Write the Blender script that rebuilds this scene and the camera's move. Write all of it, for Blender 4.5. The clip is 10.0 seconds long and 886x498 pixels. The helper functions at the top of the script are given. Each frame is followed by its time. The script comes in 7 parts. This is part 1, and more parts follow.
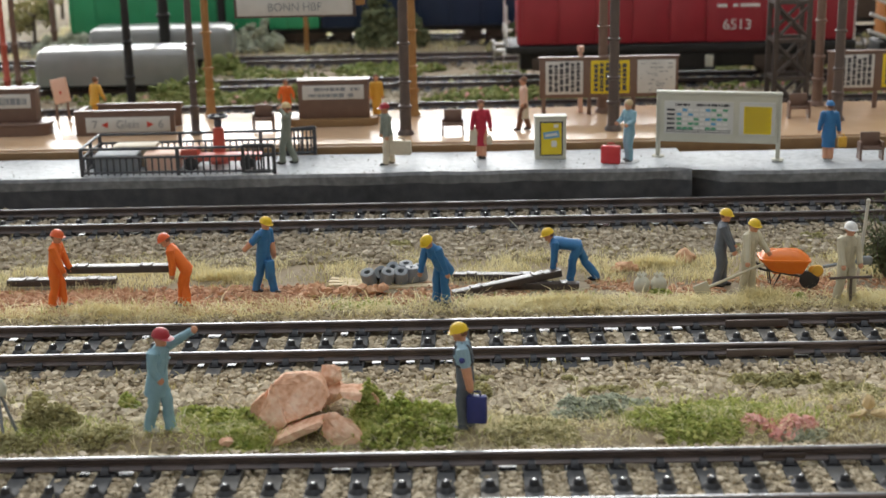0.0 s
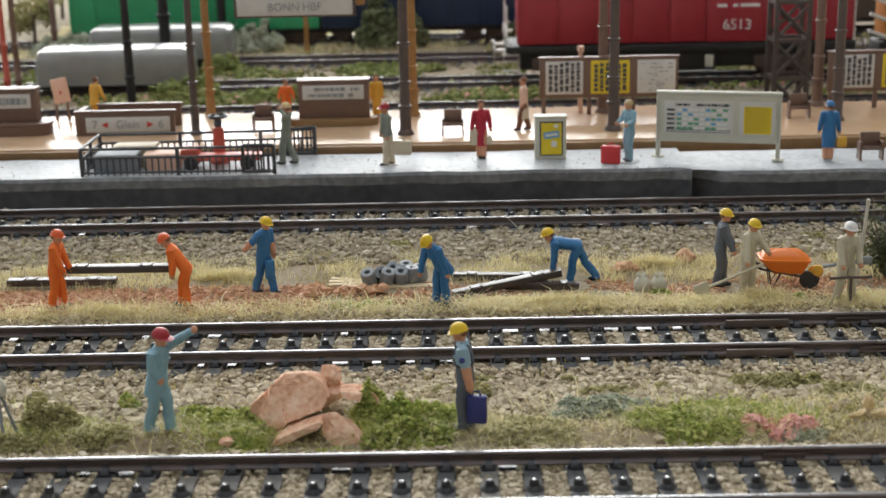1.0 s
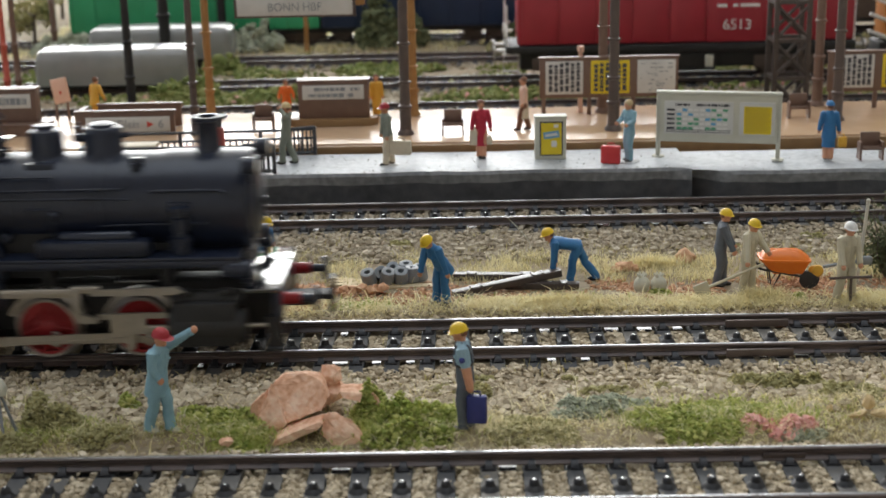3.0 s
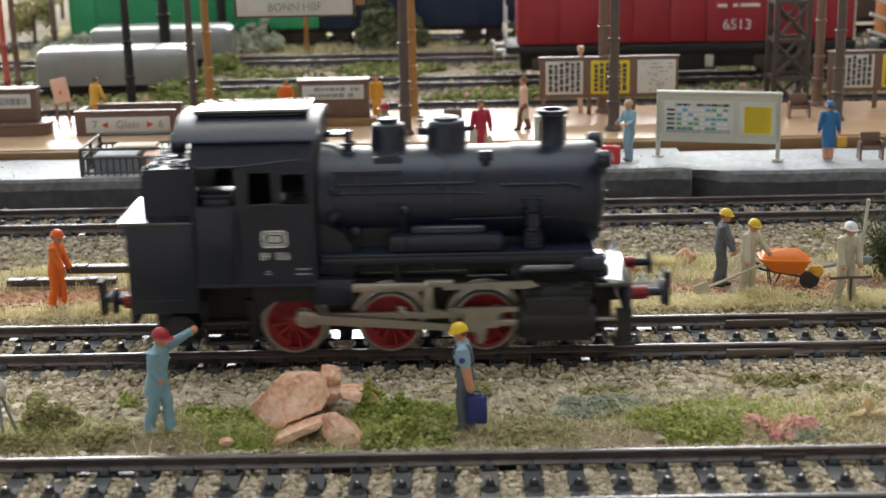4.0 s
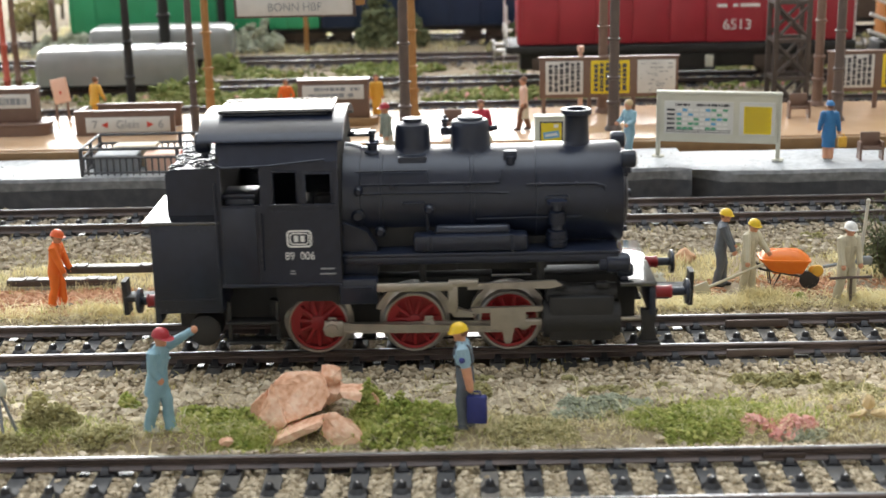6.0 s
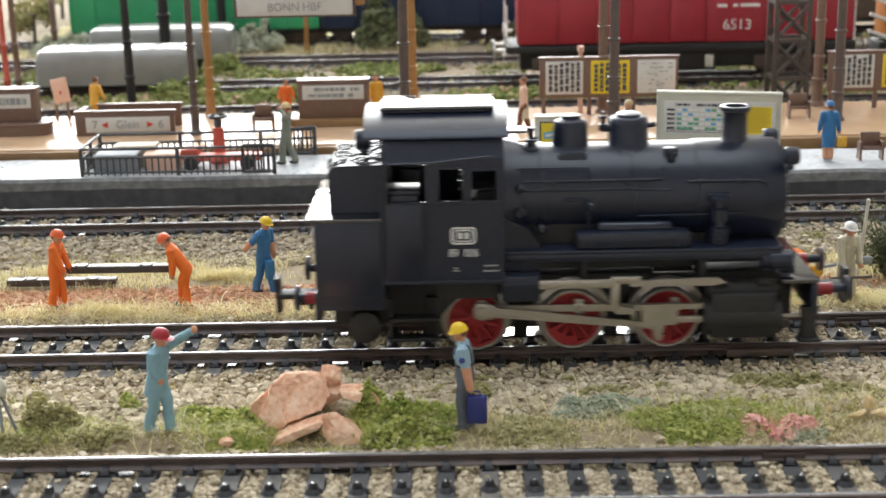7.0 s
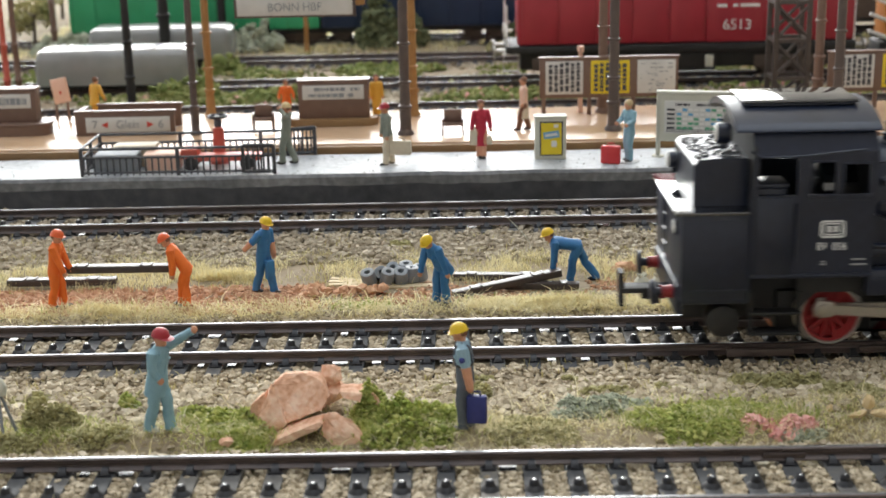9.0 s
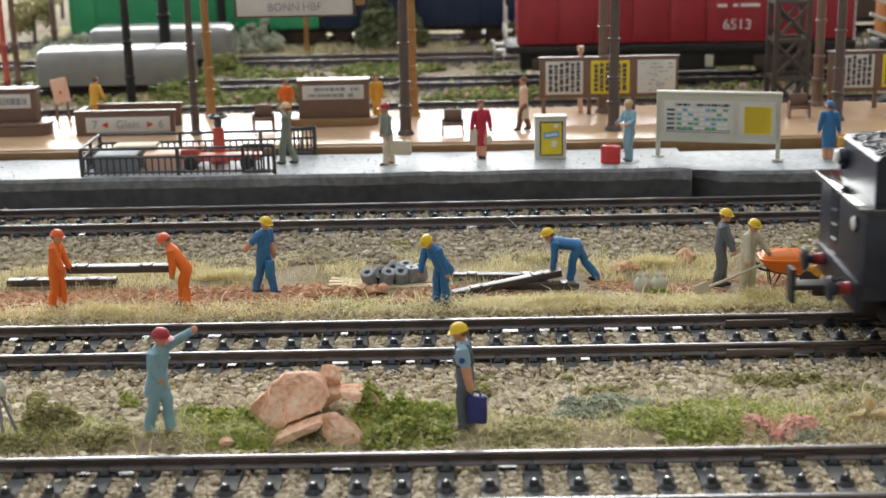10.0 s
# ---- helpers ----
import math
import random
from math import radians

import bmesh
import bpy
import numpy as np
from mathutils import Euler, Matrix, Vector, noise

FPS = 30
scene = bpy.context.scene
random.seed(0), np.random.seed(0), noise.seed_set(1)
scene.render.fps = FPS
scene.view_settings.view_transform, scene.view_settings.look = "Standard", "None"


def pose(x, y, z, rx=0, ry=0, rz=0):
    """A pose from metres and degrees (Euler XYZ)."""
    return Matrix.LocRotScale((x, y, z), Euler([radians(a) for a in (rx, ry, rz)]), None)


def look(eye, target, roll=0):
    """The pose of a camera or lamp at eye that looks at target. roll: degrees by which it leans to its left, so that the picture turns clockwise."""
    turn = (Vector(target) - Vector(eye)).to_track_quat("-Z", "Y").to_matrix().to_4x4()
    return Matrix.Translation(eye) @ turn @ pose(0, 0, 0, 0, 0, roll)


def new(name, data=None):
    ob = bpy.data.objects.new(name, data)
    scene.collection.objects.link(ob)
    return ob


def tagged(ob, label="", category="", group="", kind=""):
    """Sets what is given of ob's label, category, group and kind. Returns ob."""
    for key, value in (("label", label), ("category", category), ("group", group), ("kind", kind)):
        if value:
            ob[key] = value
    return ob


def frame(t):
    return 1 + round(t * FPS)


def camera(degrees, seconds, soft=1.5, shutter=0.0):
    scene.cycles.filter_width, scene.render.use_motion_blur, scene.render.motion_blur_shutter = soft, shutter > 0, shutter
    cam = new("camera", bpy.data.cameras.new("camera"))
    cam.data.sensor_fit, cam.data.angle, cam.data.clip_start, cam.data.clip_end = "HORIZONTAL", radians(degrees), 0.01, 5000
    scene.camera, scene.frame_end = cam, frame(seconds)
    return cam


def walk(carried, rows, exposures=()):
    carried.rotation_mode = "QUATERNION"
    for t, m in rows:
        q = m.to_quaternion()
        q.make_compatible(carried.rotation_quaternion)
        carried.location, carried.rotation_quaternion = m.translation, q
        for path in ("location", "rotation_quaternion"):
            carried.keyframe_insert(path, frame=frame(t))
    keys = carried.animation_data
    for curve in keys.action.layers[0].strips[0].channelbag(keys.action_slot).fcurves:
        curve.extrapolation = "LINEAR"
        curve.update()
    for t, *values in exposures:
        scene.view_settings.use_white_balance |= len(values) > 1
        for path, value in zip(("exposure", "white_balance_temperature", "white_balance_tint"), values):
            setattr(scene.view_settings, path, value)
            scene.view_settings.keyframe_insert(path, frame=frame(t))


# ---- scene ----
# All modelling numbers below are in millimetres of the model railway; MM turns them into metres.
MM = 0.001
cam = camera(35.42, 10.0, soft=1.5, shutter=0.8)
EYE = Vector((0.0, 0.0, 0.09678))
PITCH, YAW = radians(16.093), radians(-0.785)
AIM = EYE + Vector((math.sin(YAW) * math.cos(PITCH), math.cos(YAW) * math.cos(PITCH), -math.sin(PITCH)))
VIEW = look(EYE, AIM, -1.259)
walk(cam, [(0.0, VIEW), (10.0, VIEW)], exposures=[(0.0, -0.14), (2.0, -0.16), (2.5, -0.20), (3.9, -0.02), (4.6, 0.33), (5.5, 0.42), (7.0, 0.45), (8.0, 0.38), (9.0, 0.20), (10.0, 0.03)])
cam.data.dof.use_dof = True
cam.data.dof.focus_distance = 0.30
cam.data.dof.aperture_fstop = 40.0

# ---- world and light: an indoor room, a wide window behind the layout, added fill lamps ----
world = bpy.data.worlds.new("sky")
scene.world = world
world.use_nodes = True
wn = world.node_tree
sky = wn.nodes.new("ShaderNodeTexSky")
sky.sky_type = "NISHITA"
sky.sun_disc = False
sky.sun_elevation, sky.sun_rotation = radians(40), radians(0)
wn.links.new(sky.outputs[0], wn.nodes["Background"].inputs[0])
wn.nodes["Background"].inputs[1].default_value = 0.1


def area_lamp(name, place, target, sx, sy, watts, colour):
    lamp = bpy.data.lights.new(name, "AREA")
    lamp.shape, lamp.size, lamp.size_y, lamp.energy, lamp.color = "RECTANGLE", sx, sy, watts, colour
    ob = new(name, lamp)
    ob.matrix_world = look(place, target)
    return ob


WX1 = 520.0
area_lamp("window_daylight", ((WX1 - 1500) / 2000, 2.45, 0.80), ((WX1 - 1500) / 2000, 0.3, 0.50), (WX1 + 1500) / 1000, 1.42, 80, (0.98, 0.99, 0.97))
# unseen fill lamp at the west side, added to lighten the near faces
area_lamp("side_fill_light", (-1.95, -0.2, 0.95), (0.0, 0.3, 0.0), 1.6, 1.1, 4, (0.93, 0.97, 1.0))
# unseen overhead fill lamp, added for sheen on the upper surfaces
area_lamp("overhead_fill_light", (0.1, 0.35, 1.58), (0.1, 0.35, 0.0), 1.5, 1.1, 11, (0.90, 0.96, 1.0))

# ---- materials ----


def mat(name, a, b=None, rough=0.6, metal=0.0, grain=1.0, bump=0.0, island=False, obj=False, third=None, spec=0.5, coat=0.0, detail=4.0, thin=0.0):
    """A procedural surface: a and b are mixed by noise of grain mm, by a coarser noise ten times as large, and by chance."""
    m = bpy.data.materials.new(name)
    m.use_nodes = True
    nt = m.node_tree
    p = nt.nodes["Principled BSDF"]
    p.inputs["Roughness"].default_value = rough
    p.inputs["Metallic"].default_value = metal
    p.inputs["Specular IOR Level"].default_value = spec
    p.inputs["Coat Weight"].default_value = coat
    b = b or tuple(v * 0.8 for v in a)
    tc = nt.nodes.new("ShaderNodeTexCoord")
    n1 = nt.nodes.new("ShaderNodeTexNoise")
    n1.inputs["Scale"].default_value = 1.0 / (grain * MM)
    n1.inputs["Detail"].default_value = detail
    n2 = nt.nodes.new("ShaderNodeTexNoise")
    n2.inputs["Scale"].default_value = 0.1 / (grain * MM)
    nt.links.new(tc.outputs["Object"], n1.inputs["Vector"])
    nt.links.new(tc.outputs["Object"], n2.inputs["Vector"])
    add = nt.nodes.new("ShaderNodeMath")
    add.operation = "ADD"
    nt.links.new(n1.outputs["Fac"], add.inputs[0])
    nt.links.new(n2.outputs["Fac"], add.inputs[1])
    fac = nt.nodes.new("ShaderNodeMapRange")
    fac.inputs["From Min"].default_value = 0.7
    fac.inputs["From Max"].default_value = 1.3
    nt.links.new(add.outputs[0], fac.inputs["Value"])
    src = fac.outputs[0]
    if island or obj:
        if island:
            rnd = nt.nodes.new("ShaderNodeNewGeometry").outputs["Random Per Island"]
        else:
            rnd = nt.nodes.new("ShaderNodeObjectInfo").outputs["Random"]
        mm = nt.nodes.new("ShaderNodeMath")
        mm.operation = "MULTIPLY_ADD"
        mm.inputs[1].default_value = 0.75
        sc = nt.nodes.new("ShaderNodeMath")
        sc.operation = "MULTIPLY"
        sc.inputs[1].default_value = 0.25
        nt.links.new(src, sc.inputs[0])
        nt.links.new(rnd, mm.inputs[0])
        nt.links.new(sc.outputs[0], mm.inputs[2])
        src = mm.outputs[0]
    ramp = nt.nodes.new("ShaderNodeValToRGB")
    ramp.color_ramp.elements[0].color = (*a, 1)
    ramp.color_ramp.elements[1].color = (*b, 1)
    if third:
        ramp.color_ramp.elements.new(0.5).color = (*third, 1)
    nt.links.new(src, ramp.inputs[0])
    nt.links.new(ramp.outputs[0], p.inputs["Base Color"])
    rr = nt.nodes.new("ShaderNodeMapRange")
    rr.inputs["To Min"].default_value = max(0.03, rough - 0.08)
    rr.inputs["To Max"].default_value = min(1.0, rough + 0.08)
    nt.links.new(n2.outputs["Fac"], rr.inputs["Value"])
    nt.links.new(rr.outputs[0], p.inputs["Roughness"])
    if bump:
        bp = nt.nodes.new("ShaderNodeBump")
        bp.inputs["Strength"].default_value = min(1.0, bump)
        bp.inputs["Distance"].default_value = 0.12 * grain * MM
        nt.links.new(n1.outputs["Fac"], bp.inputs["Height"])
        nt.links.new(bp.outputs[0], p.inputs["Normal"])
    if thin:
        # light that passes through thin fibres
        tr = nt.nodes.new("ShaderNodeBsdfTranslucent")
        nt.links.new(ramp.outputs[0], tr.inputs["Color"])
        mx = nt.nodes.new("ShaderNodeMixShader")
        mx.inputs[0].default_value = thin
        nt.links.new(p.outputs[0], mx.inputs[1])
        nt.links.new(tr.outputs[0], mx.inputs[2])
        nt.links.new(mx.outputs[0], nt.nodes["Material Output"].inputs["Surface"])
    return m


M_WALL = mat("painted_plaster", (0.68, 0.665, 0.64), (0.62, 0.605, 0.58), 0.85, grain=60)
M_FLOOR = mat("room_floor_lino", (0.30, 0.25, 0.20), (0.24, 0.20, 0.16), 0.5, grain=80)
M_EARTH = mat("scenic_earth", (0.36, 0.29, 0.20), (0.21, 0.16, 0.10), 0.95, grain=1.6, bump=0.9, third=(0.30, 0.24, 0.16))
M_BALLAST = mat("ballast_stone", (0.26, 0.205, 0.13), (0.76, 0.67, 0.51), 0.85, grain=0.5, bump=0.5, island=True, third=(0.52, 0.435, 0.31))
M_BALLAST_DIRTY = mat("old_ballast_stone", (0.19, 0.15, 0.10), (0.58, 0.51, 0.40), 0.88, grain=0.5, bump=0.5, island=True, third=(0.39, 0.33, 0.24))
M_REDGRAVEL = mat("reddish_gravel", (0.27, 0.115, 0.055), (0.72, 0.47, 0.31), 0.9, grain=0.5, bump=0.4, island=True, third=(0.50, 0.27, 0.15))
M_STRAW = mat("straw_fibre", (0.74, 0.63, 0.32), (0.95, 0.90, 0.66), 0.7, grain=2, island=True, third=(0.87, 0.79, 0.48), thin=0.45)
M_DRYGRASS = mat("dry_grass_fibre", (0.36, 0.32, 0.11), (0.74, 0.66, 0.37), 0.75, grain=2, island=True, third=(0.54, 0.47, 0.20), thin=0.5)
M_GREEN = mat("green_foam_turf", (0.25, 0.32, 0.06), (0.80, 0.77, 0.32), 0.9, grain=0.6, island=True, third=(0.48, 0.53, 0.15), thin=0.45)
M_OLIVE = mat("olive_foam_turf", (0.38, 0.35, 0.15), (0.66, 0.61, 0.34), 0.9, grain=0.6, island=True, thin=0.45)
M_GREYGREEN = mat("grey_green_lichen", (0.34, 0.38, 0.27), (0.62, 0.64, 0.51), 0.9, grain=0.6, island=True, thin=0.3)
M_FARGREEN = mat("deep_green_foam_turf", (0.13, 0.18, 0.05), (0.46, 0.46, 0.20), 0.9, grain=0.6, island=True, third=(0.27, 0.31, 0.09), thin=0.3)
M_DARKLEAF = mat("dark_green_leaf", (0.05, 0.07, 0.03), (0.16, 0.17, 0.08), 0.85, grain=0.6, island=True)
M_BLOSSOM = mat("pink_blossom_foam", (0.70, 0.28, 0.25), (0.88, 0.54, 0.48), 0.9, grain=0.6, island=True)
M_REDFLOWER = mat("red_flower_foam", (0.62, 0.07, 0.06), (0.72, 0.16, 0.12), 0.8, grain=0.6, island=True)
M_OCHRE = mat("ochre_bark_chip", (0.62, 0.45, 0.22), (0.78, 0.62, 0.38), 0.85, grain=1.2, bump=0.5)
M_ROCK = mat("pink_sandstone", (0.60, 0.28, 0.16), (0.92, 0.68, 0.52), 0.88, grain=1.0, bump=1.0, third=(0.82, 0.50, 0.34), detail=10)
M_RUST = mat("rusty_stone", (0.48, 0.22, 0.11), (0.82, 0.56, 0.37), 0.9, grain=1.0, bump=0.7)
M_RAILSIDE = mat("blackened_rail_side", (0.055, 0.042, 0.040), (0.11, 0.080, 0.070), 0.42, 0.3, grain=4)
M_RAILTOP = mat("polished_rail_head", (0.40, 0.41, 0.43), (0.28, 0.29, 0.30), 0.34, 1.0, grain=3)
M_SLEEPER = mat("dusty_black_sleeper", (0.055, 0.057, 0.062), (0.20, 0.185, 0.16), 0.65, grain=1.1, bump=0.4, obj=True, spec=0.4, third=(0.095, 0.095, 0.097))
M_CHAIR = mat("glossy_black_rail_chair", (0.010, 0.010, 0.013), (0.02, 0.02, 0.024), 0.42, grain=1.5)
M_STUD = mat("bright_contact_stud", (0.70, 0.70, 0.69), (0.60, 0.59, 0.58), 0.15, 1.0, grain=1)
M_GLINTSTRIP = mat("glossy_black_glint_strip", (0.012, 0.012, 0.015), (0.02, 0.02, 0.024), 0.2, grain=3)
M_GLUE = mat("whitish_glue_spot", (0.62, 0.63, 0.64), (0.72, 0.73, 0.74), 0.35, grain=1)
M_GRIT = mat("dark_grit", (0.16, 0.16, 0.16), (0.40, 0.39, 0.37), 0.9, grain=0.4, island=True)
M_TIMBER = mat("dark_timber_plastic", (0.045, 0.035, 0.032), (0.085, 0.065, 0.058), 0.4, grain=1.0, bump=0.4)
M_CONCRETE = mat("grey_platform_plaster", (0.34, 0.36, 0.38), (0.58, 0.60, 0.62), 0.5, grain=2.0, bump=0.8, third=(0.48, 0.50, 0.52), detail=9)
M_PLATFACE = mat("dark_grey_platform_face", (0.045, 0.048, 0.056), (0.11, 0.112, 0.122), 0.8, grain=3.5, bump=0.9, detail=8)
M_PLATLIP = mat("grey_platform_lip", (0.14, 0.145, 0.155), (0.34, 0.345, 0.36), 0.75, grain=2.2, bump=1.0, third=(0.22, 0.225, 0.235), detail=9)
M_TAN = mat("tan_platform_plastic", (0.54, 0.35, 0.21), (0.60, 0.41, 0.26), 0.24, grain=6)
M_TANEDGE = mat("ochre_platform_edge", (0.22, 0.12, 0.05), (0.29, 0.17, 0.07), 0.5, grain=4)
M_BROWN = mat("brown_plastic", (0.16, 0.095, 0.070), (0.20, 0.125, 0.095), 0.42, grain=3)
M_BROWNDK = mat("dark_brown_plastic", (0.085, 0.060, 0.052), (0.12, 0.088, 0.075), 0.42, grain=3)
M_OCHREPOST = mat("ochre_plastic", (0.32, 0.155, 0.045), (0.38, 0.20, 0.065), 0.45, grain=3)
M_SALMON = mat("salmon_board", (0.72, 0.45, 0.33), (0.78, 0.52, 0.40), 0.6, grain=3)
M_WHITE = mat("white_print", (0.78, 0.77, 0.74), (0.72, 0.71, 0.68), 0.6, grain=4)
M_PAPER = mat("paper_poster", (0.66, 0.65, 0.62), (0.58, 0.57, 0.54), 0.65, grain=3)
M_YELLOWPOSTER = mat("yellow_poster", (0.80, 0.62, 0.03), (0.74, 0.55, 0.02), 0.6, grain=3)
M_INK = mat("dark_ink", (0.05, 0.05, 0.06), (0.08, 0.08, 0.09), 0.6, grain=3)
M_GREYINK = mat("grey_ink", (0.22, 0.24, 0.26), (0.30, 0.32, 0.34), 0.6, grain=3)
M_GREENINK = mat("green_ink", (0.10, 0.34, 0.20), (0.14, 0.40, 0.24), 0.6, grain=3)
M_BLUEINK = mat("blue_ink", (0.12, 0.36, 0.58), (0.16, 0.42, 0.64), 0.6, grain=3)
M_REDINK = mat("red_ink", (0.62, 0.07, 0.05), (0.55, 0.06, 0.04), 0.6, grain=3)
M_SIGNGREY = mat("cream_grey_plastic", (0.56, 0.55, 0.46), (0.62, 0.61, 0.52), 0.5, grain=3)
M_FENCE = mat("dark_grey_railing_plastic", (0.05, 0.052, 0.06), (0.085, 0.087, 0.095), 0.4, grain=2)
M_RED = mat("red_trolley_plastic", (0.52, 0.09, 0.06), (0.60, 0.13, 0.09), 0.45, grain=2)
M_CASE = mat("red_suitcase_plastic", (0.58, 0.03, 0.04), (0.66, 0.06, 0.06), 0.4, grain=2)
# satin black; its blue tint stands for the haze over the locomotive
M_BLACK = mat("satin_black_haze_blue_paint", (0.008, 0.012, 0.025), (0.015, 0.020, 0.040), 0.32, grain=2.0, bump=0.08, spec=0.5)
M_BLACKGLOSS = mat("gloss_black_plate_paint", (0.010, 0.011, 0.015), (0.018, 0.020, 0.026), 0.11, grain=2.0, spec=1.0, coat=1.0)
M_BLACKMATT = mat("matt_black_metal", (0.010, 0.010, 0.011), (0.020, 0.019, 0.019), 0.6, grain=2.0, bump=0.2)
M_COAL = mat("coal", (0.02, 0.02, 0.022), (0.06, 0.06, 0.065), 0.16, grain=0.9, bump=1.0)
M_LOCORED = mat("red_wheel_enamel", (0.34, 0.016, 0.020), (0.26, 0.012, 0.016), 0.40, grain=1.5)
M_NICKEL = mat("dull_nickel_rods", (0.50, 0.46, 0.41), (0.40, 0.37, 0.33), 0.38, 0.85, grain=1.5, bump=0.1)
M_TYRE = mat("steel_tyre", (0.46, 0.43, 0.40), (0.34, 0.32, 0.30), 0.33, 0.9, grain=2)
M_DKMETAL = mat("dark_brown_rail_car_metal", (0.10, 0.075, 0.065), (0.14, 0.11, 0.095), 0.5, 0.4, grain=2)
M_LETTER = mat("white_lettering", (0.80, 0.80, 0.80), (0.74, 0.74, 0.74), 0.55, grain=3)
M_FADED = mat("greyed_lettering", (0.34, 0.35, 0.36), (0.28, 0.29, 0.30), 0.55, grain=3)
M_LENS = mat("lamp_lens", (0.75, 0.75, 0.72), (0.65, 0.65, 0.62), 0.12, grain=2)
M_ORANGEWORK = mat("orange_overall_paint", (0.90, 0.20, 0.025), (0.78, 0.14, 0.015), 0.6, grain=1.5, bump=0.8)
M_ORANGEHAT = mat("orange_helmet_paint", (0.76, 0.13, 0.03), (0.66, 0.09, 0.02), 0.42, grain=1)
M_BLUEWORK = mat("blue_overall_paint", (0.035, 0.19, 0.42), (0.025, 0.13, 0.32), 0.6, grain=1.5, bump=0.8)
M_LIGHTBLUE = mat("light_blue_suit_paint", (0.28, 0.47, 0.56), (0.20, 0.37, 0.46), 0.6, grain=1.5, bump=0.8)
M_PALESHIRT = mat("pale_blue_shirt_paint", (0.30, 0.45, 0.55), (0.24, 0.38, 0.47), 0.6, grain=1.2)
M_GREYWORK = mat("slate_grey_trouser_paint", (0.13, 0.15, 0.18), (0.09, 0.105, 0.13), 0.62, grain=1.5, bump=0.8)
M_BEIGEWORK = mat("beige_overall_paint", (0.62, 0.57, 0.43), (0.50, 0.455, 0.33), 0.62, grain=1.5, bump=0.8)
M_OLIVEWORK = mat("olive_grey_suit_paint", (0.25, 0.27, 0.22), (0.19, 0.21, 0.17), 0.62, grain=1.2)
M_SKIN = mat("flesh_figure_paint", (0.66, 0.33, 0.20), (0.56, 0.26, 0.15), 0.55, grain=1)
M_YELHAT = mat("yellow_helmet_paint", (0.80, 0.55, 0.02), (0.70, 0.45, 0.015), 0.38, grain=1)
M_REDHAT = mat("dark_red_cap_paint", (0.40, 0.018, 0.03), (0.32, 0.014, 0.022), 0.42, grain=1)
M_WHITEHAT = mat("white_helmet_paint", (0.78, 0.77, 0.75), (0.70, 0.69, 0.66), 0.45, grain=1)
M_SHOE = mat("black_shoe_paint", (0.025, 0.023, 0.022), (0.05, 0.045, 0.04), 0.5, grain=1)
M_HAIR = mat("brown_hair_paint", (0.16, 0.07, 0.04), (0.24, 0.11, 0.06), 0.6, grain=0.6)
M_BLOND = mat("straw_hair_paint", (0.58, 0.44, 0.24), (0.48, 0.35, 0.18), 0.6, grain=0.6)
M_DRESS = mat("crimson_dress_paint", (0.50, 0.02, 0.05), (0.40, 0.015, 0.04), 0.55, grain=1)
M_CREAM = mat("cream_bag_paint", (0.66, 0.58, 0.44), (0.58, 0.50, 0.37), 0.6, grain=1)
M_AMBERCOAT = mat("amber_coat_paint", (0.74, 0.42, 0.05), (0.64, 0.33, 0.035), 0.55, grain=1)
M_NAVY = mat("navy_blue_bag_paint", (0.035, 0.045, 0.22), (0.025, 0.035, 0.16), 0.5, grain=1)
M_BARROW = mat("orange_barrow_plastic", (0.84, 0.22, 0.02), (0.78, 0.17, 0.015), 0.4, grain=2)
M_RUBBER = mat("black_rubber", (0.025, 0.025, 0.026), (0.045, 0.045, 0.046), 0.6, grain=1)
M_TUBGREY = mat("grey_pipe_plastic", (0.20, 0.22, 0.24), (0.27, 0.29, 0.31), 0.5, grain=1.5)
M_TANKWHITE = mat("grey_white_hood_plastic", (0.24, 0.24, 0.235), (0.29, 0.29, 0.28), 0.22, grain=6)
M_GREENCAR = mat("green_wagon_paint", (0.04, 0.36, 0.16), (0.055, 0.43, 0.20), 0.35, grain=8)
M_DIESELRED = mat("red_diesel_paint", (0.40, 0.030, 0.050), (0.33, 0.024, 0.040), 0.36, grain=8)
# dark blue, lowered further so that the colour holds the deep shade
M_SHADEDBLUE = mat("shade_darkened_blue_paint", (0.012, 0.028, 0.07), (0.018, 0.04, 0.10), 0.4, grain=8)
M_STEEL = mat("brown_grey_tower_plastic", (0.075, 0.06, 0.055), (0.10, 0.082, 0.075), 0.5, grain=3)
M_ORANGECRANE = mat("orange_crane_plastic", (0.62, 0.25, 0.06), (0.54, 0.20, 0.05), 0.5, grain=4)
M_BALE = mat("grey_green_sack", (0.50, 0.49, 0.40), (0.64, 0.62, 0.52), 0.85, grain=0.8, bump=0.5)
M_CREAMWOOD = mat("bare_pale_wood", (0.66, 0.53, 0.33), (0.76, 0.64, 0.44), 0.75, grain=1.0, bump=0.3)
M_STAKE = mat("whitish_stake", (0.62, 0.60, 0.54), (0.54, 0.52, 0.46), 0.6, grain=1)

# ---- modelling helpers ----


def paint(faces, mi):
    for f in faces:
        f.material_index = mi
    return faces


def rings(bm, loops, mi=0, closed_ends=True):
    """Skins a row of equally long loops of points."""
    vs = [[bm.verts.new(p) for p in loop] for loop in loops]
    n, out = len(vs[0]), []
    for a, b in zip(vs, vs[1:]):
        for i in range(n):
            out.append(bm.faces.new((a[i], a[(i + 1) % n], b[(i + 1) % n], b[i])))
    if closed_ends:
        out.append(bm.faces.new(vs[0][::-1]))
        out.append(bm.faces.new(vs[-1]))
    return paint(out, mi)


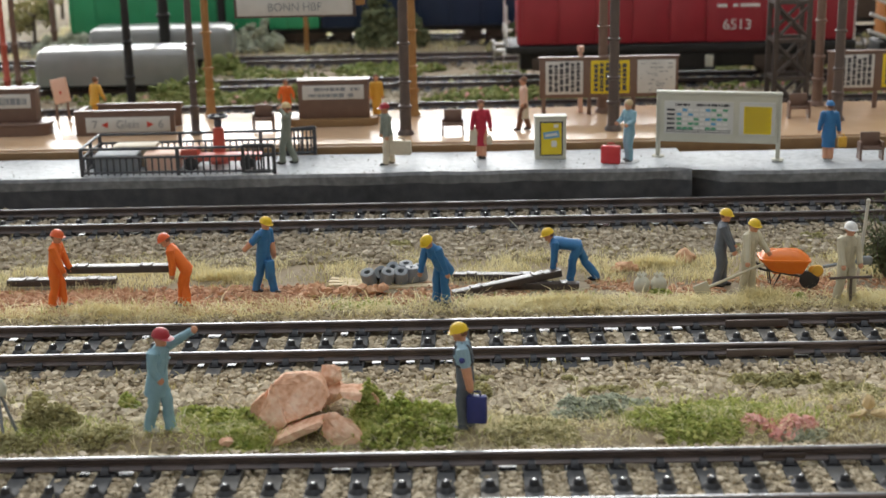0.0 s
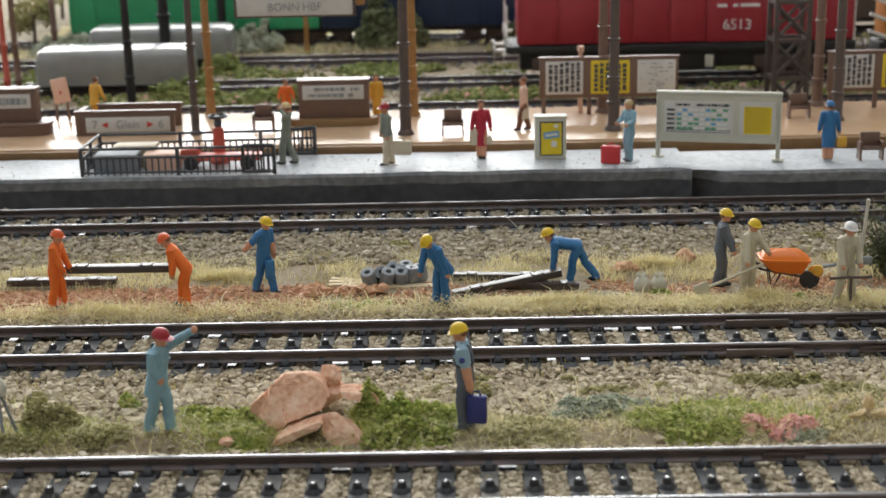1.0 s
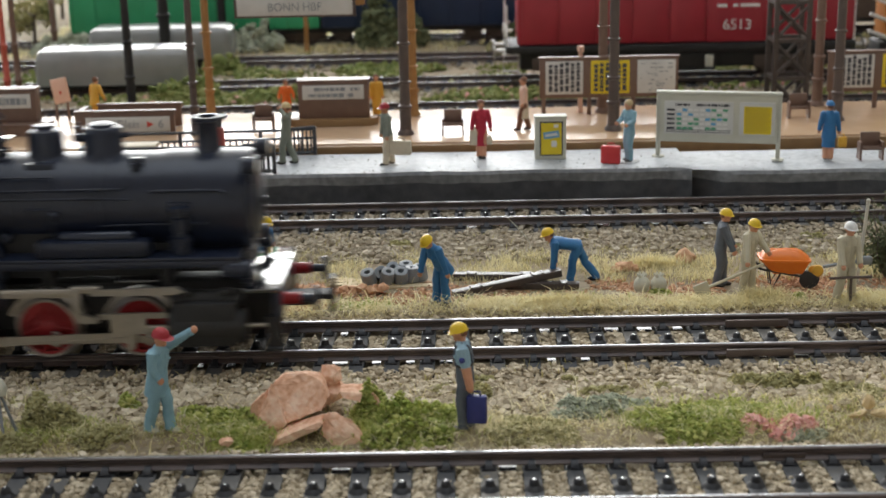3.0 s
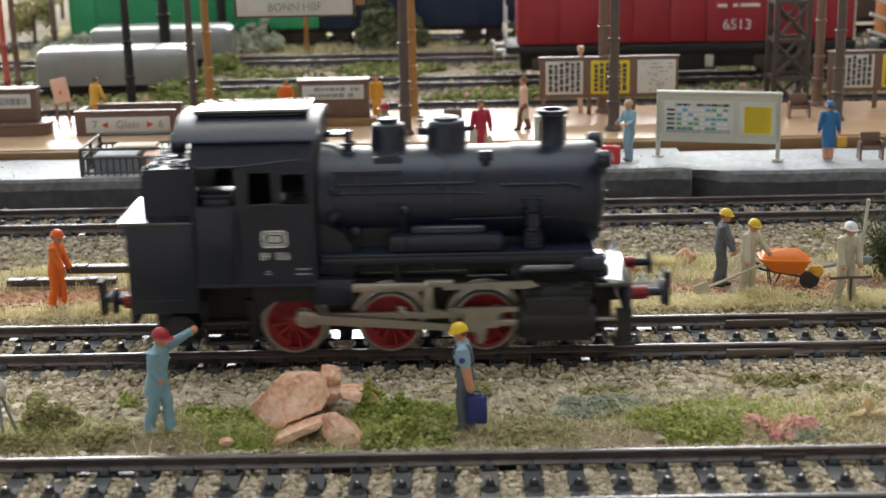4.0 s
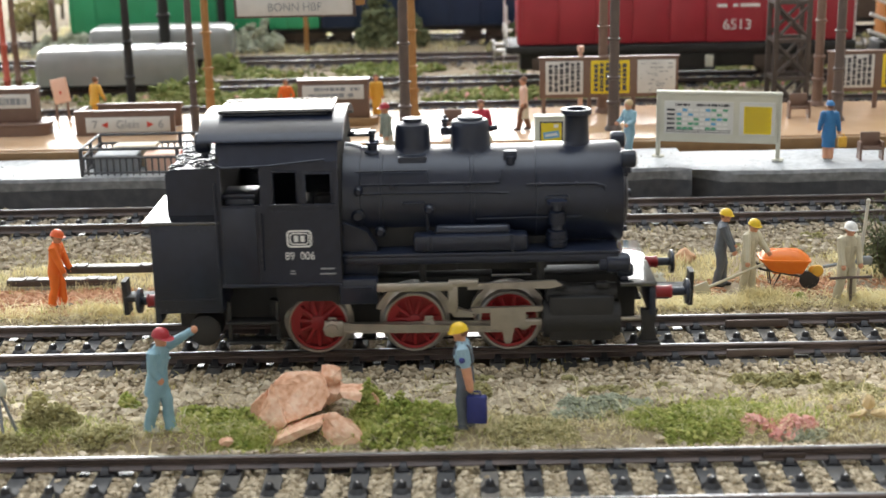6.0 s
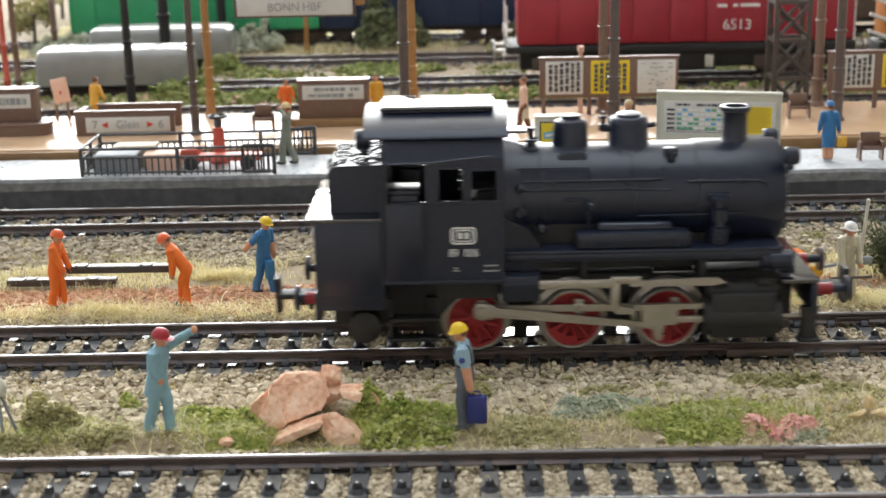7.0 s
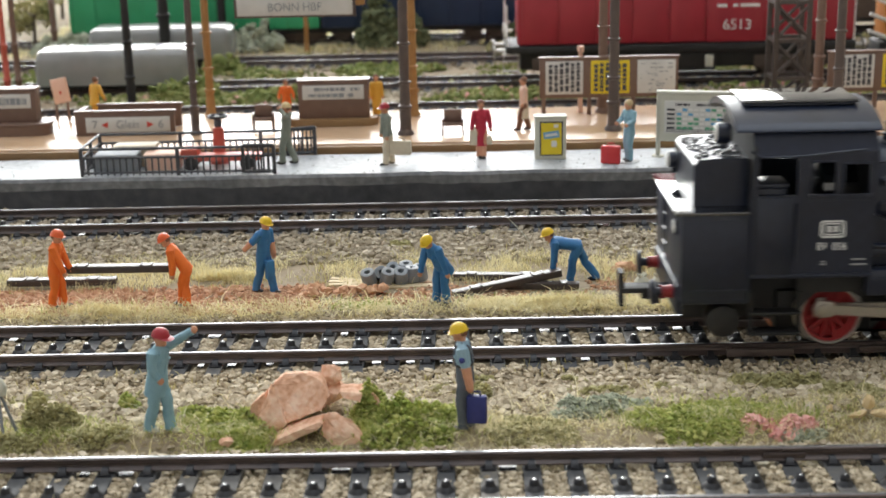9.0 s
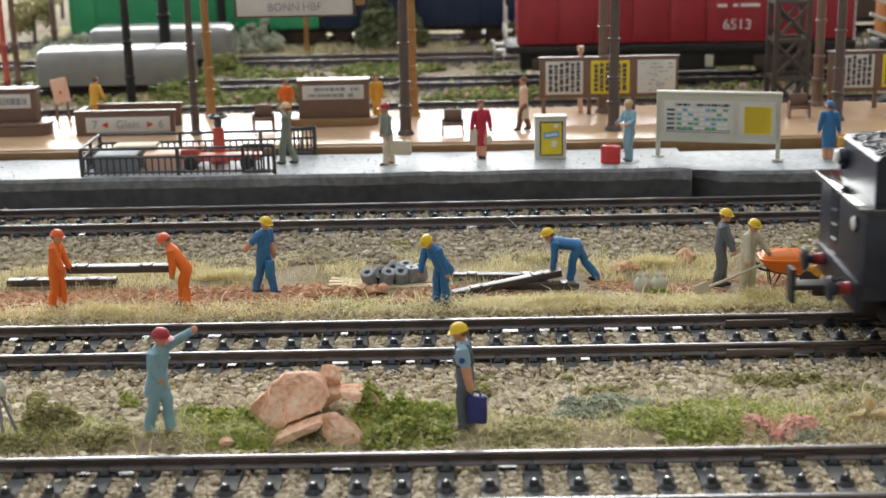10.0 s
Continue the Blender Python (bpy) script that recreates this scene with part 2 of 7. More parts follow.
def box(bm, c, s, mi=0, bevel=0.0, turn=None):
    """A box with its centre c and size s; bevel rounds its edges."""
    m = Matrix.Translation(c) @ (turn.to_4x4() if turn else Matrix.Identity(4)) @ Matrix.Diagonal((*s, 1))
    got = bmesh.ops.create_cube(bm, size=1.0, matrix=m)["verts"]
    fs = list({f for v in got for f in v.link_faces})
    paint(fs, mi)
    if bevel:
        es = list({e for v in got for e in v.link_edges})
        r = bmesh.ops.bevel(bm, geom=es, offset=bevel, segments=2, profile=0.5, affect="EDGES")
        paint(r["faces"], mi)


def tube(bm, pts, radii, n=10, mi=0, side=None):
    """A tube along pts; radii are numbers or pairs (sideways, in depth)."""
    pts = [Vector(p) for p in pts]
    loops = []
    for i, p in enumerate(pts):
        d = (pts[min(i + 1, len(pts) - 1)] - pts[max(i - 1, 0)]).normalized()
        s = Vector(side) if side else (Vector((0, 0, 1)) if abs(d.z) < 0.8 else Vector((1, 0, 0)))
        s = (s - d * s.dot(d)).normalized()
        u = d.cross(s)
        r = radii[i] if isinstance(radii, (list, tuple)) else radii
        ra, rb = r if isinstance(r, (list, tuple)) else (r, r)
        loops.append([p + s * ra * math.cos(2 * math.pi * k / n) + u * rb * math.sin(2 * math.pi * k / n) for k in range(n)])
    return rings(bm, loops, mi)


def ball(bm, c, r, mi=0, n=10, turn=None):
    """An ellipsoid with half axes r."""
    m = Matrix.Translation(c) @ (turn.to_4x4() if turn else Matrix.Identity(4)) @ Matrix.Diagonal((*r, 1))
    got = bmesh.ops.create_uvsphere(bm, u_segments=n, v_segments=max(5, n * 2 // 3), radius=1.0, matrix=m)["verts"]
    paint({f for v in got for f in v.link_faces}, mi)


def lathe(bm, c, axis, prof, n=20, mi=0):
    """Turns a profile of (along, radius) about an axis through c."""
    ax = Vector(axis).normalized()
    s = ax.orthogonal().normalized()
    u = ax.cross(s)
    c = Vector(c)
    whole = prof[0] == prof[-1]
    return rings(bm, [[c + ax * a + (s * math.cos(2 * math.pi * k / n) + u * math.sin(2 * math.pi * k / n)) * max(r, 0.01) for k in range(n)] for a, r in prof], mi, not whole)


def slab(bm, poly, y0, y1, mi=0):
    """A polygon in x and z, given depth from y0 to y1."""
    a = [bm.verts.new((x, y0, z)) for x, z in poly]
    b = [bm.verts.new((x, y1, z)) for x, z in poly]
    n = len(poly)
    out = [bm.faces.new(a), bm.faces.new(b[::-1])]
    for i in range(n):
        out.append(bm.faces.new((a[i], b[i], b[(i + 1) % n], a[(i + 1) % n])))
    return paint(out, mi)


def mesh_of(name, bm, mats, flat=False):
    bmesh.ops.recalc_face_normals(bm, faces=bm.faces)
    bmesh.ops.scale(bm, vec=(MM, MM, MM), verts=bm.verts)
    me = bpy.data.meshes.new(name)
    for f in bm.faces:
        f.smooth = not flat
    bm.to_mesh(me)
    bm.free()
    for m in mats if isinstance(mats, (list, tuple)) else [mats]:
        me.materials.append(m)
    if not flat:
        me.set_sharp_from_angle(angle=radians(38))
    return me


def part(name, bm, mats, parent, label="", at=(0, 0, 0)):
    ob = new(name, mesh_of(name, bm, mats))
    ob.location = [v * MM for v in at]
    ob.parent = parent
    return tagged(ob, label)


def thing(name, x, y, z, label, category, group="", turn=0.0, kind=""):
    """An Empty at a thing's base."""
    ob = new(name)
    ob.empty_display_size = 0.005
    ob.matrix_basis = pose(x * MM, y * MM, z * MM, 0, 0, turn)
    return tagged(ob, label, category, group, kind)


def solid(name, bm, mats, x, y, z, label, category, group="", turn=0.0, kind="", flat=False):
    """A thing of one mesh."""
    ob = new(name, mesh_of(name, bm, mats, flat))
    ob.matrix_basis = pose(x * MM, y * MM, z * MM, 0, 0, turn)
    return tagged(ob, label, category, group, kind)


def B():
    return bmesh.new()


def lettering(text, size, mats, parent, at, turn=(90, 0, 0), name="lettering", wide=1.0):
    """Raised letters in the built-in font, centred at a place of the parent."""
    cu = bpy.data.curves.new("letters", "FONT")
    cu.body, cu.size, cu.align_x, cu.align_y, cu.extrude = text, size * MM, "CENTER", "CENTER", 0.04 * MM
    tmp = bpy.data.objects.new("letters", cu)
    scene.collection.objects.link(tmp)
    me = bpy.data.meshes.new_from_object(tmp.evaluated_get(bpy.context.evaluated_depsgraph_get()))
    bpy.data.objects.remove(tmp)
    me.materials.clear()
    me.materials.append(mats)
    me.transform(Matrix.Diagonal((wide, 1, 1, 1)))
    ob = new(name, me)
    ob.matrix_basis = pose(at[0] * MM, at[1] * MM, at[2] * MM, *turn)
    ob.parent = parent
    return ob


ICO_V = []
_b = bmesh.new()
bmesh.ops.create_icosphere(_b, subdivisions=1, radius=1.0)
_b.verts.ensure_lookup_table()
ICO_V = np.array([v.co[:] for v in _b.verts])
ICO_F = np.array([[v.index for v in f.verts] for f in _b.faces])
_b.free()
RNG = np.random.default_rng(7)


def stuff_mesh(name, verts, faces, material, label, category, smooth=False):
    me = bpy.data.meshes.new(name)
    me.from_pydata((verts * MM).tolist(), [], faces)
    me.materials.append(material)
    if smooth:
        me.polygons.foreach_set("use_smooth", [True] * len(me.polygons))
    return tagged(new(name, me), label, category, kind="stuff")


def crumbs(name, place, size, material, label, category, spread=0.45, squash=0.8, smooth=False):
    """Irregular lumps: place is N x 3, size N."""
    n = len(place)
    v = np.repeat(ICO_V[None], n, 0) * (1 + spread * (RNG.random((n, 12, 1)) - 0.5) * 2)
    v *= np.stack([RNG.uniform(0.75, 1.25, n), RNG.uniform(0.75, 1.25, n), RNG.uniform(squash * 0.8, squash * 1.2, n)], 1)[:, None]
    a = RNG.uniform(0, 6.283, n)
    c, s = np.cos(a)[:, None], np.sin(a)[:, None]
    x, y = v[:, :, 0] * c - v[:, :, 1] * s, v[:, :, 0] * s + v[:, :, 1] * c
    v = np.stack([x, y, v[:, :, 2]], 2) * size[:, None, None] + place[:, None]
    f = (ICO_F[None] + (np.arange(n) * 12)[:, None, None]).reshape(-1, 3)
    return stuff_mesh(name, v.reshape(-1, 3), f.tolist(), material, label, category, smooth)


def blades(name, place, length, material, label, category, lean=0.7, width=0.13, low=0.1):
    """Grass fibres: tapered blades with a bend."""
    n = len(place)
    a, l = RNG.uniform(0, 6.283, n), lean * RNG.uniform(low, 1.0, n) ** 0.4
    d = np.stack([np.cos(a), np.sin(a), np.zeros(n)], 1)
    # the flat of a blade faces mostly upwards
    b = a + 1.57 + RNG.normal(0, 0.45, n)
    w = np.stack([np.cos(b), np.sin(b), np.zeros(n)], 1) * (width * RNG.uniform(0.7, 1.3, n))[:, None]
    up = np.array([0, 0, 1.0])
    mid = place + (d * (l * 0.4)[:, None] + up * np.sqrt(np.maximum(0.03, 1 - 0.9 * l * l))[:, None]) * (length * 0.55)[:, None]
    tip = place + (d * l[:, None] + up * np.sqrt(np.maximum(0.02, 1 - l * l))[:, None]) * length[:, None]
    v = np.stack([place - w, place + w, mid + w * 0.7, mid - w * 0.7, tip], 1).reshape(-1, 3)
    k = np.arange(n) * 5
    f = np.stack([k, k + 1, k + 2, k + 3], 1).tolist() + np.stack([k + 3, k + 2, k + 4], 1).tolist()
    return stuff_mesh(name, v, f, material, label, category)


def fbm(x, y, s, seed=0.0):
    return noise.noise(Vector((x / s + seed, y / s - seed, seed * 1.7)))


# ---- the lie of the land ----
GAUGE = 17.3
TRACKS = [190.7, 257.0, 357.3]
BACK_TRACKS = [516.0, 580.0, 652.0, 725.0]


def height(x, y):
    """The height of the scenic ground."""
    h = -0.25 + 0.4 * fbm(x, y, 14, 3.1) + 0.25 * fbm(x, y, 4, 9.2)
    for t in TRACKS + BACK_TRACKS:
        d = abs(y - t - GAUGE / 2)
        if d < 21:
            k = min(1.0, (21 - d) / 5)
            h = h * (1 - k) + (-2.1 + 0.1 * fbm(x, y, 3, 1.0)) * k
    if 383 < y < 500:
        h = -2.0
    return h


def scatter(n, x0, x1, y0, y1, keep=None):
    """Random places on the ground, thinned out by keep(x, y) in 0 to 1."""
    xs, ys, ks = RNG.uniform(x0, x1, n), RNG.uniform(y0, y1, n), RNG.random(n)
    return np.array([(x, y, height(x, y)) for x, y, k in zip(xs, ys, ks) if keep is None or keep(x, y) > k])

# ---- the room: out of view, added to close the space and bounce light ----


def room():
    def wall(name, boxes, label):
        bm = B()
        for c, s in boxes:
            box(bm, c, s)
        solid(name, bm, M_WALL, 0, 0, 0, label, "wall", kind="structure")
    z0, z1, w = -950, 1600, 2000
    zc, zh = (z0 + z1) / 2, z1 - z0
    # the far wall with its wide window opening
    # the openings: x from WX0 to WX1 in the far wall for the window, y from -1100 to 700 in the west wall for the side
    # fill lamp
    wall("wall_north", [((0, 2550, -430), (4200, 100, 1040)), ((0, 2550, 1580), (4200, 100, 40)), ((-1800, 2550, 825), (600, 100, 1470)), (((WX1 + 2100) / 2, 2550, 825), (2100 - WX1, 100, 1470))], "unseen plain off-white plaster wall with a wide window opening")
    wall("wall_south", [((0, -1850, zc), (4200, 100, zh))], "unseen plain off-white plaster wall behind the camera")
    wall("wall_east", [((w + 50, 350, zc), (100, 4300, zh))], "unseen plain off-white plaster wall of the room")
    wall("wall_west", [((-w - 50, 350, -300), (100, 4300, 1300)), ((-w - 50, 350, 1575), (100, 4300, 50)), ((-w - 50, -1450, 950), (100, 700, 1200)), ((-w - 50, 1600, 950), (100, 1800, 1200))], "unseen plain off-white plaster wall with an opening for the side fill lamp")
    bm = B()
    box(bm, (0, 350, z0 - 25), (4200, 4500, 50))
    solid("floor", bm, M_FLOOR, 0, 0, 0, "brown linoleum floor of the exhibition room", "floor", kind="structure")
    bm = B()
    for c, sz in (((0, -1050, z1 + 25), (4200, 1700, 50)), ((0, 1750, z1 + 25), (4200, 1700, 50)), ((-1375, 350, z1 + 25), (1450, 1100, 50)), ((1475, 350, z1 + 25), (1250, 1100, 50))):
        box(bm, c, sz)
    solid("ceiling", bm, M_WALL, 0, 0, 0, "unseen plain off-white ceiling with an opening for the overhead fill lamp", "ceiling", kind="structure")
    bm = B()
    box(bm, (0, 640, -40), (1500, 1250, 60))
    for x in (-650, 650):
        for y in (150, 1150):
            box(bm, (x, y, -510), (60, 60, 880))
    solid("baseboard", bm, M_CREAMWOOD, 0, 0, 0, "wooden baseboard that carries the model railway", "baseboard", kind="structure")


room()


def ground():
    x0, x1, y0, y1, st = -400, 400, 60, 1150, 4.0
    nx, ny = int((x1 - x0) / st), int((y1 - y0) / st)
    v = [(x0 + i * st, y0 + j * st, height(x0 + i * st, y0 + j * st)) for j in range(ny + 1) for i in range(nx + 1)]
    f = [(j * (nx + 1) + i, j * (nx + 1) + i + 1, (j + 1) * (nx + 1) + i + 1, (j + 1) * (nx + 1) + i) for j in range(ny) for i in range(nx)]
    me = bpy.data.meshes.new("ground")
    me.from_pydata((np.array(v) * MM).tolist(), [], f)
    me.materials.append(M_EARTH)
    me.polygons.foreach_set("use_smooth", [True] * len(f))
    tagged(new("ground", me), "brown scenic earth of a model railway layout", "ground", kind="structure")


ground()

# ---- tracks ----
SLEEPER_STEP = 6.957
PHASE = {190.7: -65.716, 257.0: -90.613, 357.3: -118.407}


def sleeper_mesh(near):
    bm = B()
    box(bm, (0, 0, -1.05), (3.0, 28.6, 1.6), 0, 0.18 if near else 0)
    for y in (-GAUGE / 2, GAUGE / 2):
        box(bm, (0, y, -0.12), (2.3, 4.2, 0.35), 1)
        for s in (-1, 1):
            # rail clips on both sides of the rail foot
            rings(bm, [[(-0.8, y + s * 0.9, 0.0), (0.8, y + s * 0.9, 0.0), (0.8, y + s * 1.9, 0.0), (-0.8, y + s * 1.9, 0.0)],
                       [(-0.55, y + s * 0.45, 1.05), (0.55, y + s * 0.45, 1.05), (0.55, y + s * 1.3, 0.75), (-0.55, y + s * 1.3, 0.75)]], 1)
    # the contact stud in the middle of the track: a black plug with a bright tip
    loops = []
    for hx, hy, z in ((1.5, 1.5, -0.26), (1.15, 1.2, 0.15), (0.78, 0.85, 0.45), (0.7, 0.75, 1.15), (0.45, 0.5, 1.42)):
        loops.append([(hx * math.cos(k * math.pi / 4 + 0.39) * 1.08, hy * math.sin(k * math.pi / 4 + 0.39) * 1.08, z) for k in range(8)])
    rings(bm, loops, 1)
    if near:
        ball(bm, (0, 0, 1.42), (0.22, 0.26, 0.12), 2, 8)
    return mesh_of("sleeper", bm, [M_SLEEPER, M_CHAIR, M_STUD])


def rail_mesh(x0, x1):
    bm = B()
    prof = [(-1.15, 0.3), (1.15, 0.3), (1.15, 0.5), (0.34, 1.05), (0.26, 1.5), (0.6, 1.75), (0.6, 2.2), (0.3, 2.4), (-0.3, 2.4), (-0.6, 2.2), (-0.6, 1.75), (-0.26, 1.5), (-0.34, 1.05), (-1.15, 0.5)]
    fs = rings(bm, [[(x0, y, z) for y, z in prof], [(x1, y, z) for y, z in prof]])
    for i in (7,):
        fs[i].material_index = 1
    return mesh_of("rail", bm, [M_RAILSIDE, M_RAILTOP])


def tracks():
    near, far = sleeper_mesh(True), sleeper_mesh(False)
    for y in TRACKS + BACK_TRACKS:
        front = y in TRACKS
        x0, x1 = (-345, 260) if front else (-330, 330)
        tr = thing("railway_track", 0, y + GAUGE / 2, 0, "model railway track, black plastic sleepers and bright-topped steel rails", "track", "parallel railway tracks", kind="structure")
        for s in (-1, 1):
            # rail lengths butt with a hairline joint
            cuts = [x0, 46 + y % 37 if front else 0, x1]
            for a, b in zip(cuts, cuts[1:]):
                r = new("rail", rail_mesh(a + 0.06, b - 0.06))
                r.location, r.parent = (0, s * GAUGE / 2 * MM, 0), tr
            if front:
                # short glossy pieces added under the rail to give glints between sleepers
                bm = B()
                pieces = random.Random(int(y) + s)
                for k in range(int((x1 - x0) / SLEEPER_STEP)):
                    if pieces.random() < 0.4:
                        xc = PHASE.get(y, 1.0) % SLEEPER_STEP + (math.floor(x0 / SLEEPER_STEP) + k + 1.5) * SLEEPER_STEP + pieces.uniform(-0.5, 0.5)
                        box(bm, (xc, s * GAUGE / 2, -0.42), (pieces.uniform(1.2, 3.2), 2.9 if s > 0 else 2.3, 0.16))
                part("glint_strip", bm, M_GLINTSTRIP, tr)
                bm = B()
                box(bm, (cuts[1], s * GAUGE / 2 - 0.75, 1.1), (7.0, 0.5, 0.9), 0, 0.1)
                part("fishplate", bm, M_RAILSIDE, tr)
            if y == 257.0:
                bm = B()
                box(bm, (59.5 + s * 1.5, s * GAUGE / 2 - 1.6, 0.9), (13.0, 0.9, 1.5), 0, 0.15)
                part("feeder_plate", bm, M_BROWNDK, tr, "brown plastic feeder plate clipped beside the rail")
        ph = PHASE.get(y, 1.0)
        k0, k1 = math.ceil((x0 + 2 - ph) / SLEEPER_STEP), math.floor((x1 - 2 - ph) / SLEEPER_STEP)
        for k in range(k0, k1 + 1):
            o = new("sleeper", near if front else far)
            o.location, o.parent = ((ph + k * SLEEPER_STEP) * MM, 0, 0), tr


# ---- platforms ----
PZ, TZ = 8.0, 10.5


def platforms():
    # plaster platform strip with a worn, broken front edge and a step at its joint
    bm = B()
    n = 260
    xs = [-330 + 660 * i / n for i in range(n + 1)]
    gap = 66.0
    for lo, hi, dy, dz in ((-330, gap - 0.1, 0.0, 0.0), (gap + 0.1, 330, -4.0, -0.5)):
        row = sorted([x for x in xs if lo < x < hi] + ([lo] if lo > -330 else [hi]))
        loops = []
        for x in row:
            e = 387.4 + dy + 0.55 * fbm(x, 0, 9, 4.0) + 0.3 * fbm(x, 0, 2.5, 8.0)
            if gap - 5 < x < gap:
                e -= 3.0 * ((x - gap + 5) / 5) ** 2
            hollow = 7.0 * max(0.0, 1 - (x - gap) / 8.5) ** 0.7 if x > gap else 0.0
            z = PZ + dz + 0.22 * fbm(x, 5, 12, 2.0)
            loops.append([(x, e + hollow, -2.4), (x, e + 0.2 + hollow, z - 3.4 + 0.5 * fbm(x, 2, 7, 3.0)), (x, e - 0.15 + hollow * 0.75, z - 1.0), (x, e + 0.45 + hollow * 0.35, z - 0.05), (x, e + 1.2 + hollow * 0.35, z),
                          (x, 400, z + 0.12 * fbm(x, 40, 5, 1.0)), (x, 409, z + 0.15 * fbm(x, 90, 5, 5.0)), (x, 413.8 + dy * 0.8 + 0.8 * fbm(x, 3, 16, 6.0), z), (x, 414.0 + dy * 0.8, -2.4)])
        fs = rings(bm, loops)
        # top, lip and face get three greys, the lower face the darkest
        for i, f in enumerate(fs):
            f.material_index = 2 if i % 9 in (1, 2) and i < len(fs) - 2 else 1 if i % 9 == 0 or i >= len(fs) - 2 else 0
    solid("platform", bm, [M_CONCRETE, M_PLATFACE, M_PLATLIP], 0, 0, 0, "grey plaster station platform with a worn edge and a darker front face", "platform", kind="structure")
    bm = B()
    box(bm, (0, 446, 4.2), (660, 55.5, 12.4), 0, 0.5)
    deck = solid("platform", bm, M_TAN, 0, 0, 0, "tan plastic station platform with an ochre edge", "platform", kind="structure")
    for y, z, sy, sz in ((417.2, 7.6, 1.8, 4.4), (474.4, 7.8, 2.2, 3.2)):
        bm = B()
        box(bm, (0, y, z), (660, sy, sz), 0, 0.4)
        part("platform_edge", bm, M_TANEDGE, deck)
    # black box added in the notch to stand for its shade
    bm = B()
    box(bm, (66, 401.5, 2.0), (1.2, 20, 8.0), 0, 0.3)
    solid("platform_gap_filler", bm, M_BLACKMATT, 0, 0, 0, "black filler for the shade in the gap between two platform slabs", "platform", kind="structure")
    p = np.stack([RNG.uniform(-140, 140, 170), RNG.uniform(389.5, 413, 170), RNG.uniform(PZ - 0.05, PZ + 0.12, 170)], 1)
    p[:, 2] -= np.where(p[:, 0] > gap, 0.5, 0.0)
    crumbs("grit", p, RNG.uniform(0.1, 0.32, 170), M_GRIT, "dark grit scattered on the grey platform", "grit")
    p = np.stack([RNG.uniform(-140, 140, 500), RNG.normal(389.2, 0.8, 500), RNG.uniform(PZ - 0.3, PZ + 0.05, 500)], 1)
    p[:, 1] -= np.where(p[:, 0] > gap, 4.0, 0.0)
    p[:, 2] -= np.where(p[:, 0] > gap, 0.5, 0.0)
    p = p[(p[:, 0] < gap - 5) | (p[:, 0] > gap + 9)]
    crumbs("grit", p, RNG.uniform(0.12, 0.3, len(p)), M_GRIT, "crumbled plaster along the platform edge", "grit")


tracks()
platforms()


def ballast():
    def bed(y, x0, x1, n, lo, hi, mate, size, label):
        p = []
        while len(p) < n:
            x, d = RNG.uniform(x0, x1), RNG.uniform(lo, hi)
            # between the sleepers the stones lie low, so that the sleepers show
            k = (x - PHASE.get(y, 1.0)) / SLEEPER_STEP
            on = abs(k - round(k)) * SLEEPER_STEP < 1.75
            inside = abs(d - GAUGE / 2) < 13.4
            if on and inside and RNG.random() < 0.95:
                continue
            if abs(d - GAUGE / 2) < 2.0 and on:
                continue
            if min(abs(d), abs(d - GAUGE)) < 2.3:
                continue
            z = -0.6 if inside else -0.55 - 0.04 * (abs(d - GAUGE / 2) - 13.4)
            z += RNG.uniform(-0.6, 0.35)
            if not inside:
                z = max(z, height(x, y + d) + RNG.uniform(-0.25, 0.3))
            p.append((x, y + d, z))
        crumbs("ballast", np.array(p), size * RNG.uniform(0.65, 1.15, len(p)) ** 2, mate, label, "ballast")
    tag = "beige and grey crushed stone ballast of the track"
    bed(190.7, -95, 95, 12000, -14, 25, M_BALLAST, 0.54, tag)
    bed(257.0, -125, 125, 15000, -22, 30, M_BALLAST, 0.62, tag)
    bed(357.3, -150, 150, 15000, -33, 27, M_BALLAST_DIRTY, 0.70, tag)
    bed(190.7, -90, 90, 7500, -7, 24, M_BALLAST, 0.44, tag)
    bed(257.0, -120, 120, 7500, -7, 24, M_BALLAST, 0.46, tag)
    bed(357.3, -140, 140, 5000, -7, 24, M_BALLAST_DIRTY, 0.6, tag)
    for y in BACK_TRACKS[:3]:
        bed(y, -220, 220, 5000, -20, 36, M_BALLAST_DIRTY, 1.0, tag)


ballast()

# ---- the tank locomotive ----
# its travel along the track, in mm from where it halts, time by time
TRAVEL = [(0.0, -258.0), (2.0, -135.2), (2.35, -113.2), (2.7, -91.0), (3.2, -57.5), (3.6, -29.0), (3.8, -15.2), (3.9, -9.0), (4.0, -3.85), (4.1, -1.2), (4.2, -0.2), (4.3, 0.0),
          (5.85, 0.0), (6.0, 0.8), (6.2, 5.2), (6.5, 15.0), (6.8, 24.8), (7.0, 31.5), (7.5, 48.2), (8.0, 65.8), (8.5, 82.5), (9.0, 100.2), (9.2, 107.1), (9.5, 117.5), (10.0, 134.3)]
WHEEL_R, THROW, ROD_L = 6.1, 2.85, 34.0
AXLES, AXLE_Z = (-17.15, 1.6, 20.0), 5.95
CROSS_Z = 4.9


def travel(t):
    return float(np.interp(t, [a for a, b in TRAVEL], [b for a, b in TRAVEL]))


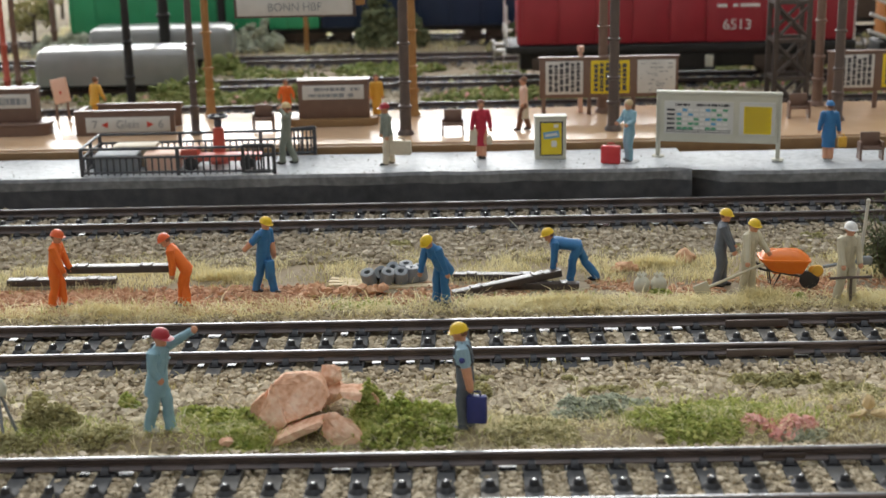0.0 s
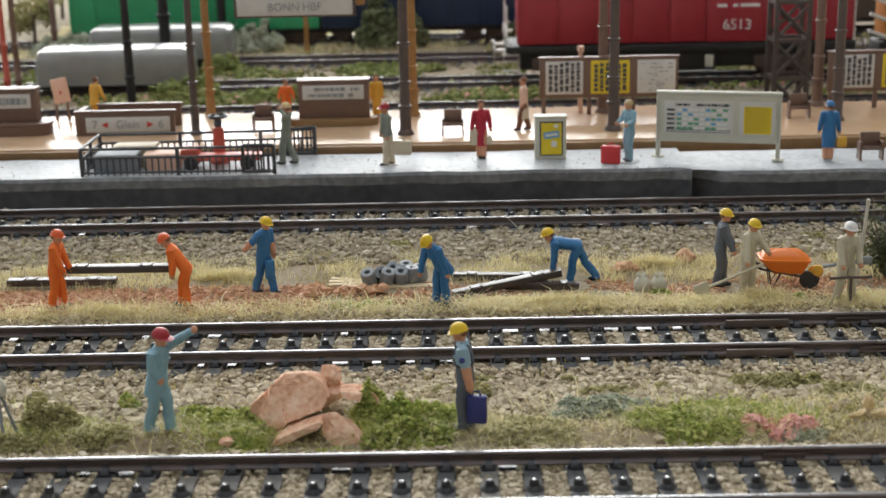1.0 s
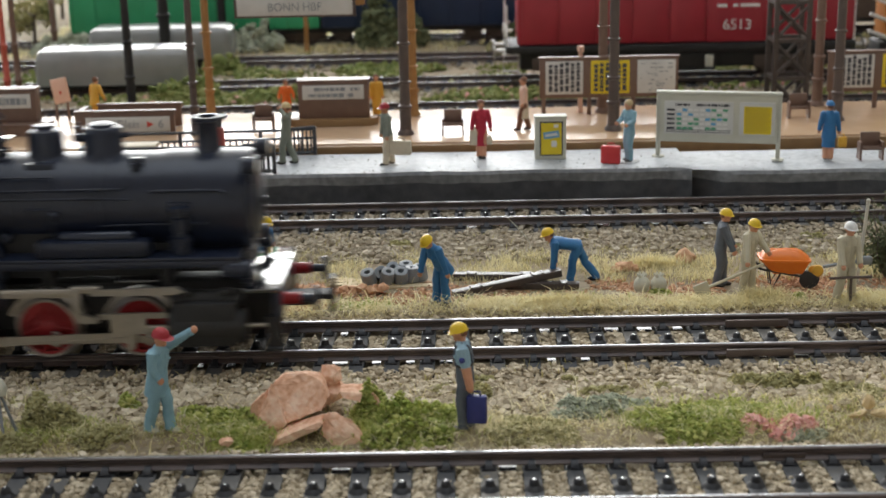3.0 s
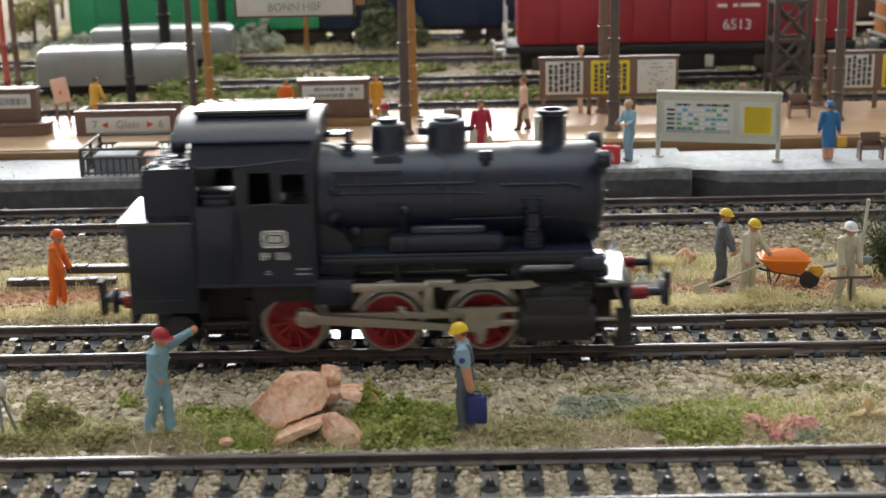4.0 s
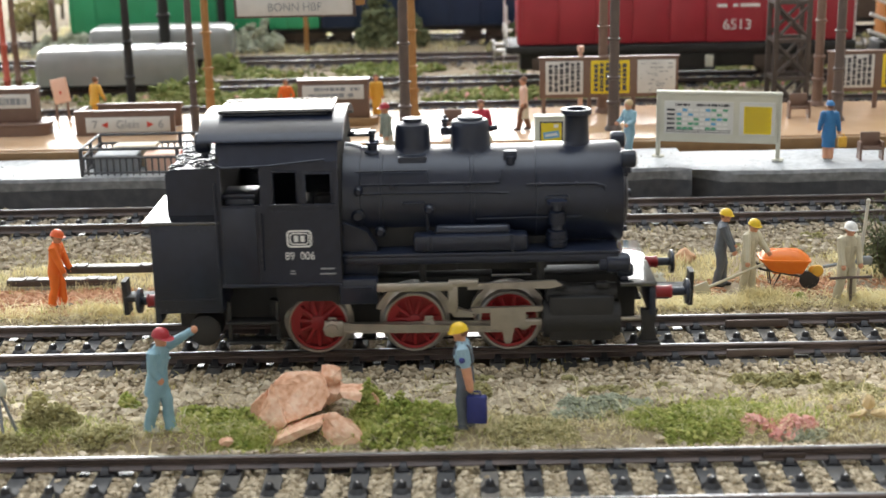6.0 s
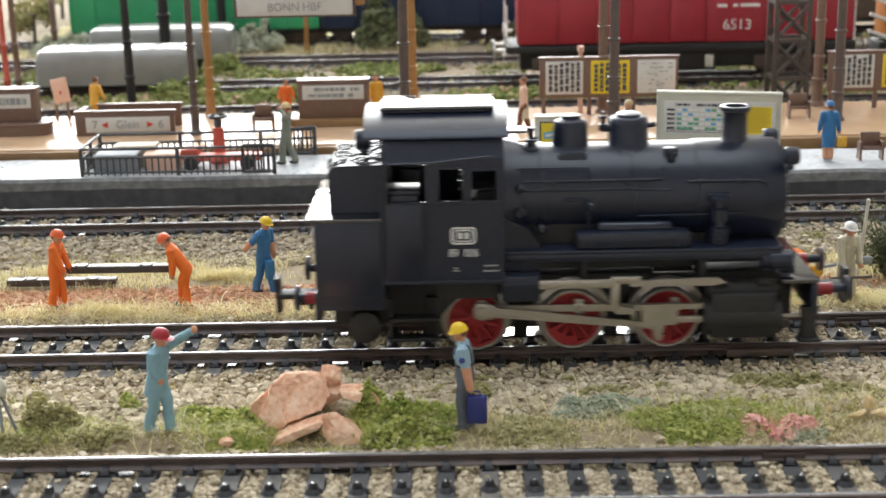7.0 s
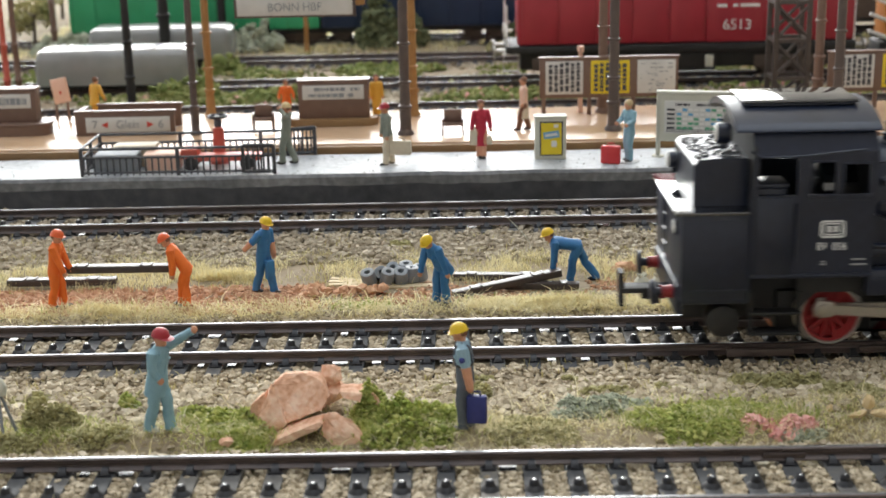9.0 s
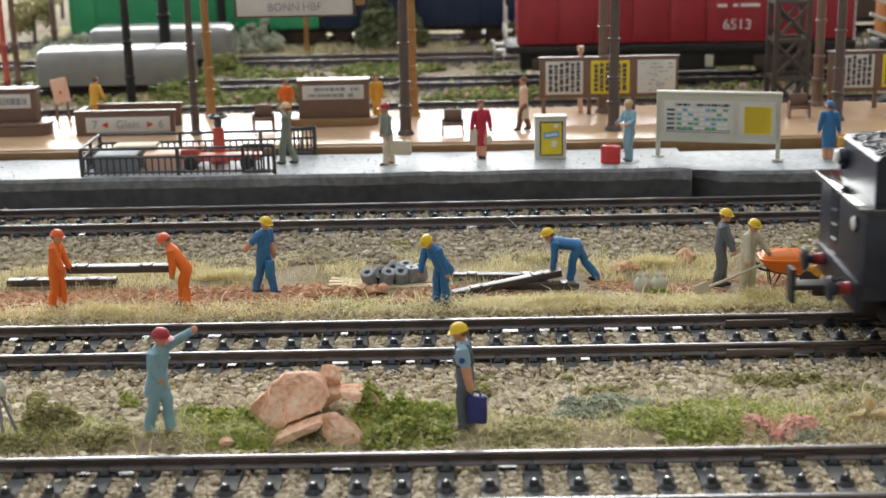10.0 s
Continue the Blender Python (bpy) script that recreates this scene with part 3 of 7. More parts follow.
def spoked_wheel(parent, x, y, s):
    """s is -1 on the near side and 1 on the far side: the way outwards."""
    w = new("wheel")
    w.empty_display_size = 0.004
    w.location, w.parent = (x * MM, y * MM, AXLE_Z * MM), parent
    bm = B()
    n = 40
    prof = [(0.9 * s, 5.4), (1.3 * s, 5.45), (1.35 * s, 5.8), (1.2 * s, 6.0), (-0.8 * s, 6.1), (-0.95 * s, 6.85), (-1.35 * s, 6.8), (-1.4 * s, 5.4)]
    lathe(bm, (0, 0, 0), (0, 1, 0), prof + [prof[0]], n)
    part("tyre", bm, M_TYRE, w, "bright steel tyre")
    bm = B()
    lathe(bm, (0, 0, 0), (0, 1, 0), [(0.9 * s, 4.85), (0.95 * s, 5.46), (-0.9 * s, 5.46), (-0.9 * s, 4.85), (0.9 * s, 4.85)], n)
    lathe(bm, (0, 0, 0), (0, 1, 0), [(1.1 * s, 1.3), (1.0 * s, 1.5), (-0.6 * s, 1.5), (-0.6 * s, 0.2), (1.1 * s, 0.2)], 16)
    lathe(bm, (0, 0, 0), (0, 1, 0), [(-0.55 * s, 5.0), (-0.75 * s, 5.0)], 24)
    # crank boss and balance weight
    lathe(bm, (THROW, 0, 0), (0, 1, 0), [(1.15 * s, 0.95), (-0.3 * s, 1.1)], 14)
    arc = [math.pi + (i - 4) * 0.17 for i in range(9)]
    slab(bm, [(4.95 * math.cos(a), 4.95 * math.sin(a)) for a in arc] + [(3.6 * math.cos(a), 3.6 * math.sin(a)) for a in arc[::-1]], 0.7 * s, -0.4 * s)
    part("wheel_centre", bm, M_LOCORED, w, "red enamelled wheel centre")
    bm = B()
    tube(bm, [(1.2, 0.35 * s, 0), (5.0, 0.3 * s, 0)], [(0.36, 0.5), (0.24, 0.42)], 8, side=(0, 1, 0))
    me = mesh_of("spoke", bm, M_LOCORED)
    for k in range(11):
        o = new("spoke", me)
        o.matrix_basis = pose(0, 0, 0, 0, 360 * (k + 0.5) / 11, 0)
        o.parent = w
    return w


def buffer_on(parent, x, y, s, k=1.0):
    """A sprung buffer on a beam; s is the way along x."""
    bm = B()
    ax = (s, 0, 0)
    lathe(bm, (x, y, 0), ax, [(0, 1.35), (0.3, 1.45), (0.6, 1.2), (3.0 * k, 1.15), (3.2 * k, 1.3), (3.6 * k, 1.3)], 16, 0)
    lathe(bm, (x, y, 0), ax, [(3.4 * k, 0.85), (6.1 * k, 0.8), (6.3 * k, 1.3)], 14, 1)
    lathe(bm, (x, y, 0), ax, [(7.25 * k - 1.05, 2.45), (7.25 * k - 0.5, 2.5), (7.25 * k - 0.25, 2.25), (7.25 * k - 0.05, 1.2), (7.25 * k, 0.2)], 22, 1)
    return part("buffer", bm, [M_LOCORED, M_BLACK], parent, "buffer with a red shank and black head", (0, 0, 11.3))


def locomotive():
    lo = thing("steam_locomotive", -11.75, 265.65, 2.4, "black six-wheeled tank locomotive with red spoked wheels on the track", "locomotive")
    K = M_BLACK
    # main frame, buffer beams, footplate
    bm = B()
    box(bm, (0, 0, 9.0), (90, 11, 9.5), 0, 0.3)
    box(bm, (-22, 0, 6), (10, 14, 8), 0, 0.4)
    part("frame", bm, M_BLACKMATT, lo)
    for s in (-1, 1):
        bm = B()
        box(bm, (s * 47.2, 0, 10.8), (1.3, 29, 5.6), 0, 0.25)
        part("buffer_beam", bm, M_BLACK, lo)
        for y in (-10, 10):
            buffer_on(lo, s * 47.8, y, s, 1.0 if s > 0 else 0.62)
        bm = B()
        box(bm, (s * 52.0, 0, 8.9), (9.2, 4.2, 1.1), 0, 0.25)
        box(bm, (s * 50.0, 0, 8.0), (5.0, 2.4, 2.4), 0, 0.3)
        slab(bm, [(s * 56.0, 5.6), (s * 57.0, 5.6), (s * 57.2, 12.6), (s * 56.2, 12.6)], -1.8, 1.8)
        part("coupling", bm, M_BLACKMATT, lo)
    bm = B()
    box(bm, (14.6, 0, 20.6), (52.4, 28.6, 0.9), 0, 0.25)
    part("footplate", bm, K, lo)
    for y in (-14.0, 14.0):
        bm = B()
        box(bm, (14.6, y, 19.6), (52.0, 0.6, 1.4), 0, 0.15)
        part("valance", bm, K, lo)
        # glossy plate added on the frame to give a glint below the footplate
        bm = B()
        box(bm, (20.4, y * 0.84, 16.2), (7.6, 3.4, 0.5), 0, 0.1)
        part("glint_plate", bm, M_BLACKGLOSS, lo)
        bm = B()
        box(bm, (-8.6, y * 1.03, 14.2), (7.2, 3.4, 5.0), 0, 0.3)
        box(bm, (-8.6, y * 1.15, 15.0), (5.6, 0.4, 0.5), 0, 0.1)
        part("sand_box", bm, K, lo)
        for x in (3.5, 26.0):
            bm = B()
            box(bm, (x, y * 0.8, 17.6), (1.2, 5.0, 5.2), 0, 0.15)
            part("footplate_bracket", bm, M_BLACKMATT, lo)
    # sliding contact under the frame
    bm = B()
    slab(bm, [(-27, 0.9), (-24, -0.3), (24, -0.3), (27, 0.9), (27, 1.2), (23.8, 0.1), (-23.8, 0.1), (-27, 1.2)], -2.6, 2.6)
    part("pickup_shoe", bm, M_STUD, lo, "bright steel sliding contact")
    bm = B()
    for x in (-8.0, 10.0):
        box(bm, (x, 0, 2.2), (3.0, 3.0, 4.4), 0, 0.3)
    part("shoe_mount", bm, M_BLACKMATT, lo)
    bm = B()
    box(bm, (44.4, 0, 14.3), (7.0, 29.5, 0.9), 0, 0.2)
    part("front_platform", bm, M_BLACKGLOSS, lo)
    # boiler and smokebox, lying along x
    bm = B()
    R = 10.1
    prof = [(-11.7, R - 0.2), (-4.6, R - 0.2), (-4.55, R), (-3.9, R), (-3.85, R - 0.2), (12.9, R - 0.2), (12.95, R), (13.6, R), (13.65, R - 0.2), (25.4, R - 0.2), (25.45, R + 0.05), (41.4, R + 0.05), (42.1, R - 0.35), (42.3, R - 1.0), (42.3, 0.1)]
    lathe(bm, (0, 0, 28.9), (1, 0, 0), prof, 48)
    part("boiler", bm, K, lo)
    bm = B()
    lathe(bm, (42.2, 0, 28.6), (1, 0, 0), [(0, 8.0), (0.5, 7.8), (1.1, 5.6), (1.5, 2.6), (1.7, 0.1)], 32)
    lathe(bm, (43.6, 0, 28.6), (1, 0, 0), [(0, 0.8), (0.8, 0.7), (0.9, 0.1)], 10)
    for a in (40, 90, 140, 220, 270, 320):
        p = Vector((42.4, 8.4 * math.cos(radians(a)), 28.6 + 8.4 * math.sin(radians(a))))
        box(bm, p, (1.3, 1.5, 1.0), 0, 0.2)
    part("smokebox_door", bm, K, lo)
    for nm, xa, xb, zt, hw in (("smokebox_saddle", 27.5, 41.2, 23, 6.5), ("firebox_side", -11.5, 10, 27, 9.0), ("boiler_cradle", 10.1, 27.4, 22.5, 8.6)):
        bm = B()
        slab(bm, [(xa, 16), (xb, 16), (xb, zt), (xa, zt)], -hw, hw)
        part(nm, bm, M_BLACKMATT, lo)
    # firebox shoulder between cab and boiler
    bm = B()
    arc = [radians(a) for a in range(-20, 201, 12)]
    lo_a = [(-11.4, 11.3 * math.cos(a), 28.4 + 11.3 * math.sin(a)) for a in arc]
    lo_b = [(-8.2, 10.7 * math.cos(a), 28.4 + 10.7 * math.sin(a)) for a in arc]
    rings(bm, [lo_a, lo_b])
    part("firebox", bm, K, lo)
    # chimney and domes
    bm = B()
    lathe(bm, (33.75, 0, 38.2), (0, 0, 1), [(0, 3.4), (0.5, 2.75), (1.2, 2.45), (5.6, 2.3), (6.3, 2.55), (6.5, 2.95), (7.2, 2.95), (7.35, 2.7), (7.3, 2.1), (4.0, 1.9)], 26)
    part("chimney", bm, K, lo)
    bm = B()
    lathe(bm, (1.85, 0, 37.6), (0, 0, 1), [(0, 4.6), (0.8, 3.75), (1.6, 3.5), (4.6, 3.4), (5.6, 3.0), (6.0, 2.2), (6.1, 1.9), (6.7, 1.9), (6.8, 1.6), (6.8, 0.1)], 26)
    box(bm, (1.85, -4.6, 36.6), (5.6, 3.0, 2.6), 0, 0.4)
    part("sand_dome", bm, K, lo)
    bm = B()
    lathe(bm, (13.1, 0, 37.4), (0, 0, 1), [(0, 5.2), (0.8, 4.3), (1.8, 3.9), (5.2, 3.8), (6.1, 3.6), (6.4, 3.3), (6.5, 2.6), (7.0, 2.4), (7.3, 1.4), (7.4, 0.1)], 28)
    part("steam_dome", bm, K, lo)
    bm = B()
    tube(bm, [(9.8, 0, 41.6), (7.9, 0, 41.6)], 0.75, 10)
    lathe(bm, (8.2, 0, 41.2), (0, 0, 1), [(0, 0.9), (1.2, 0.9), (1.3, 0.5), (2.2, 0.5), (2.3, 0.75), (2.8, 0.75), (2.9, 0.35), (3.6, 0.3)], 12)
    tube(bm, [(16.2, 0, 41.8), (18.4, 0, 42.2)], 0.5, 8)
    part("safety_valve", bm, K, lo)
    bm = B()
    lathe(bm, (-5.9, -2.5, 36.6), (0, 0, 1), [(0, 1.9), (1.8, 1.6), (2.2, 1.0), (3.0, 1.0), (3.2, 1.35), (3.6, 1.35), (3.7, 0.6), (5.2, 0.6), (5.3, 0.8), (5.9, 0.8), (6.0, 0.3)], 14)
    tube(bm, [(-5.9, -2.5, 40.0), (-4.6, -2.5, 40.4)], 0.35, 8)
    part("whistle", bm, K, lo)
    bm = B()
    box(bm, (20.6, -5.0, 37.6), (2.6, 1.8, 2.0), 0, 0.3)
    lathe(bm, (20.6, -6.2, 36.3), (0, 0, 1), [(0, 0.9), (1.4, 0.9), (1.5, 0.3)], 10)
    part("generator", bm, K, lo)
    for s in (-1, 1):
        # handrails, pipes, pump and air vessel on each flank
        bm = B()
        y = s * 9.6
        tube(bm, [(23.5, y, 32.9), (36.5, y, 32.9), (38.2, y, 32.4), (38.6, y, 30.5), (38.6, s * 9.9, 27.5)], 0.28, 8)
        tube(bm, [(-8, s * 9.8, 31.7), (12, s * 9.8, 31.7), (20, s * 9.8, 31.4)], 0.24, 8)
        tube(bm, [(-8, s * 9.3, 33.3), (17, s * 9.3, 33.3)], 0.2, 8)
        tube(bm, [(-9, s * 8.0, 35.6), (4.5, s * 8.0, 35.6), (5.2, s * 9.2, 33.4), (18.4, s * 9.2, 33.4), (19, s * 8, 35.4)], 0.2, 8)
        tube(bm, [(0, s * 10.2, 29.8), (4, s * 10.2, 29.8), (4.6, s * 10.3, 26.5), (4.6, s * 10.4, 20.0)], 0.3, 8)
        tube(bm, [(14, s * 10.2, 26.5), (34, s * 10.2, 26.7)], 0.22, 8)
        for x in (26, 33, 12, -2):
            lathe(bm, (x, s * 9.2, 32.8), (0, s, 0), [(0, 0.5), (0.8, 0.4)], 8)
        part("handrail", bm, K, lo)
        bm = B()
        lathe(bm, (29.2, s * 11.0, 20.9), (0, 0, 1), [(0, 1.4), (0.3, 1.9), (1.6, 1.9), (3.4, 1.9), (3.6, 1.2), (4.4, 1.1), (4.6, 1.6), (7.0, 1.6), (7.3, 1.1), (8.2, 1.0), (8.4, 1.9), (9.2, 1.9), (9.5, 0.6)], 16)
        box(bm, (29.2, s * 10.0, 30.3), (4.4, 1.4, 1.0), 0, 0.2)
        for z in (21.6, 22.4, 23.2):
            lathe(bm, (29.2, s * 11.0, z), (0, 0, 1), [(0, 2.1), (0.4, 2.1)], 16)
        part("air_pump", bm, K, lo)
        bm = B()
        box(bm, (12.8, s * 12.0, 22.7), (21.6, 4.2, 3.2), 0, 0.7)
        lathe(bm, (6.6, s * 11.4, 24.6), (1, 0, 0), [(-0.6, 0.3), (-0.4, 0.9), (0, 1.2), (13.2, 1.2), (13.6, 0.9), (13.8, 0.3)], 14)
        for x in (5.0, 20.6):
            box(bm, (x, s * 12.0, 22.7), (0.7, 4.5, 3.4), 0, 0.15)
        part("air_vessel", bm, K, lo)
        bm = B()
        slab(bm, [(-11.5, 16.4), (-5, 16.4), (-5, 22), (-7, 25), (-11.5, 27)], s * 9.0, s * 12.5)
        for x, z, r in ((-8.6, 27.6, 1.3), (-4.4, 24.4, 1.0), (5, 28.6, 0.9), (-8.4, 32.4, 0.8)):
            lathe(bm, (x, s * 9.0, z), (0, s, 0), [(0, r), (2.0, r), (2.4, r * 0.6)], 12)
        part("pipework", bm, K, lo)
        # cylinders
        bm = B()
        box(bm, (33.6, s * 12.6, 8.0), (12.2, 7.0, 8.8), 0, 0.5)
        for x in (29.6, 37.6):
            box(bm, (x, s * 14.0, 14.2), (2.4, 2.0, 1.0), 0, 0.2)
        lathe(bm, (26.2, s * 12.8, 7.2), (1, 0, 0), [(0, 1.4), (0.2, 3.6), (1.0, 3.7), (14.0, 3.7), (14.8, 3.5), (15.0, 1.3)], 22)
        lathe(bm, (26.8, s * 12.4, 12.2), (1, 0, 0), [(0, 0.6), (0.2, 1.9), (13.6, 1.9), (13.8, 0.6)], 16)
        part("cylinder_block", bm, M_BLACKMATT, lo)
        bm = B()
        tube(bm, [(41.0, s * 12.8, 6.9), (46.2, s * 12.8, 6.9)], 0.5, 10)
        part("piston_tail", bm, M_NICKEL, lo, "dull nickel piston tail rod")
        bm = B()
        lathe(bm, (37.0, s * 13.2, 18.3), (1, 0, 0), [(0, 0.4), (0.1, 1.5), (1.4, 1.5), (1.5, 1.85), (5.6, 1.85), (6.0, 1.3), (6.1, 0.2)], 16)
        part("oil_can", bm, K, lo)
        # guard irons and front steps
        bm = B()
        slab(bm, [(45.0, 9), (48.2, 9), (47.6, 5.6), (48.4, 2.4), (44.8, 2.4), (45.4, 5.6)], s * 12.6, s * 14.4)
        box(bm, (46.5, s * 14.0, 2.6), (4.4, 3.0, 0.6), 0, 0.15)
        part("guard_iron", bm, M_BLACKMATT, lo)
        # slide bars and the valve gear bracket
        bm = B()
        box(bm, (1.6, s * 15.7, 14.9), (15.2, 0.7, 1.7), 0, 0.15)
        box(bm, (9.2, s * 15.5, 12.6), (1.8, 0.8, 6.0), 0, 0.2)
        box(bm, (11.2, s * 15.5, 15.5), (5.6, 1.0, 1.4), 0, 0.2)
        slab(bm, [(12.0, 14.2), (27.8, 14.2), (30.0, 14.7), (28.6, 15.7), (12.0, 15.3)], s * 15.9, s * 15.1)
        slab(bm, [(8.3, 10.4), (10.1, 10.4), (13.0, 9.5), (13.0, 8.6), (9.4, 8.7)], s * 15.6, s * 14.4)
        part("valve_bracket", bm, M_NICKEL, lo, "dull nickel valve gear bracket")
        bm = B()
        slab(bm, [(11.6, 8.8), (27.8, 9.0), (28.6, 9.5), (27.2, 10.0), (12.8, 9.9)], s * 14.0, s * 13.2)
        slab(bm, [(18.4, 6.2), (27.4, 6.3), (27.4, 7.1), (18.4, 7.0)], s * 14.0, s * 13.2)
        part("slide_bar", bm, M_NICKEL, lo, "dull nickel slide bar")
        # splashers above the wheels
        for x in AXLES:
            bm = B()
            arc = [radians(a) for a in (range(64, 119, 9) if x < -10 else range(20, 161, 10))]
            slab(bm, [(x + 7.9 * math.cos(a), AXLE_Z + 7.9 * math.sin(a)) for a in arc] + [(x + 7.0 * math.cos(a), AXLE_Z + 7.0 * math.sin(a)) for a in arc[::-1]], s * 9.6, s * 7.4)
            part("splasher", bm, M_NICKEL, lo, "dull nickel wheel splasher")
        bm = B()
        slab(bm, [(-24.6, 15.6), (-12.6, 15.6), (-12.6, 10.4), (-14.2, 11.4), (-20.6, 11.4), (-22.6, 9.6), (-24.6, 7.0)], s * 12.6, s * 12.0)
        part("apron", bm, M_BLACKMATT, lo)
        # cab steps
        bm = B()
        for x in (-33.6, -24.4):
            box(bm, (x, s * 14.4, 8.0), (0.7, 0.8, 8.5), 0)
        for z in (4.2, 8.2):
            box(bm, (-29.0, s * 14.2, z), (9.8, 3.2, 0.6), 0, 0.1)
        part("cab_step", bm, M_BLACKMATT, lo)
        bm = B()
        lathe(bm, (-38.6, s * 9.0, 6.2), (0, s, 0), [(0, 3.0), (4.8, 3.1), (5.2, 2.4), (5.3, 0.2)], 20)
        part("air_tank", bm, M_BLACKMATT, lo)
    # cab: the sides are frames round real window openings
    for s in (-1, 1):
        bm = B()
        y0, y1 = s * 16.2, s * 15.4
        x0, x1 = -34.2, -11.6
        slab(bm, [(x0, 15.6), (x1, 15.6), (x1, 31.4), (x0, 31.4)], y0, y1)
        part("cab_side", bm, K, lo)
        bm = B()
        slab(bm, [(x0, 38.6), (-23.8, 38.6), (-23.8, 37.8), (-19.2, 37.8), (-19.2, 38.6), (-17.8, 38.6), (-17.8, 37.4), (-12.9, 37.4), (-12.9, 38.6), (x1, 38.6), (x1, 39.6), (x0, 39.0)], y0, y1)
        part("cab_lintel", bm, K, lo)
        for xa, xb in ((x0, -33.4), (-26.2, -23.8), (-19.2, -17.8), (-12.9, x1)):
            bm = B()
            slab(bm, [(xa, 31.4), (xb, 31.4), (xb, 38.6), (xa, 38.6)], y0, y1)
            part("cab_pillar", bm, K, lo)
        # raised window surrounds
        for a, b, c, d in ((-23.8, -19.2, 31.4, 37.8), (-17.8, -12.9, 31.4, 37.4)):
            bm = B()
            t = 0.35
            for cx, cz, sx, sz in (((a + b) / 2, d, b - a + t, t), ((a + b) / 2, c, b - a + 1.2, t * 1.4), (a, (c + d) / 2, t, d - c), (b, (c + d) / 2, t, d - c)):
                box(bm, (cx, s * 16.35, cz), (sx, 0.35, sz), 0, 0.08)
            part("window_frame", bm, K, lo)
        # door with its seams and handrails
        bm = B()
        box(bm, (-30.4, s * 16.3, 23.6), (6.6, 0.35, 15.0), 0, 0.12)
        tube(bm, [(-34.4, s * 16.8, 19), (-34.4, s * 16.8, 36)], 0.22, 8)
        tube(bm, [(-26.2, s * 16.8, 19), (-26.2, s * 16.8, 30)], 0.22, 8)
        part("cab_door", bm, K, lo)
        # the sloping panel under the eaves, with its rain strip
        bm = B()
        slab_pts = [[(-34.2, s * 16.2, 39.0), (-34.2, s * 15.2, 39.0), (-34.2, s * 13.2, 42.8), (-34.2, s * 14.0, 42.8)],
                    [(-11.6, s * 16.2, 39.6), (-11.6, s * 15.2, 39.6), (-11.6, s * 13.2, 42.8), (-11.6, s * 14.0, 42.8)]]
        rings(bm, slab_pts)
        tube(bm, [(-35.0, s * 16.3, 39.9), (-33.0, s * 16.35, 38.7), (-25.0, s * 16.3, 38.9), (-14.0, s * 16.1, 39.9)], 0.22, 6)
        part("eaves_panel", bm, K, lo)
    bm = B()
    prof = [(16.1, 15.6), (16.1, 39.4), (13.8, 42.8), (9, 44.6), (0, 45.4), (-9, 44.6), (-13.8, 42.8), (-16.1, 39.4), (-16.1, 15.6)]
    for x in (-11.6, -33.6):
        a = [bm.verts.new((x, y, z)) for y, z in prof]
        b = [bm.verts.new((x - 0.7, y, z)) for y, z in prof]
        bm.faces.new(a), bm.faces.new(b[::-1])
        for i in range(len(prof)):
            j = (i + 1) % len(prof)
            bm.faces.new((a[i], b[i], b[j], a[j]))
    box(bm, (-23, 0, 16.2), (22, 31, 0.8))
    box(bm, (-14.5, 0, 24), (5, 18, 15), 0, 1.0)
    part("cab_bulkhead", bm, M_BLACKMATT, lo)
    bm = B()
    lathe(bm, (-19.6, 0, 28.6), (1, 0, 0), [(0, 0.3), (0.2, 7.0), (0.6, 7.6), (8.0, 7.6)], 24)
    for y, z in ((-4.0, 31.0), (0.0, 33.0), (3.6, 30.0)):
        lathe(bm, (-19.5, y, z), (-1, 0, 0), [(0, 0.9), (0.5, 0.9), (0.6, 0.3)], 10)
    part("backhead", bm, M_BLACKGLOSS, lo)
    # boxes added to block the view through, so the wide opening stays dark
    for y in (-11.0, 11.0):
        bm = B()
        box(bm, (-30.4, y, 24.4), (5.6, 6.4, 16.0), 0, 0.5)
        box(bm, (-30.4, y, 32.8), (6.2, 7.0, 1.0), 0, 0.3)
        part("cab_filler", bm, K, lo)
    bm = B()
    roof = [(14.8, 43.1), (14.5, 43.6), (12.6, 44.6), (9.5, 45.7), (5, 46.6), (0, 46.9), (-5, 46.6), (-9.5, 45.7), (-12.6, 44.6), (-14.5, 43.6), (-14.8, 43.1), (-13.7, 43.0), (-9, 44.7), (0, 45.9), (9, 44.7), (13.7, 43.0)]
    rings(bm, [[(-37.6, y, z) for y, z in roof], [(-10.6, y, z) for y, z in roof]])
    part("cab_roof", bm, K, lo)
    bm = B()
    box(bm, (-23.9, 0, 45.7), (19.6, 11.6, 2.2), 0, 0.15)
    part("roof_ventilator", bm, K, lo)
    bm = B()
    box(bm, (-23.9, 0, 47.25), (21.8, 13.4, 0.8), 0, 0.3)
    part("ventilator_cover", bm, M_BLACKGLOSS, lo)
    bm = B()
    box(bm, (-8.8, 4.0, 40.9), (4.4, 6.0, 0.6), 0, 0.15)
    part("rain_plate", bm, M_BLACKGLOSS, lo)
    # rear bunker with coal
    bm = B()
    box(bm, (-40.8, 0, 19.2), (13.0, 32.4, 17.4), 0, 0.3)
    slab(bm, [(-34.4, 28.4), (-44.6, 28.4), (-44.6, 36.4), (-43.8, 37.4), (-41, 37.6), (-34.4, 37.6)], -11.5, 11.5)
    part("bunker", bm, K, lo)
    bm = B()
    box(bm, (-41.3, 0, 28.2), (14.6, 33.0, 0.7), 0, 0.15)
    part("tank_cover", bm, M_BLACKGLOSS, lo)
    bm = B()
    rnd = random.Random(3)
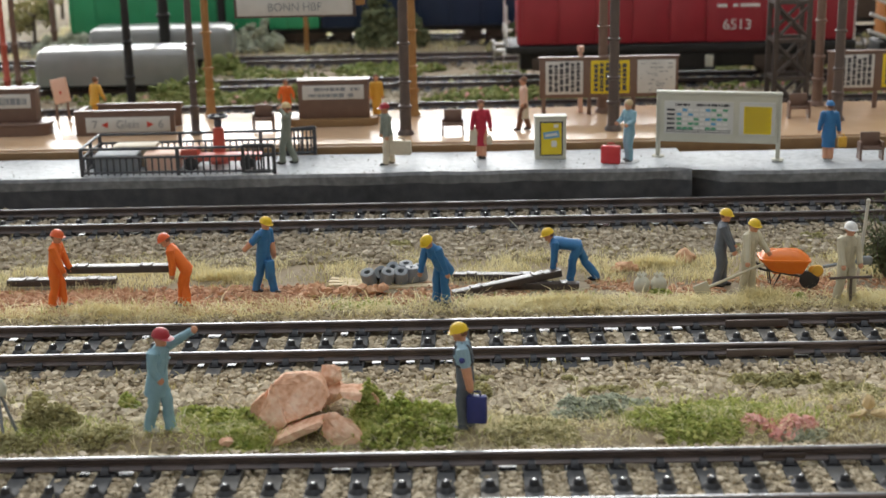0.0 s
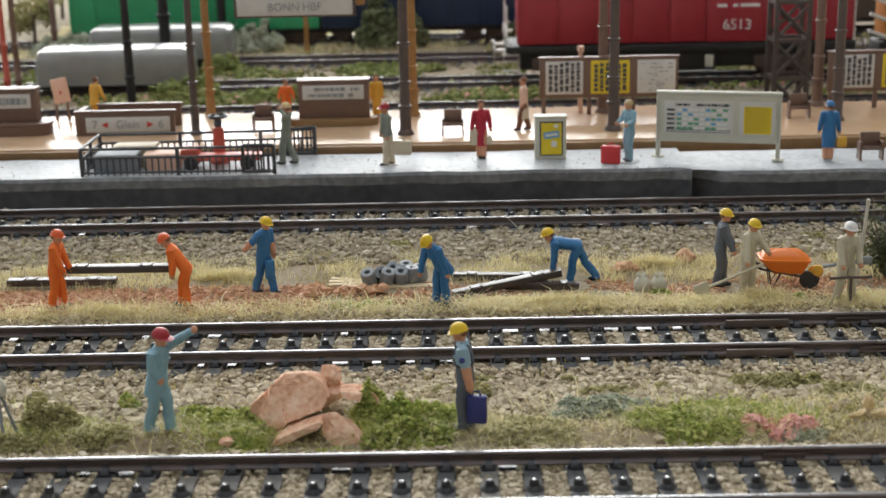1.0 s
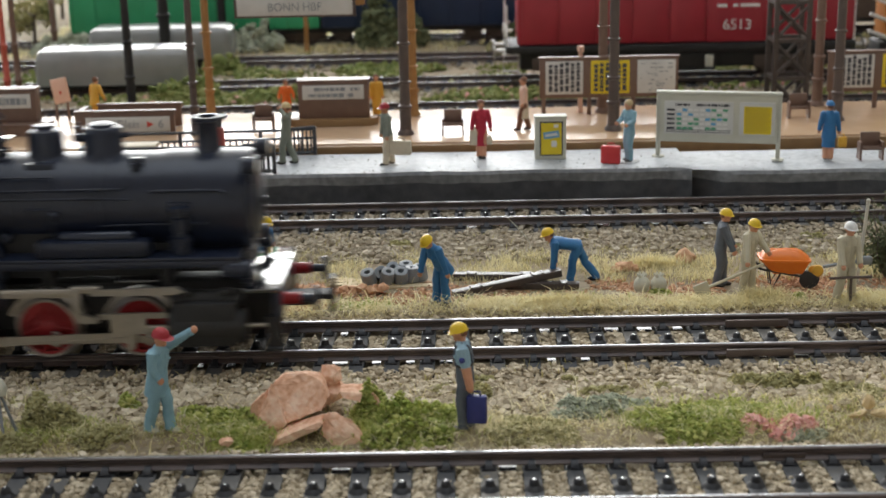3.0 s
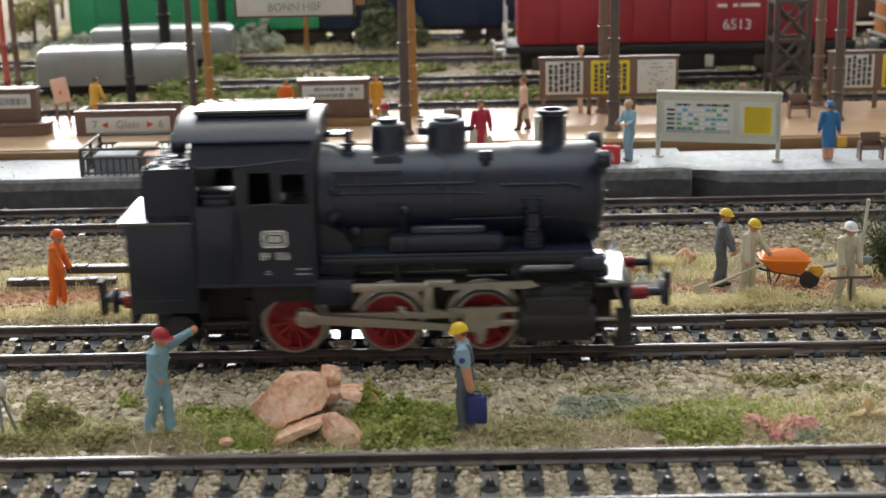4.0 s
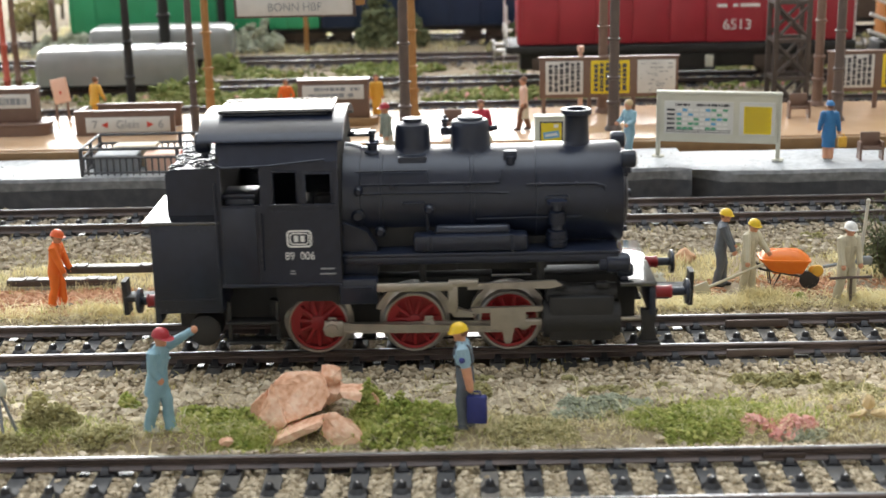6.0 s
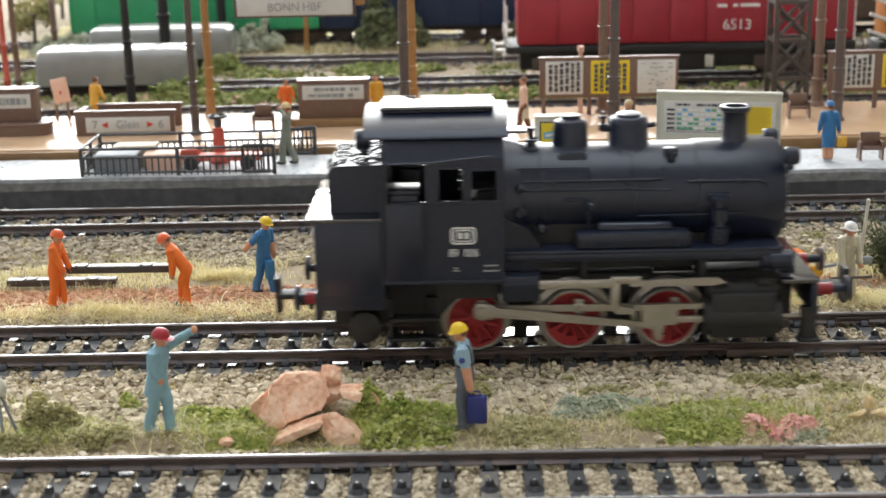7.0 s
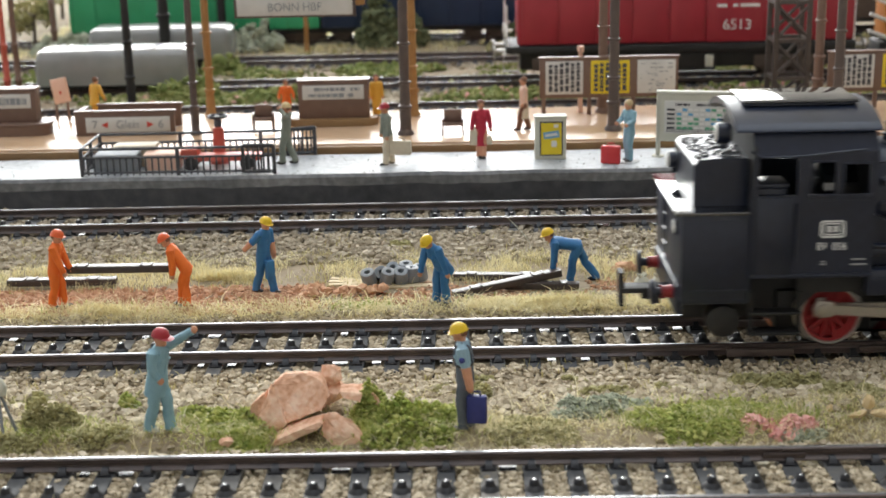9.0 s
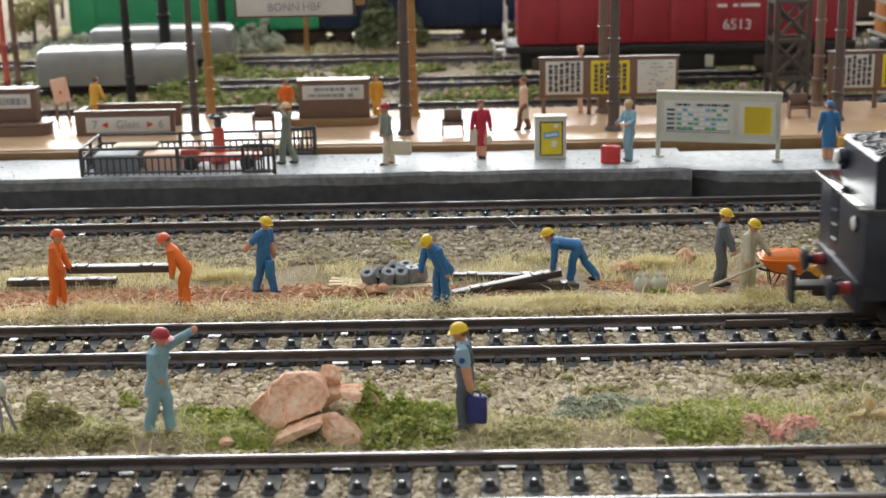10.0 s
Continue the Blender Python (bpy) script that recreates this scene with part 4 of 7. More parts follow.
    for i in range(150):
        x, y = rnd.uniform(-44, -35), rnd.uniform(-10.5, 10.5)
        r = rnd.uniform(0.4, 0.8)
        ball(bm, (x, y, 37.5 + rnd.uniform(-0.1, 0.15)), (r, r * rnd.uniform(0.7, 1.2), r * 0.7), 0, 5)
    part("coal_load", bm, M_COAL, lo, "heap of glossy black coal")
    for s in (-1, 1):
        for xs, z in (([-46.4 + i * 1.2 for i in range(11)], 26.9), ([-46.4 + i * 1.2 for i in range(11)], 11.4), ([-24.0 + i * 1.2 for i in range(10)], 16.4), ([-24.0 + i * 1.2 for i in range(10)], 30.4)):
            bm = B()
            for x in xs:
                ball(bm, (x, s * 16.25, z), (0.22, 0.14, 0.22), 0, 6)
            part("rivet_strip", bm, K, lo)
        bm = B()
        box(bm, (-34.6, s * 16.3, 22), (0.5, 0.3, 22), 0, 0.08)
        box(bm, (-40.6, s * 16.25, 13.2), (12.6, 0.25, 0.4), 0, 0.08)
        box(bm, (-22.9, s * 16.3, 15.9), (22.6, 0.5, 0.7), 0, 0.1)
        part("cover_strip", bm, K, lo)
    bm = B()
    for y in (3.0, 6.5):
        tube(bm, [(-47.0, y, 12), (-47.4, y, 28)], 0.3, 6)
    for k in range(5):
        tube(bm, [(-47.3, 3.0, 14 + 3 * k), (-47.3, 6.5, 14 + 3 * k)], 0.24, 6)
    part("ladder", bm, K, lo)
    bm = B()
    tube(bm, [(-47.4, -4, 11.5), (-49.4, -4, 10.6), (-49.8, -4, 7.0)], 0.5, 8)
    part("brake_hose", bm, M_RUBBER, lo)
    # lamps front and rear
    for x, y, z, s, r in ((43.2, -9.0, 37.4, 1, 1.7), (43.2, 9.0, 37.4, 1, 1.7), (42.6, -12.6, 16.6, 1, 1.3), (42.6, 12.6, 16.6, 1, 1.3), (-38.6, -5.0, 41.2, -1, 2.0), (-45.4, 9.5, 33.0, -1, 1.7), (-47.0, -10, 24.2, -1, 1.6)):
        lamp = new("lamp")
        lamp.empty_display_size = 0.003
        lamp.location, lamp.parent = (x * MM, y * MM, z * MM), lo
        bm = B()
        lathe(bm, (0, 0, 0), (s, 0, 0), [(-2.0, 0.3), (-1.9, r * 0.8), (-1.5, r), (0.6, r), (0.9, r * 0.9)], 18)
        box(bm, (-0.6 * s, 0, -r - 0.3), (1.4, 1.2, 1.3), 0, 0.1)
        part("housing", bm, K, lamp)
        bm = B()
        lathe(bm, (0.9 * s, 0, 0), (s, 0, 0), [(0, r * 0.85), (0.2, r * 0.7), (0.4, 0.1)], 18)
        part("lens", bm, M_LENS, lamp, "whitish lamp lens")
    # emblem, running number and small inscriptions on both flanks
    for s in (-1, 1):
        bm = B()
        for a, b, t in ((4.4, 3.0, 0.32), (3.4, 2.1, 0.22)):
            for cx, cz, sx, sz in ((0, b / 2, a - 0.7, t), (0, -b / 2, a - 0.7, t), (a / 2, 0, t, b - 0.7), (-a / 2, 0, t, b - 0.7)):
                box(bm, (cx, 0, cz), (sx, 0.12, sz), 0)
            for cx in (-1, 1):
                for cz in (-1, 1):
                    box(bm, (cx * (a / 2 - 0.2), 0, cz * (b / 2 - 0.2)), (0.62, 0.12, t), 0, 0, Euler((0, cx * cz * radians(45), 0)).to_matrix())
        for cx in (-0.6, 0.6):
            box(bm, (cx, 0, 0), (0.8, 0.12, 1.2))
        part("emblem", bm, M_LETTER, lo, "white rounded rectangular railway emblem", (-19.3, s * 16.26, 24.9))
        lettering("89  006", 2.15, M_LETTER, lo, (-19.3 if s < 0 else -19.3, s * 16.25, 21.5), (90, 0, 0 if s < 0 else 180), "running_number", 0.86)
        bm = B()
        for x, z, w in ((-14.2, 19.0, 2.6), (-14.2, 18.0, 3.0), (-20.8, 18.6, 0.8), (-20.8, 18.1, 1.1)):
            box(bm, (x, s * 16.25, z), (w, 0.1, 0.28))
        part("inscription", bm, M_FADED, lo)
    # running gear
    wheels = []
    for s in (-1, 1):
        for x in AXLES:
            wheels.append(spoked_wheel(lo, x, s * 9.0, s))
    rods = []
    for s in (-1, 1):
        bm = B()
        x0, x2 = AXLES[0], AXLES[2]
        slab(bm, [(x0 - 1.3, -0.7), (x2 + 1.3, -0.7), (x2 + 1.3, 0.7), (x0 - 1.3, 0.7)], s * 10.5, s * 11.0)
        for x in AXLES:
            lathe(bm, (x, s * 10.3, 0), (0, s, 0), [(0, 1.25), (0.9, 1.25), (1.0, 0.6), (1.5, 0.55)], 14)
            box(bm, (x, s * 10.7, 1.35), (1.6, 0.5, 0.9), 0, 0.1)
        rods.append(("coupling", part("coupling_rod", bm, M_NICKEL, lo, "dull nickel coupling rod")))
        bm = B()
        slab(bm, [(1.2, -1.0), (ROD_L - 1.2, -0.62), (ROD_L - 1.2, 0.62), (1.2, 1.0)], s * 11.7, s * 11.95)
        for z0, z1 in ((0.55, 1.0), (-1.0, -0.55)):
            slab(bm, [(1.2, z0), (ROD_L - 1.2, z0 * 0.62), (ROD_L - 1.2, z1 * 0.62), (1.2, z1)], s * 11.6, s * 12.15)
        box(bm, (0.4, s * 11.9, 0), (3.8, 0.9, 3.3), 0, 0.5)
        lathe(bm, (0, s * 11.5, 0), (0, s, 0), [(0, 1.75), (1.0, 1.75), (1.1, 1.2), (1.7, 1.15), (1.8, 0.3)], 8)
        lathe(bm, (ROD_L, s * 11.5, 0), (0, s, 0), [(0, 1.3), (0.8, 1.3), (0.9, 0.4)], 14)
        rods.append(("main", part("main_rod", bm, M_NICKEL, lo, "dull nickel main driving rod")))
        bm = B()
        slab(bm, [(-3.4, 1.0), (3.4, 1.0), (3.4, 5.2), (-3.4, 5.0)], s * 14.3, s * 13.4)
        slab(bm, [(-0.75, -2.2), (-0.45, -2.6), (0.45, -2.6), (0.75, -2.2), (1.1, 0.8), (0.7, 1.4), (-0.7, 1.4), (-1.1, 0.8)], s * 13.2, s * 12.3)
        lathe(bm, (0, s * 13.1, -1.7), (0, s, 0), [(0, 0.6), (0.25, 0.7), (0.3, 0.2)], 12)
        tube(bm, [(2.5, s * 13.4, 2.0), (14.0, s * 13.4, 2.0)], 0.6, 10)
        rods.append(("cross", part("crosshead", bm, M_NICKEL, lo, "dull nickel crosshead and piston rod")))
    return lo, wheels, rods


LOCO, WHEELS, RODS = locomotive()

# ---- figurines: each is one painted mesh ----


def figurine(x, y, z, face, tall, label, top, legs, hat=None, lean=0.0, feet=((0.6, 0.9), (-0.6, -0.9)), grips=((0.6, 0.9, -6.2), (0.6, -0.9, -6.2)),
             skirt=None, sleeves=None, helmet=True, nod=0.0, back=0.0, shoes=M_SHOE, elbow=1.0, coat=False, group="painted model figurines", sole=False, bib=False, bare=False, badge=False):
    """face: 0 looks towards -y, 90 towards +x. feet: (ahead, aside). grips: from each shoulder (ahead, aside, up)."""
    k = tall / 20.0
    a = radians(face)
    F, S, U = Vector((math.sin(a), -math.cos(a), 0)), Vector((math.cos(a), math.sin(a), 0)), Vector((0, 0, 1))

    def P(f, s, u):
        return (F * f + S * s + U * u) * k

    L = radians(lean)
    D = Vector((math.sin(L), math.cos(L)))      # along the back: ahead, up
    N = Vector((math.cos(L), -math.sin(L)))     # out of the chest

    def T(up, out=0.0, s=0.0):
        return P(-back + D.x * up + N.x * out, s, 9.4 + D.y * up + N.y * out)

    mats = [top, legs, M_SKIN, hat or M_HAIR, shoes, sleeves or top, skirt or legs, M_GLUE, M_HAIR, M_NAVY]
    bm = B()
    # torso
    hem = -1.7 if coat else -0.5
    tube(bm, [T(hem), T(0.6), T(2.2), T(4.2, 0.1), T(5.6, 0.05), T(6.6), T(7.05)],
         [(2.1 * k, 1.55 * k), (2.0 * k, 1.5 * k), (1.9 * k, 1.4 * k), (2.2 * k, 1.55 * k), (2.25 * k, 1.4 * k), (1.5 * k, 1.0 * k), (0.8 * k, 0.7 * k)], 14, 0, side=S)
    if bib:
        # dungarees: bib, belt and two straps
        tube(bm, [T(-0.6), T(1.2), T(2.9)], [(2.15 * k, 1.6 * k), (2.08 * k, 1.58 * k), (2.02 * k, 1.52 * k)], 14, 1, side=S)
        tube(bm, [T(2.7), T(3.1)], [(2.12 * k, 1.62 * k), (2.12 * k, 1.62 * k)], 14, 4, side=S)
        box(bm, T(4.0, 1.25), (2.2 * k, 0.5 * k, 2.4 * k), 1, 0.15 * k, Matrix((S, F, U)).transposed())
        for s in (-1, 1):
            tube(bm, [T(4.8, 1.5, s * 0.9), T(6.3, 1.05, s * 1.0), T(6.7, 0.1, s * 1.05), T(6.2, -1.1, s * 0.9), T(3.2, -1.5, s * 0.5)], 0.26 * k, 6, 1)
    # legs and shoes
    for (ff, fs), s in zip(feet, (1, -1)):
        hip, foot = T(0.1, 0, s * 0.85), P(ff, fs, 0.9)
        knee = (hip + foot) / 2 + F * (0.45 * k) + U * 0.1 * k
        shin = (knee + foot) / 2 - F * 0.15 * k
        tube(bm, [hip + U * 0.6 * k, hip - U * 0.8 * k, (hip + knee) / 2 + F * 0.1 * k, knee + U * 0.3 * k, knee - U * 0.35 * k, shin, foot + U * 0.5 * k, foot - U * 0.25 * k],
             [1.15 * k, 1.36 * k, 1.16 * k, 1.1 * k, 0.98 * k, 1.06 * k, 0.98 * k, 1.14 * k], 10, 1, side=S)
        turn = Matrix((F, S, U)).transposed()
        ball(bm, foot + F * 0.55 * k - U * 0.42 * k, (1.6 * k, 0.82 * k, 0.55 * k), 4, 10, turn)
    if skirt:
        tube(bm, [T(0.8), T(-1.5), P(-back * 0.4, 0, 4.4)], [(1.95 * k, 1.5 * k), (2.05 * k, 1.65 * k), (2.15 * k, 1.8 * k)], 14, 6, side=S)
    # arms
    for (gf, gs, gu), s in zip(grips, (1, -1)):
        sh = T(6.0, 0, s * 1.9)
        g = sh + P(gf, gs, gu)
        d = (g - sh).length
        slack = max(0.0, 6.6 * k - d) * 0.45
        e = (sh + g) / 2 - F * slack * 0.7 * elbow + S * s * slack * 0.6 - U * slack * 0.5
        tube(bm, [sh + U * 0.3 * k - S * s * 0.5 * k, sh, (sh + e) / 2, e, (e + g) / 2, g], [0.85 * k, 1.1 * k, 0.95 * k, 0.86 * k, 0.74 * k, 0.64 * k], 9, 5 if sleeves else 0, side=F)
        if bare:
            tube(bm, [e + (sh - e) * 0.05, (e + g) / 2, g], [0.9 * k, 0.8 * k, 0.68 * k], 9, 2, side=F)
        ball(bm, g + (g - e).normalized() * 0.5 * k, (0.62 * k, 0.55 * k, 0.7 * k), 2, 8)
        # cuff and a small thumb
        tube(bm, [g + (e - g).normalized() * 0.7 * k, g + (e - g).normalized() * 0.2 * k], 0.76 * k, 9, 2 if bare else 5 if sleeves else 0, side=F)
        ball(bm, g + (g - e).normalized() * 0.4 * k + F * 0.5 * k, (0.3 * k, 0.25 * k, 0.42 * k), 2, 6)
    if badge:
        ball(bm, T(4.4, 0, 2.95), (0.55 * k, 0.28 * k, 0.55 * k), 9, 8)
    # collar and belt
    tube(bm, [T(6.35), T(7.0)], [(1.35 * k, 1.15 * k), (0.98 * k, 0.9 * k)], 12, 0, side=S)
    if not skirt and not coat and not bib:
        tube(bm, [T(0.35), T(0.95)], [(2.1 * k, 1.6 * k), (2.06 * k, 1.56 * k)], 14, 0, side=S)
    # front seam and two pocket flaps
    tube(bm, [T(0.6, 1.5), T(2.4, 1.42), T(4.2, 1.62), T(5.8, 1.38)], 0.14 * k, 5, 0)
    for s in (-1, 1):
        box(bm, T(4.6, 1.45, s * 1.0), (0.95 * k, 0.3 * k, 0.4 * k), 0, 0.08 * k, Matrix((S, F, U)).transposed())
    # neck, head, hat
    nk, q = T(6.8), Vector((math.sin(L * 0.5 + radians(nod)), math.cos(L * 0.5 + radians(nod))))
    hd = nk + P(q.x * 1.75 + 0.15, 0, q.y * 1.75)
    tube(bm, [nk - U * 0.3 * k, hd], [0.72 * k, 0.65 * k], 8, 2)
    hq = Matrix((F, S, U)).transposed() @ Matrix.Rotation(L * 0.5 + radians(nod), 3, "Y")
    ball(bm, hd, (1.28 * k, 1.08 * k, 1.5 * k), 2, 12, hq)
    for s in (-1, 1):
        ball(bm, hd + hq @ Vector((-0.15, s * 1.08, -0.15)) * k, (0.3 * k, 0.16 * k, 0.38 * k), 2, 6, hq)
    ball(bm, hd + hq @ Vector((0.75, 0, -1.0)) * k, (0.5 * k, 0.6 * k, 0.5 * k), 2, 8, hq)
    ball(bm, hd + hq @ Vector((1.25, 0, -0.1)) * k, (0.3 * k, 0.22 * k, 0.32 * k), 2, 6, hq)
    if helmet:
        ball(bm, hd + hq @ Vector((-0.4, 0, -0.05)) * k, (1.12 * k, 1.14 * k, 0.95 * k), 8, 10, hq)
        loops = []
        for i in range(6):
            t = i / 5 * math.pi / 2
            r, h = math.cos(t), math.sin(t)
            loops.append([hd + hq @ Vector((1.62 * max(r, 0.05) * math.cos(w), 1.42 * max(r, 0.05) * math.sin(w), 0.35 + 1.45 * h)) * k for w in [2 * math.pi * j / 14 for j in range(14)]])
        rim = [hd + hq @ Vector((1.72 * math.cos(w) + ((0.85 if hat is M_REDHAT else 0.32) if math.cos(w) > 0.3 else 0), 1.5 * math.sin(w), 0.2)) * k for w in [2 * math.pi * j / 14 for j in range(14)]]
        rings(bm, [rim] + loops, 3)
    else:
        ball(bm, hd + hq @ Vector((-0.22, 0, 0.4)) * k, (1.38 * k, 1.28 * k, 1.36 * k), 3, 12, hq)
    if sole:
        lathe(bm, P(0, 0, 0), (0, 0, 1), [(0.02, 3.4 * k), (0.2, 3.1 * k)], 12, 7)
    if coat:
        tube(bm, [T(2.4), T(0.5), T(-1.4), T(-2.1)], [(2.0 * k, 1.5 * k), (2.2 * k, 1.7 * k), (2.4 * k, 1.9 * k), (2.42 * k, 1.92 * k)], 14, 0, side=S)
        for s in (-1, 1):
            # lapels
            box(bm, T(5.2, 1.2, s * 0.75), (0.8 * k, 0.35 * k, 2.2 * k), 0, 0.1 * k, Matrix((S, F, U)).transposed() @ Matrix.Rotation(s * 0.3, 3, "Y"))
    return solid("figurine", bm, mats, x, y, z, label, "figurine", group)


def on_ground(x, y):
    return height(x, y)


def figurines():
    def g(x, y, *a, **kw):
        return figurine(x, y, on_ground(x, y), *a, **kw)
    g(-53.0, 223.6, 66, 19.9, "light blue suited figurine with red cap, one arm raised", M_LIGHTBLUE, M_LIGHTBLUE, M_REDHAT, lean=9, feet=((1.5, 0.9), (-1.7, -0.9)),
      grips=((5.0, 1.2, 3.2), (0.6, 0.5, -4.7)), coat=True, shoes=M_BALE, elbow=0.9, nod=6)
    g(0.3, 222.8, -96, 20.0, "figurine in grey dungarees, pale blue shirt and yellow helmet", M_PALESHIRT, M_GREYWORK, M_YELHAT, lean=3, feet=((0.4, 0.8), (-0.5, -0.8)),
      grips=((-1.3, 0.5, -6.4), (0.8, -0.5, -5.8)), nod=12, bib=True, bare=True, badge=True)
    g(-90.4, 294.0, 84, 18.6, "orange overalled figurine with orange helmet carrying a beam", M_ORANGEWORK, M_ORANGEWORK, M_ORANGEHAT, lean=8, feet=((1.2, 1.0), (-0.9, -1.0)),
      grips=((2.4, -0.2, -6.0), (2.2, 0.2, -6.0)), nod=8)
    g(-62.6, 294.4, -86, 18.6, "orange overalled figurine with orange helmet, stooping with a beam", M_ORANGEWORK, M_ORANGEWORK, M_ORANGEHAT, lean=33, feet=((0.2, -0.9), (-1.2, 1.0)),
      grips=((0.0, -0.2, -6.0), (0.2, 0.3, -6.0)), nod=12, back=1.6)
    g(-45.2, 303.2, 60, 18.6, "blue overalled figurine with yellow helmet walking with a bag", M_BLUEWORK, M_BLUEWORK, M_YELHAT, lean=6, feet=((2.3, 0.6), (-2.1, -0.7)),
      grips=((0.7, 0.5, -5.9), (-2.7, -1.9, -3.3)), nod=14, bare=True, elbow=0.2)
    g(-4.6, 291.4, -42, 18.6, "blue overalled figurine with yellow helmet bending over beams", M_BLUEWORK, M_BLUEWORK, M_YELHAT, lean=34, feet=((-0.4, 1.3), (0.4, -1.2)),
      grips=((-1.6, 1.2, -6.0), (1.4, -0.8, -6.0)), nod=22, back=0.6, elbow=-0.6, coat=True)
    g(27.4, 307.0, -88, 18.6, "blue overalled figurine with yellow helmet stooping to lift a beam", M_BLUEWORK, M_BLUEWORK, M_YELHAT, lean=78, feet=((2.6, 0.9), (-4.0, -1.2)),
      grips=((0.6, 0.4, -6.4), (-0.4, -0.4, -6.2)), nod=-18, back=-0.6)
    g(58.6, 302.0, 80, 18.6, "slate grey figurine with yellow helmet wheeling a barrow", M_GREYWORK, M_GREYWORK, M_YELHAT, lean=5, feet=((0.9, 0.8), (-0.6, -0.8)),
      grips=((2.6, 0.6, -5.6), (2.6, -0.4, -5.8)), nod=8)
    g(63.6, 296.0, 42, 18.0, "beige overalled figurine with yellow helmet holding a shovel", M_BEIGEWORK, M_BEIGEWORK, M_YELHAT, lean=8, feet=((0.7, 1.2), (-0.4, -1.2)),
      grips=((2.6, 1.6, -4.6), (1.8, -1.8, -6.0)), nod=10, shoes=M_BEIGEWORK)
    g(83.4, 288.8, 16, 18.8, "beige overalled figurine with white helmet leaning on a pick", M_BEIGEWORK, M_BEIGEWORK, M_WHITEHAT, lean=5, feet=((0.3, 1.9), (-0.2, -1.9)),
      grips=((2.0, 0.2, -5.6), (2.0, -0.4, -5.6)), nod=6, shoes=M_BEIGEWORK)
    # on the platforms
    figurine(-50.6, 402.0, PZ, -100, 18.8, "olive grey figurine with ochre helmet shading its eyes", M_OLIVEWORK, M_OLIVEWORK, M_OCHRE, lean=-6, feet=((1.8, 0.8), (-1.9, -0.8)), grips=((1.6, -0.6, 2.2), (1.6, 0.6, 1.8)), back=-0.6)
    figurine(-20.8, 398.0, PZ, -66, 18.8, "grey clothed figurine with red cap carrying a large case", M_OLIVEWORK, M_CREAM, M_REDHAT, lean=5, feet=((1.3, 0.9), (-1.5, -0.9)), grips=((1.0, 1.4, -5.8), (0.4, -1.2, -6.0)), sole=True)
    figurine(6.5, 404.6, PZ, 8, 18.0, "figurine in a crimson dress with two pale bags", M_DRESS, M_SKIN, M_HAIR, skirt=M_DRESS, feet=((0.4, 0.6), (-0.4, -0.6)), grips=((0.5, 1.2, -5.4), (0.5, -1.2, -5.6)), helmet=False)
    figurine(49.4, 396.8, PZ, -58, 18.6, "light blue suited figurine with straw hair reading", M_LIGHTBLUE, M_LIGHTBLUE, M_BLOND, feet=((0.4, 1.0), (-0.4, -1.0)), grips=((2.8, 0.6, -3.2), (2.8, -0.4, -3.2)), helmet=False, nod=12, sole=True)
    figurine(106.4, 393.6, PZ, 170, 17.6, "figurine in a blue coat and hat with a yellow bag", M_BLUEWORK, M_SKIN, M_BLUEWORK, skirt=M_BLUEWORK, coat=True, feet=((0.3, 0.7), (-0.2, -0.7)), grips=((0.4, 1.2, -5.6), (0.4, -1.3, -5.8)))
    figurine(20.6, 433.8, TZ, -84, 17.4, "figurine with salmon blouse and cream skirt walking", M_SALMON, M_HAIR, M_HAIR, skirt=M_CREAM, feet=((2.0, 0.6), (-1.8, -0.6)), grips=((1.0, 0.9, -5.4), (-0.6, -0.9, -5.6)), helmet=False)
    figurine(-57.4, 458.0, TZ, 6, 14.2, "orange clothed seated-looking figurine behind a bench", M_ORANGEWORK, M_ORANGEWORK, M_HAIR, coat=True, grips=((1.2, 1.6, -4.6), (1.2, -1.6, -4.6)), helmet=False)
    figurine(-27.6, 463.0, TZ, 8, 14.4, "figurine in a long amber coat beside the kiosk", M_AMBERCOAT, M_AMBERCOAT, M_HAIR, skirt=M_AMBERCOAT, coat=True, helmet=False)
    figurine(-122.6, 462.0, TZ, 150, 15.6, "amber clothed figurine behind the stair wall", M_AMBERCOAT, M_AMBERCOAT, M_HAIR, coat=True, lean=10, helmet=False, grips=((0.8, 1.6, -5.4), (0.8, -2.2, -5.2)))


figurines()


def bag(x, y, z, s, mate, label, turn=0.0, category="bag", name="bag"):
    t = thing(name, x, y, z, label, category, turn=turn)
    bm = B()
    box(bm, (0, 0, s[2] / 2), s, 0, min(s) * 0.18)
    part("case", bm, mate, t)
    bm = B()
    tube(bm, [(-s[0] * 0.2, 0, s[2] * 0.97), (-s[0] * 0.16, 0, s[2] + 0.7), (s[0] * 0.16, 0, s[2] + 0.7), (s[0] * 0.2, 0, s[2] * 0.97)], 0.2, 6)
    part("handle", bm, mate, t)
    return t


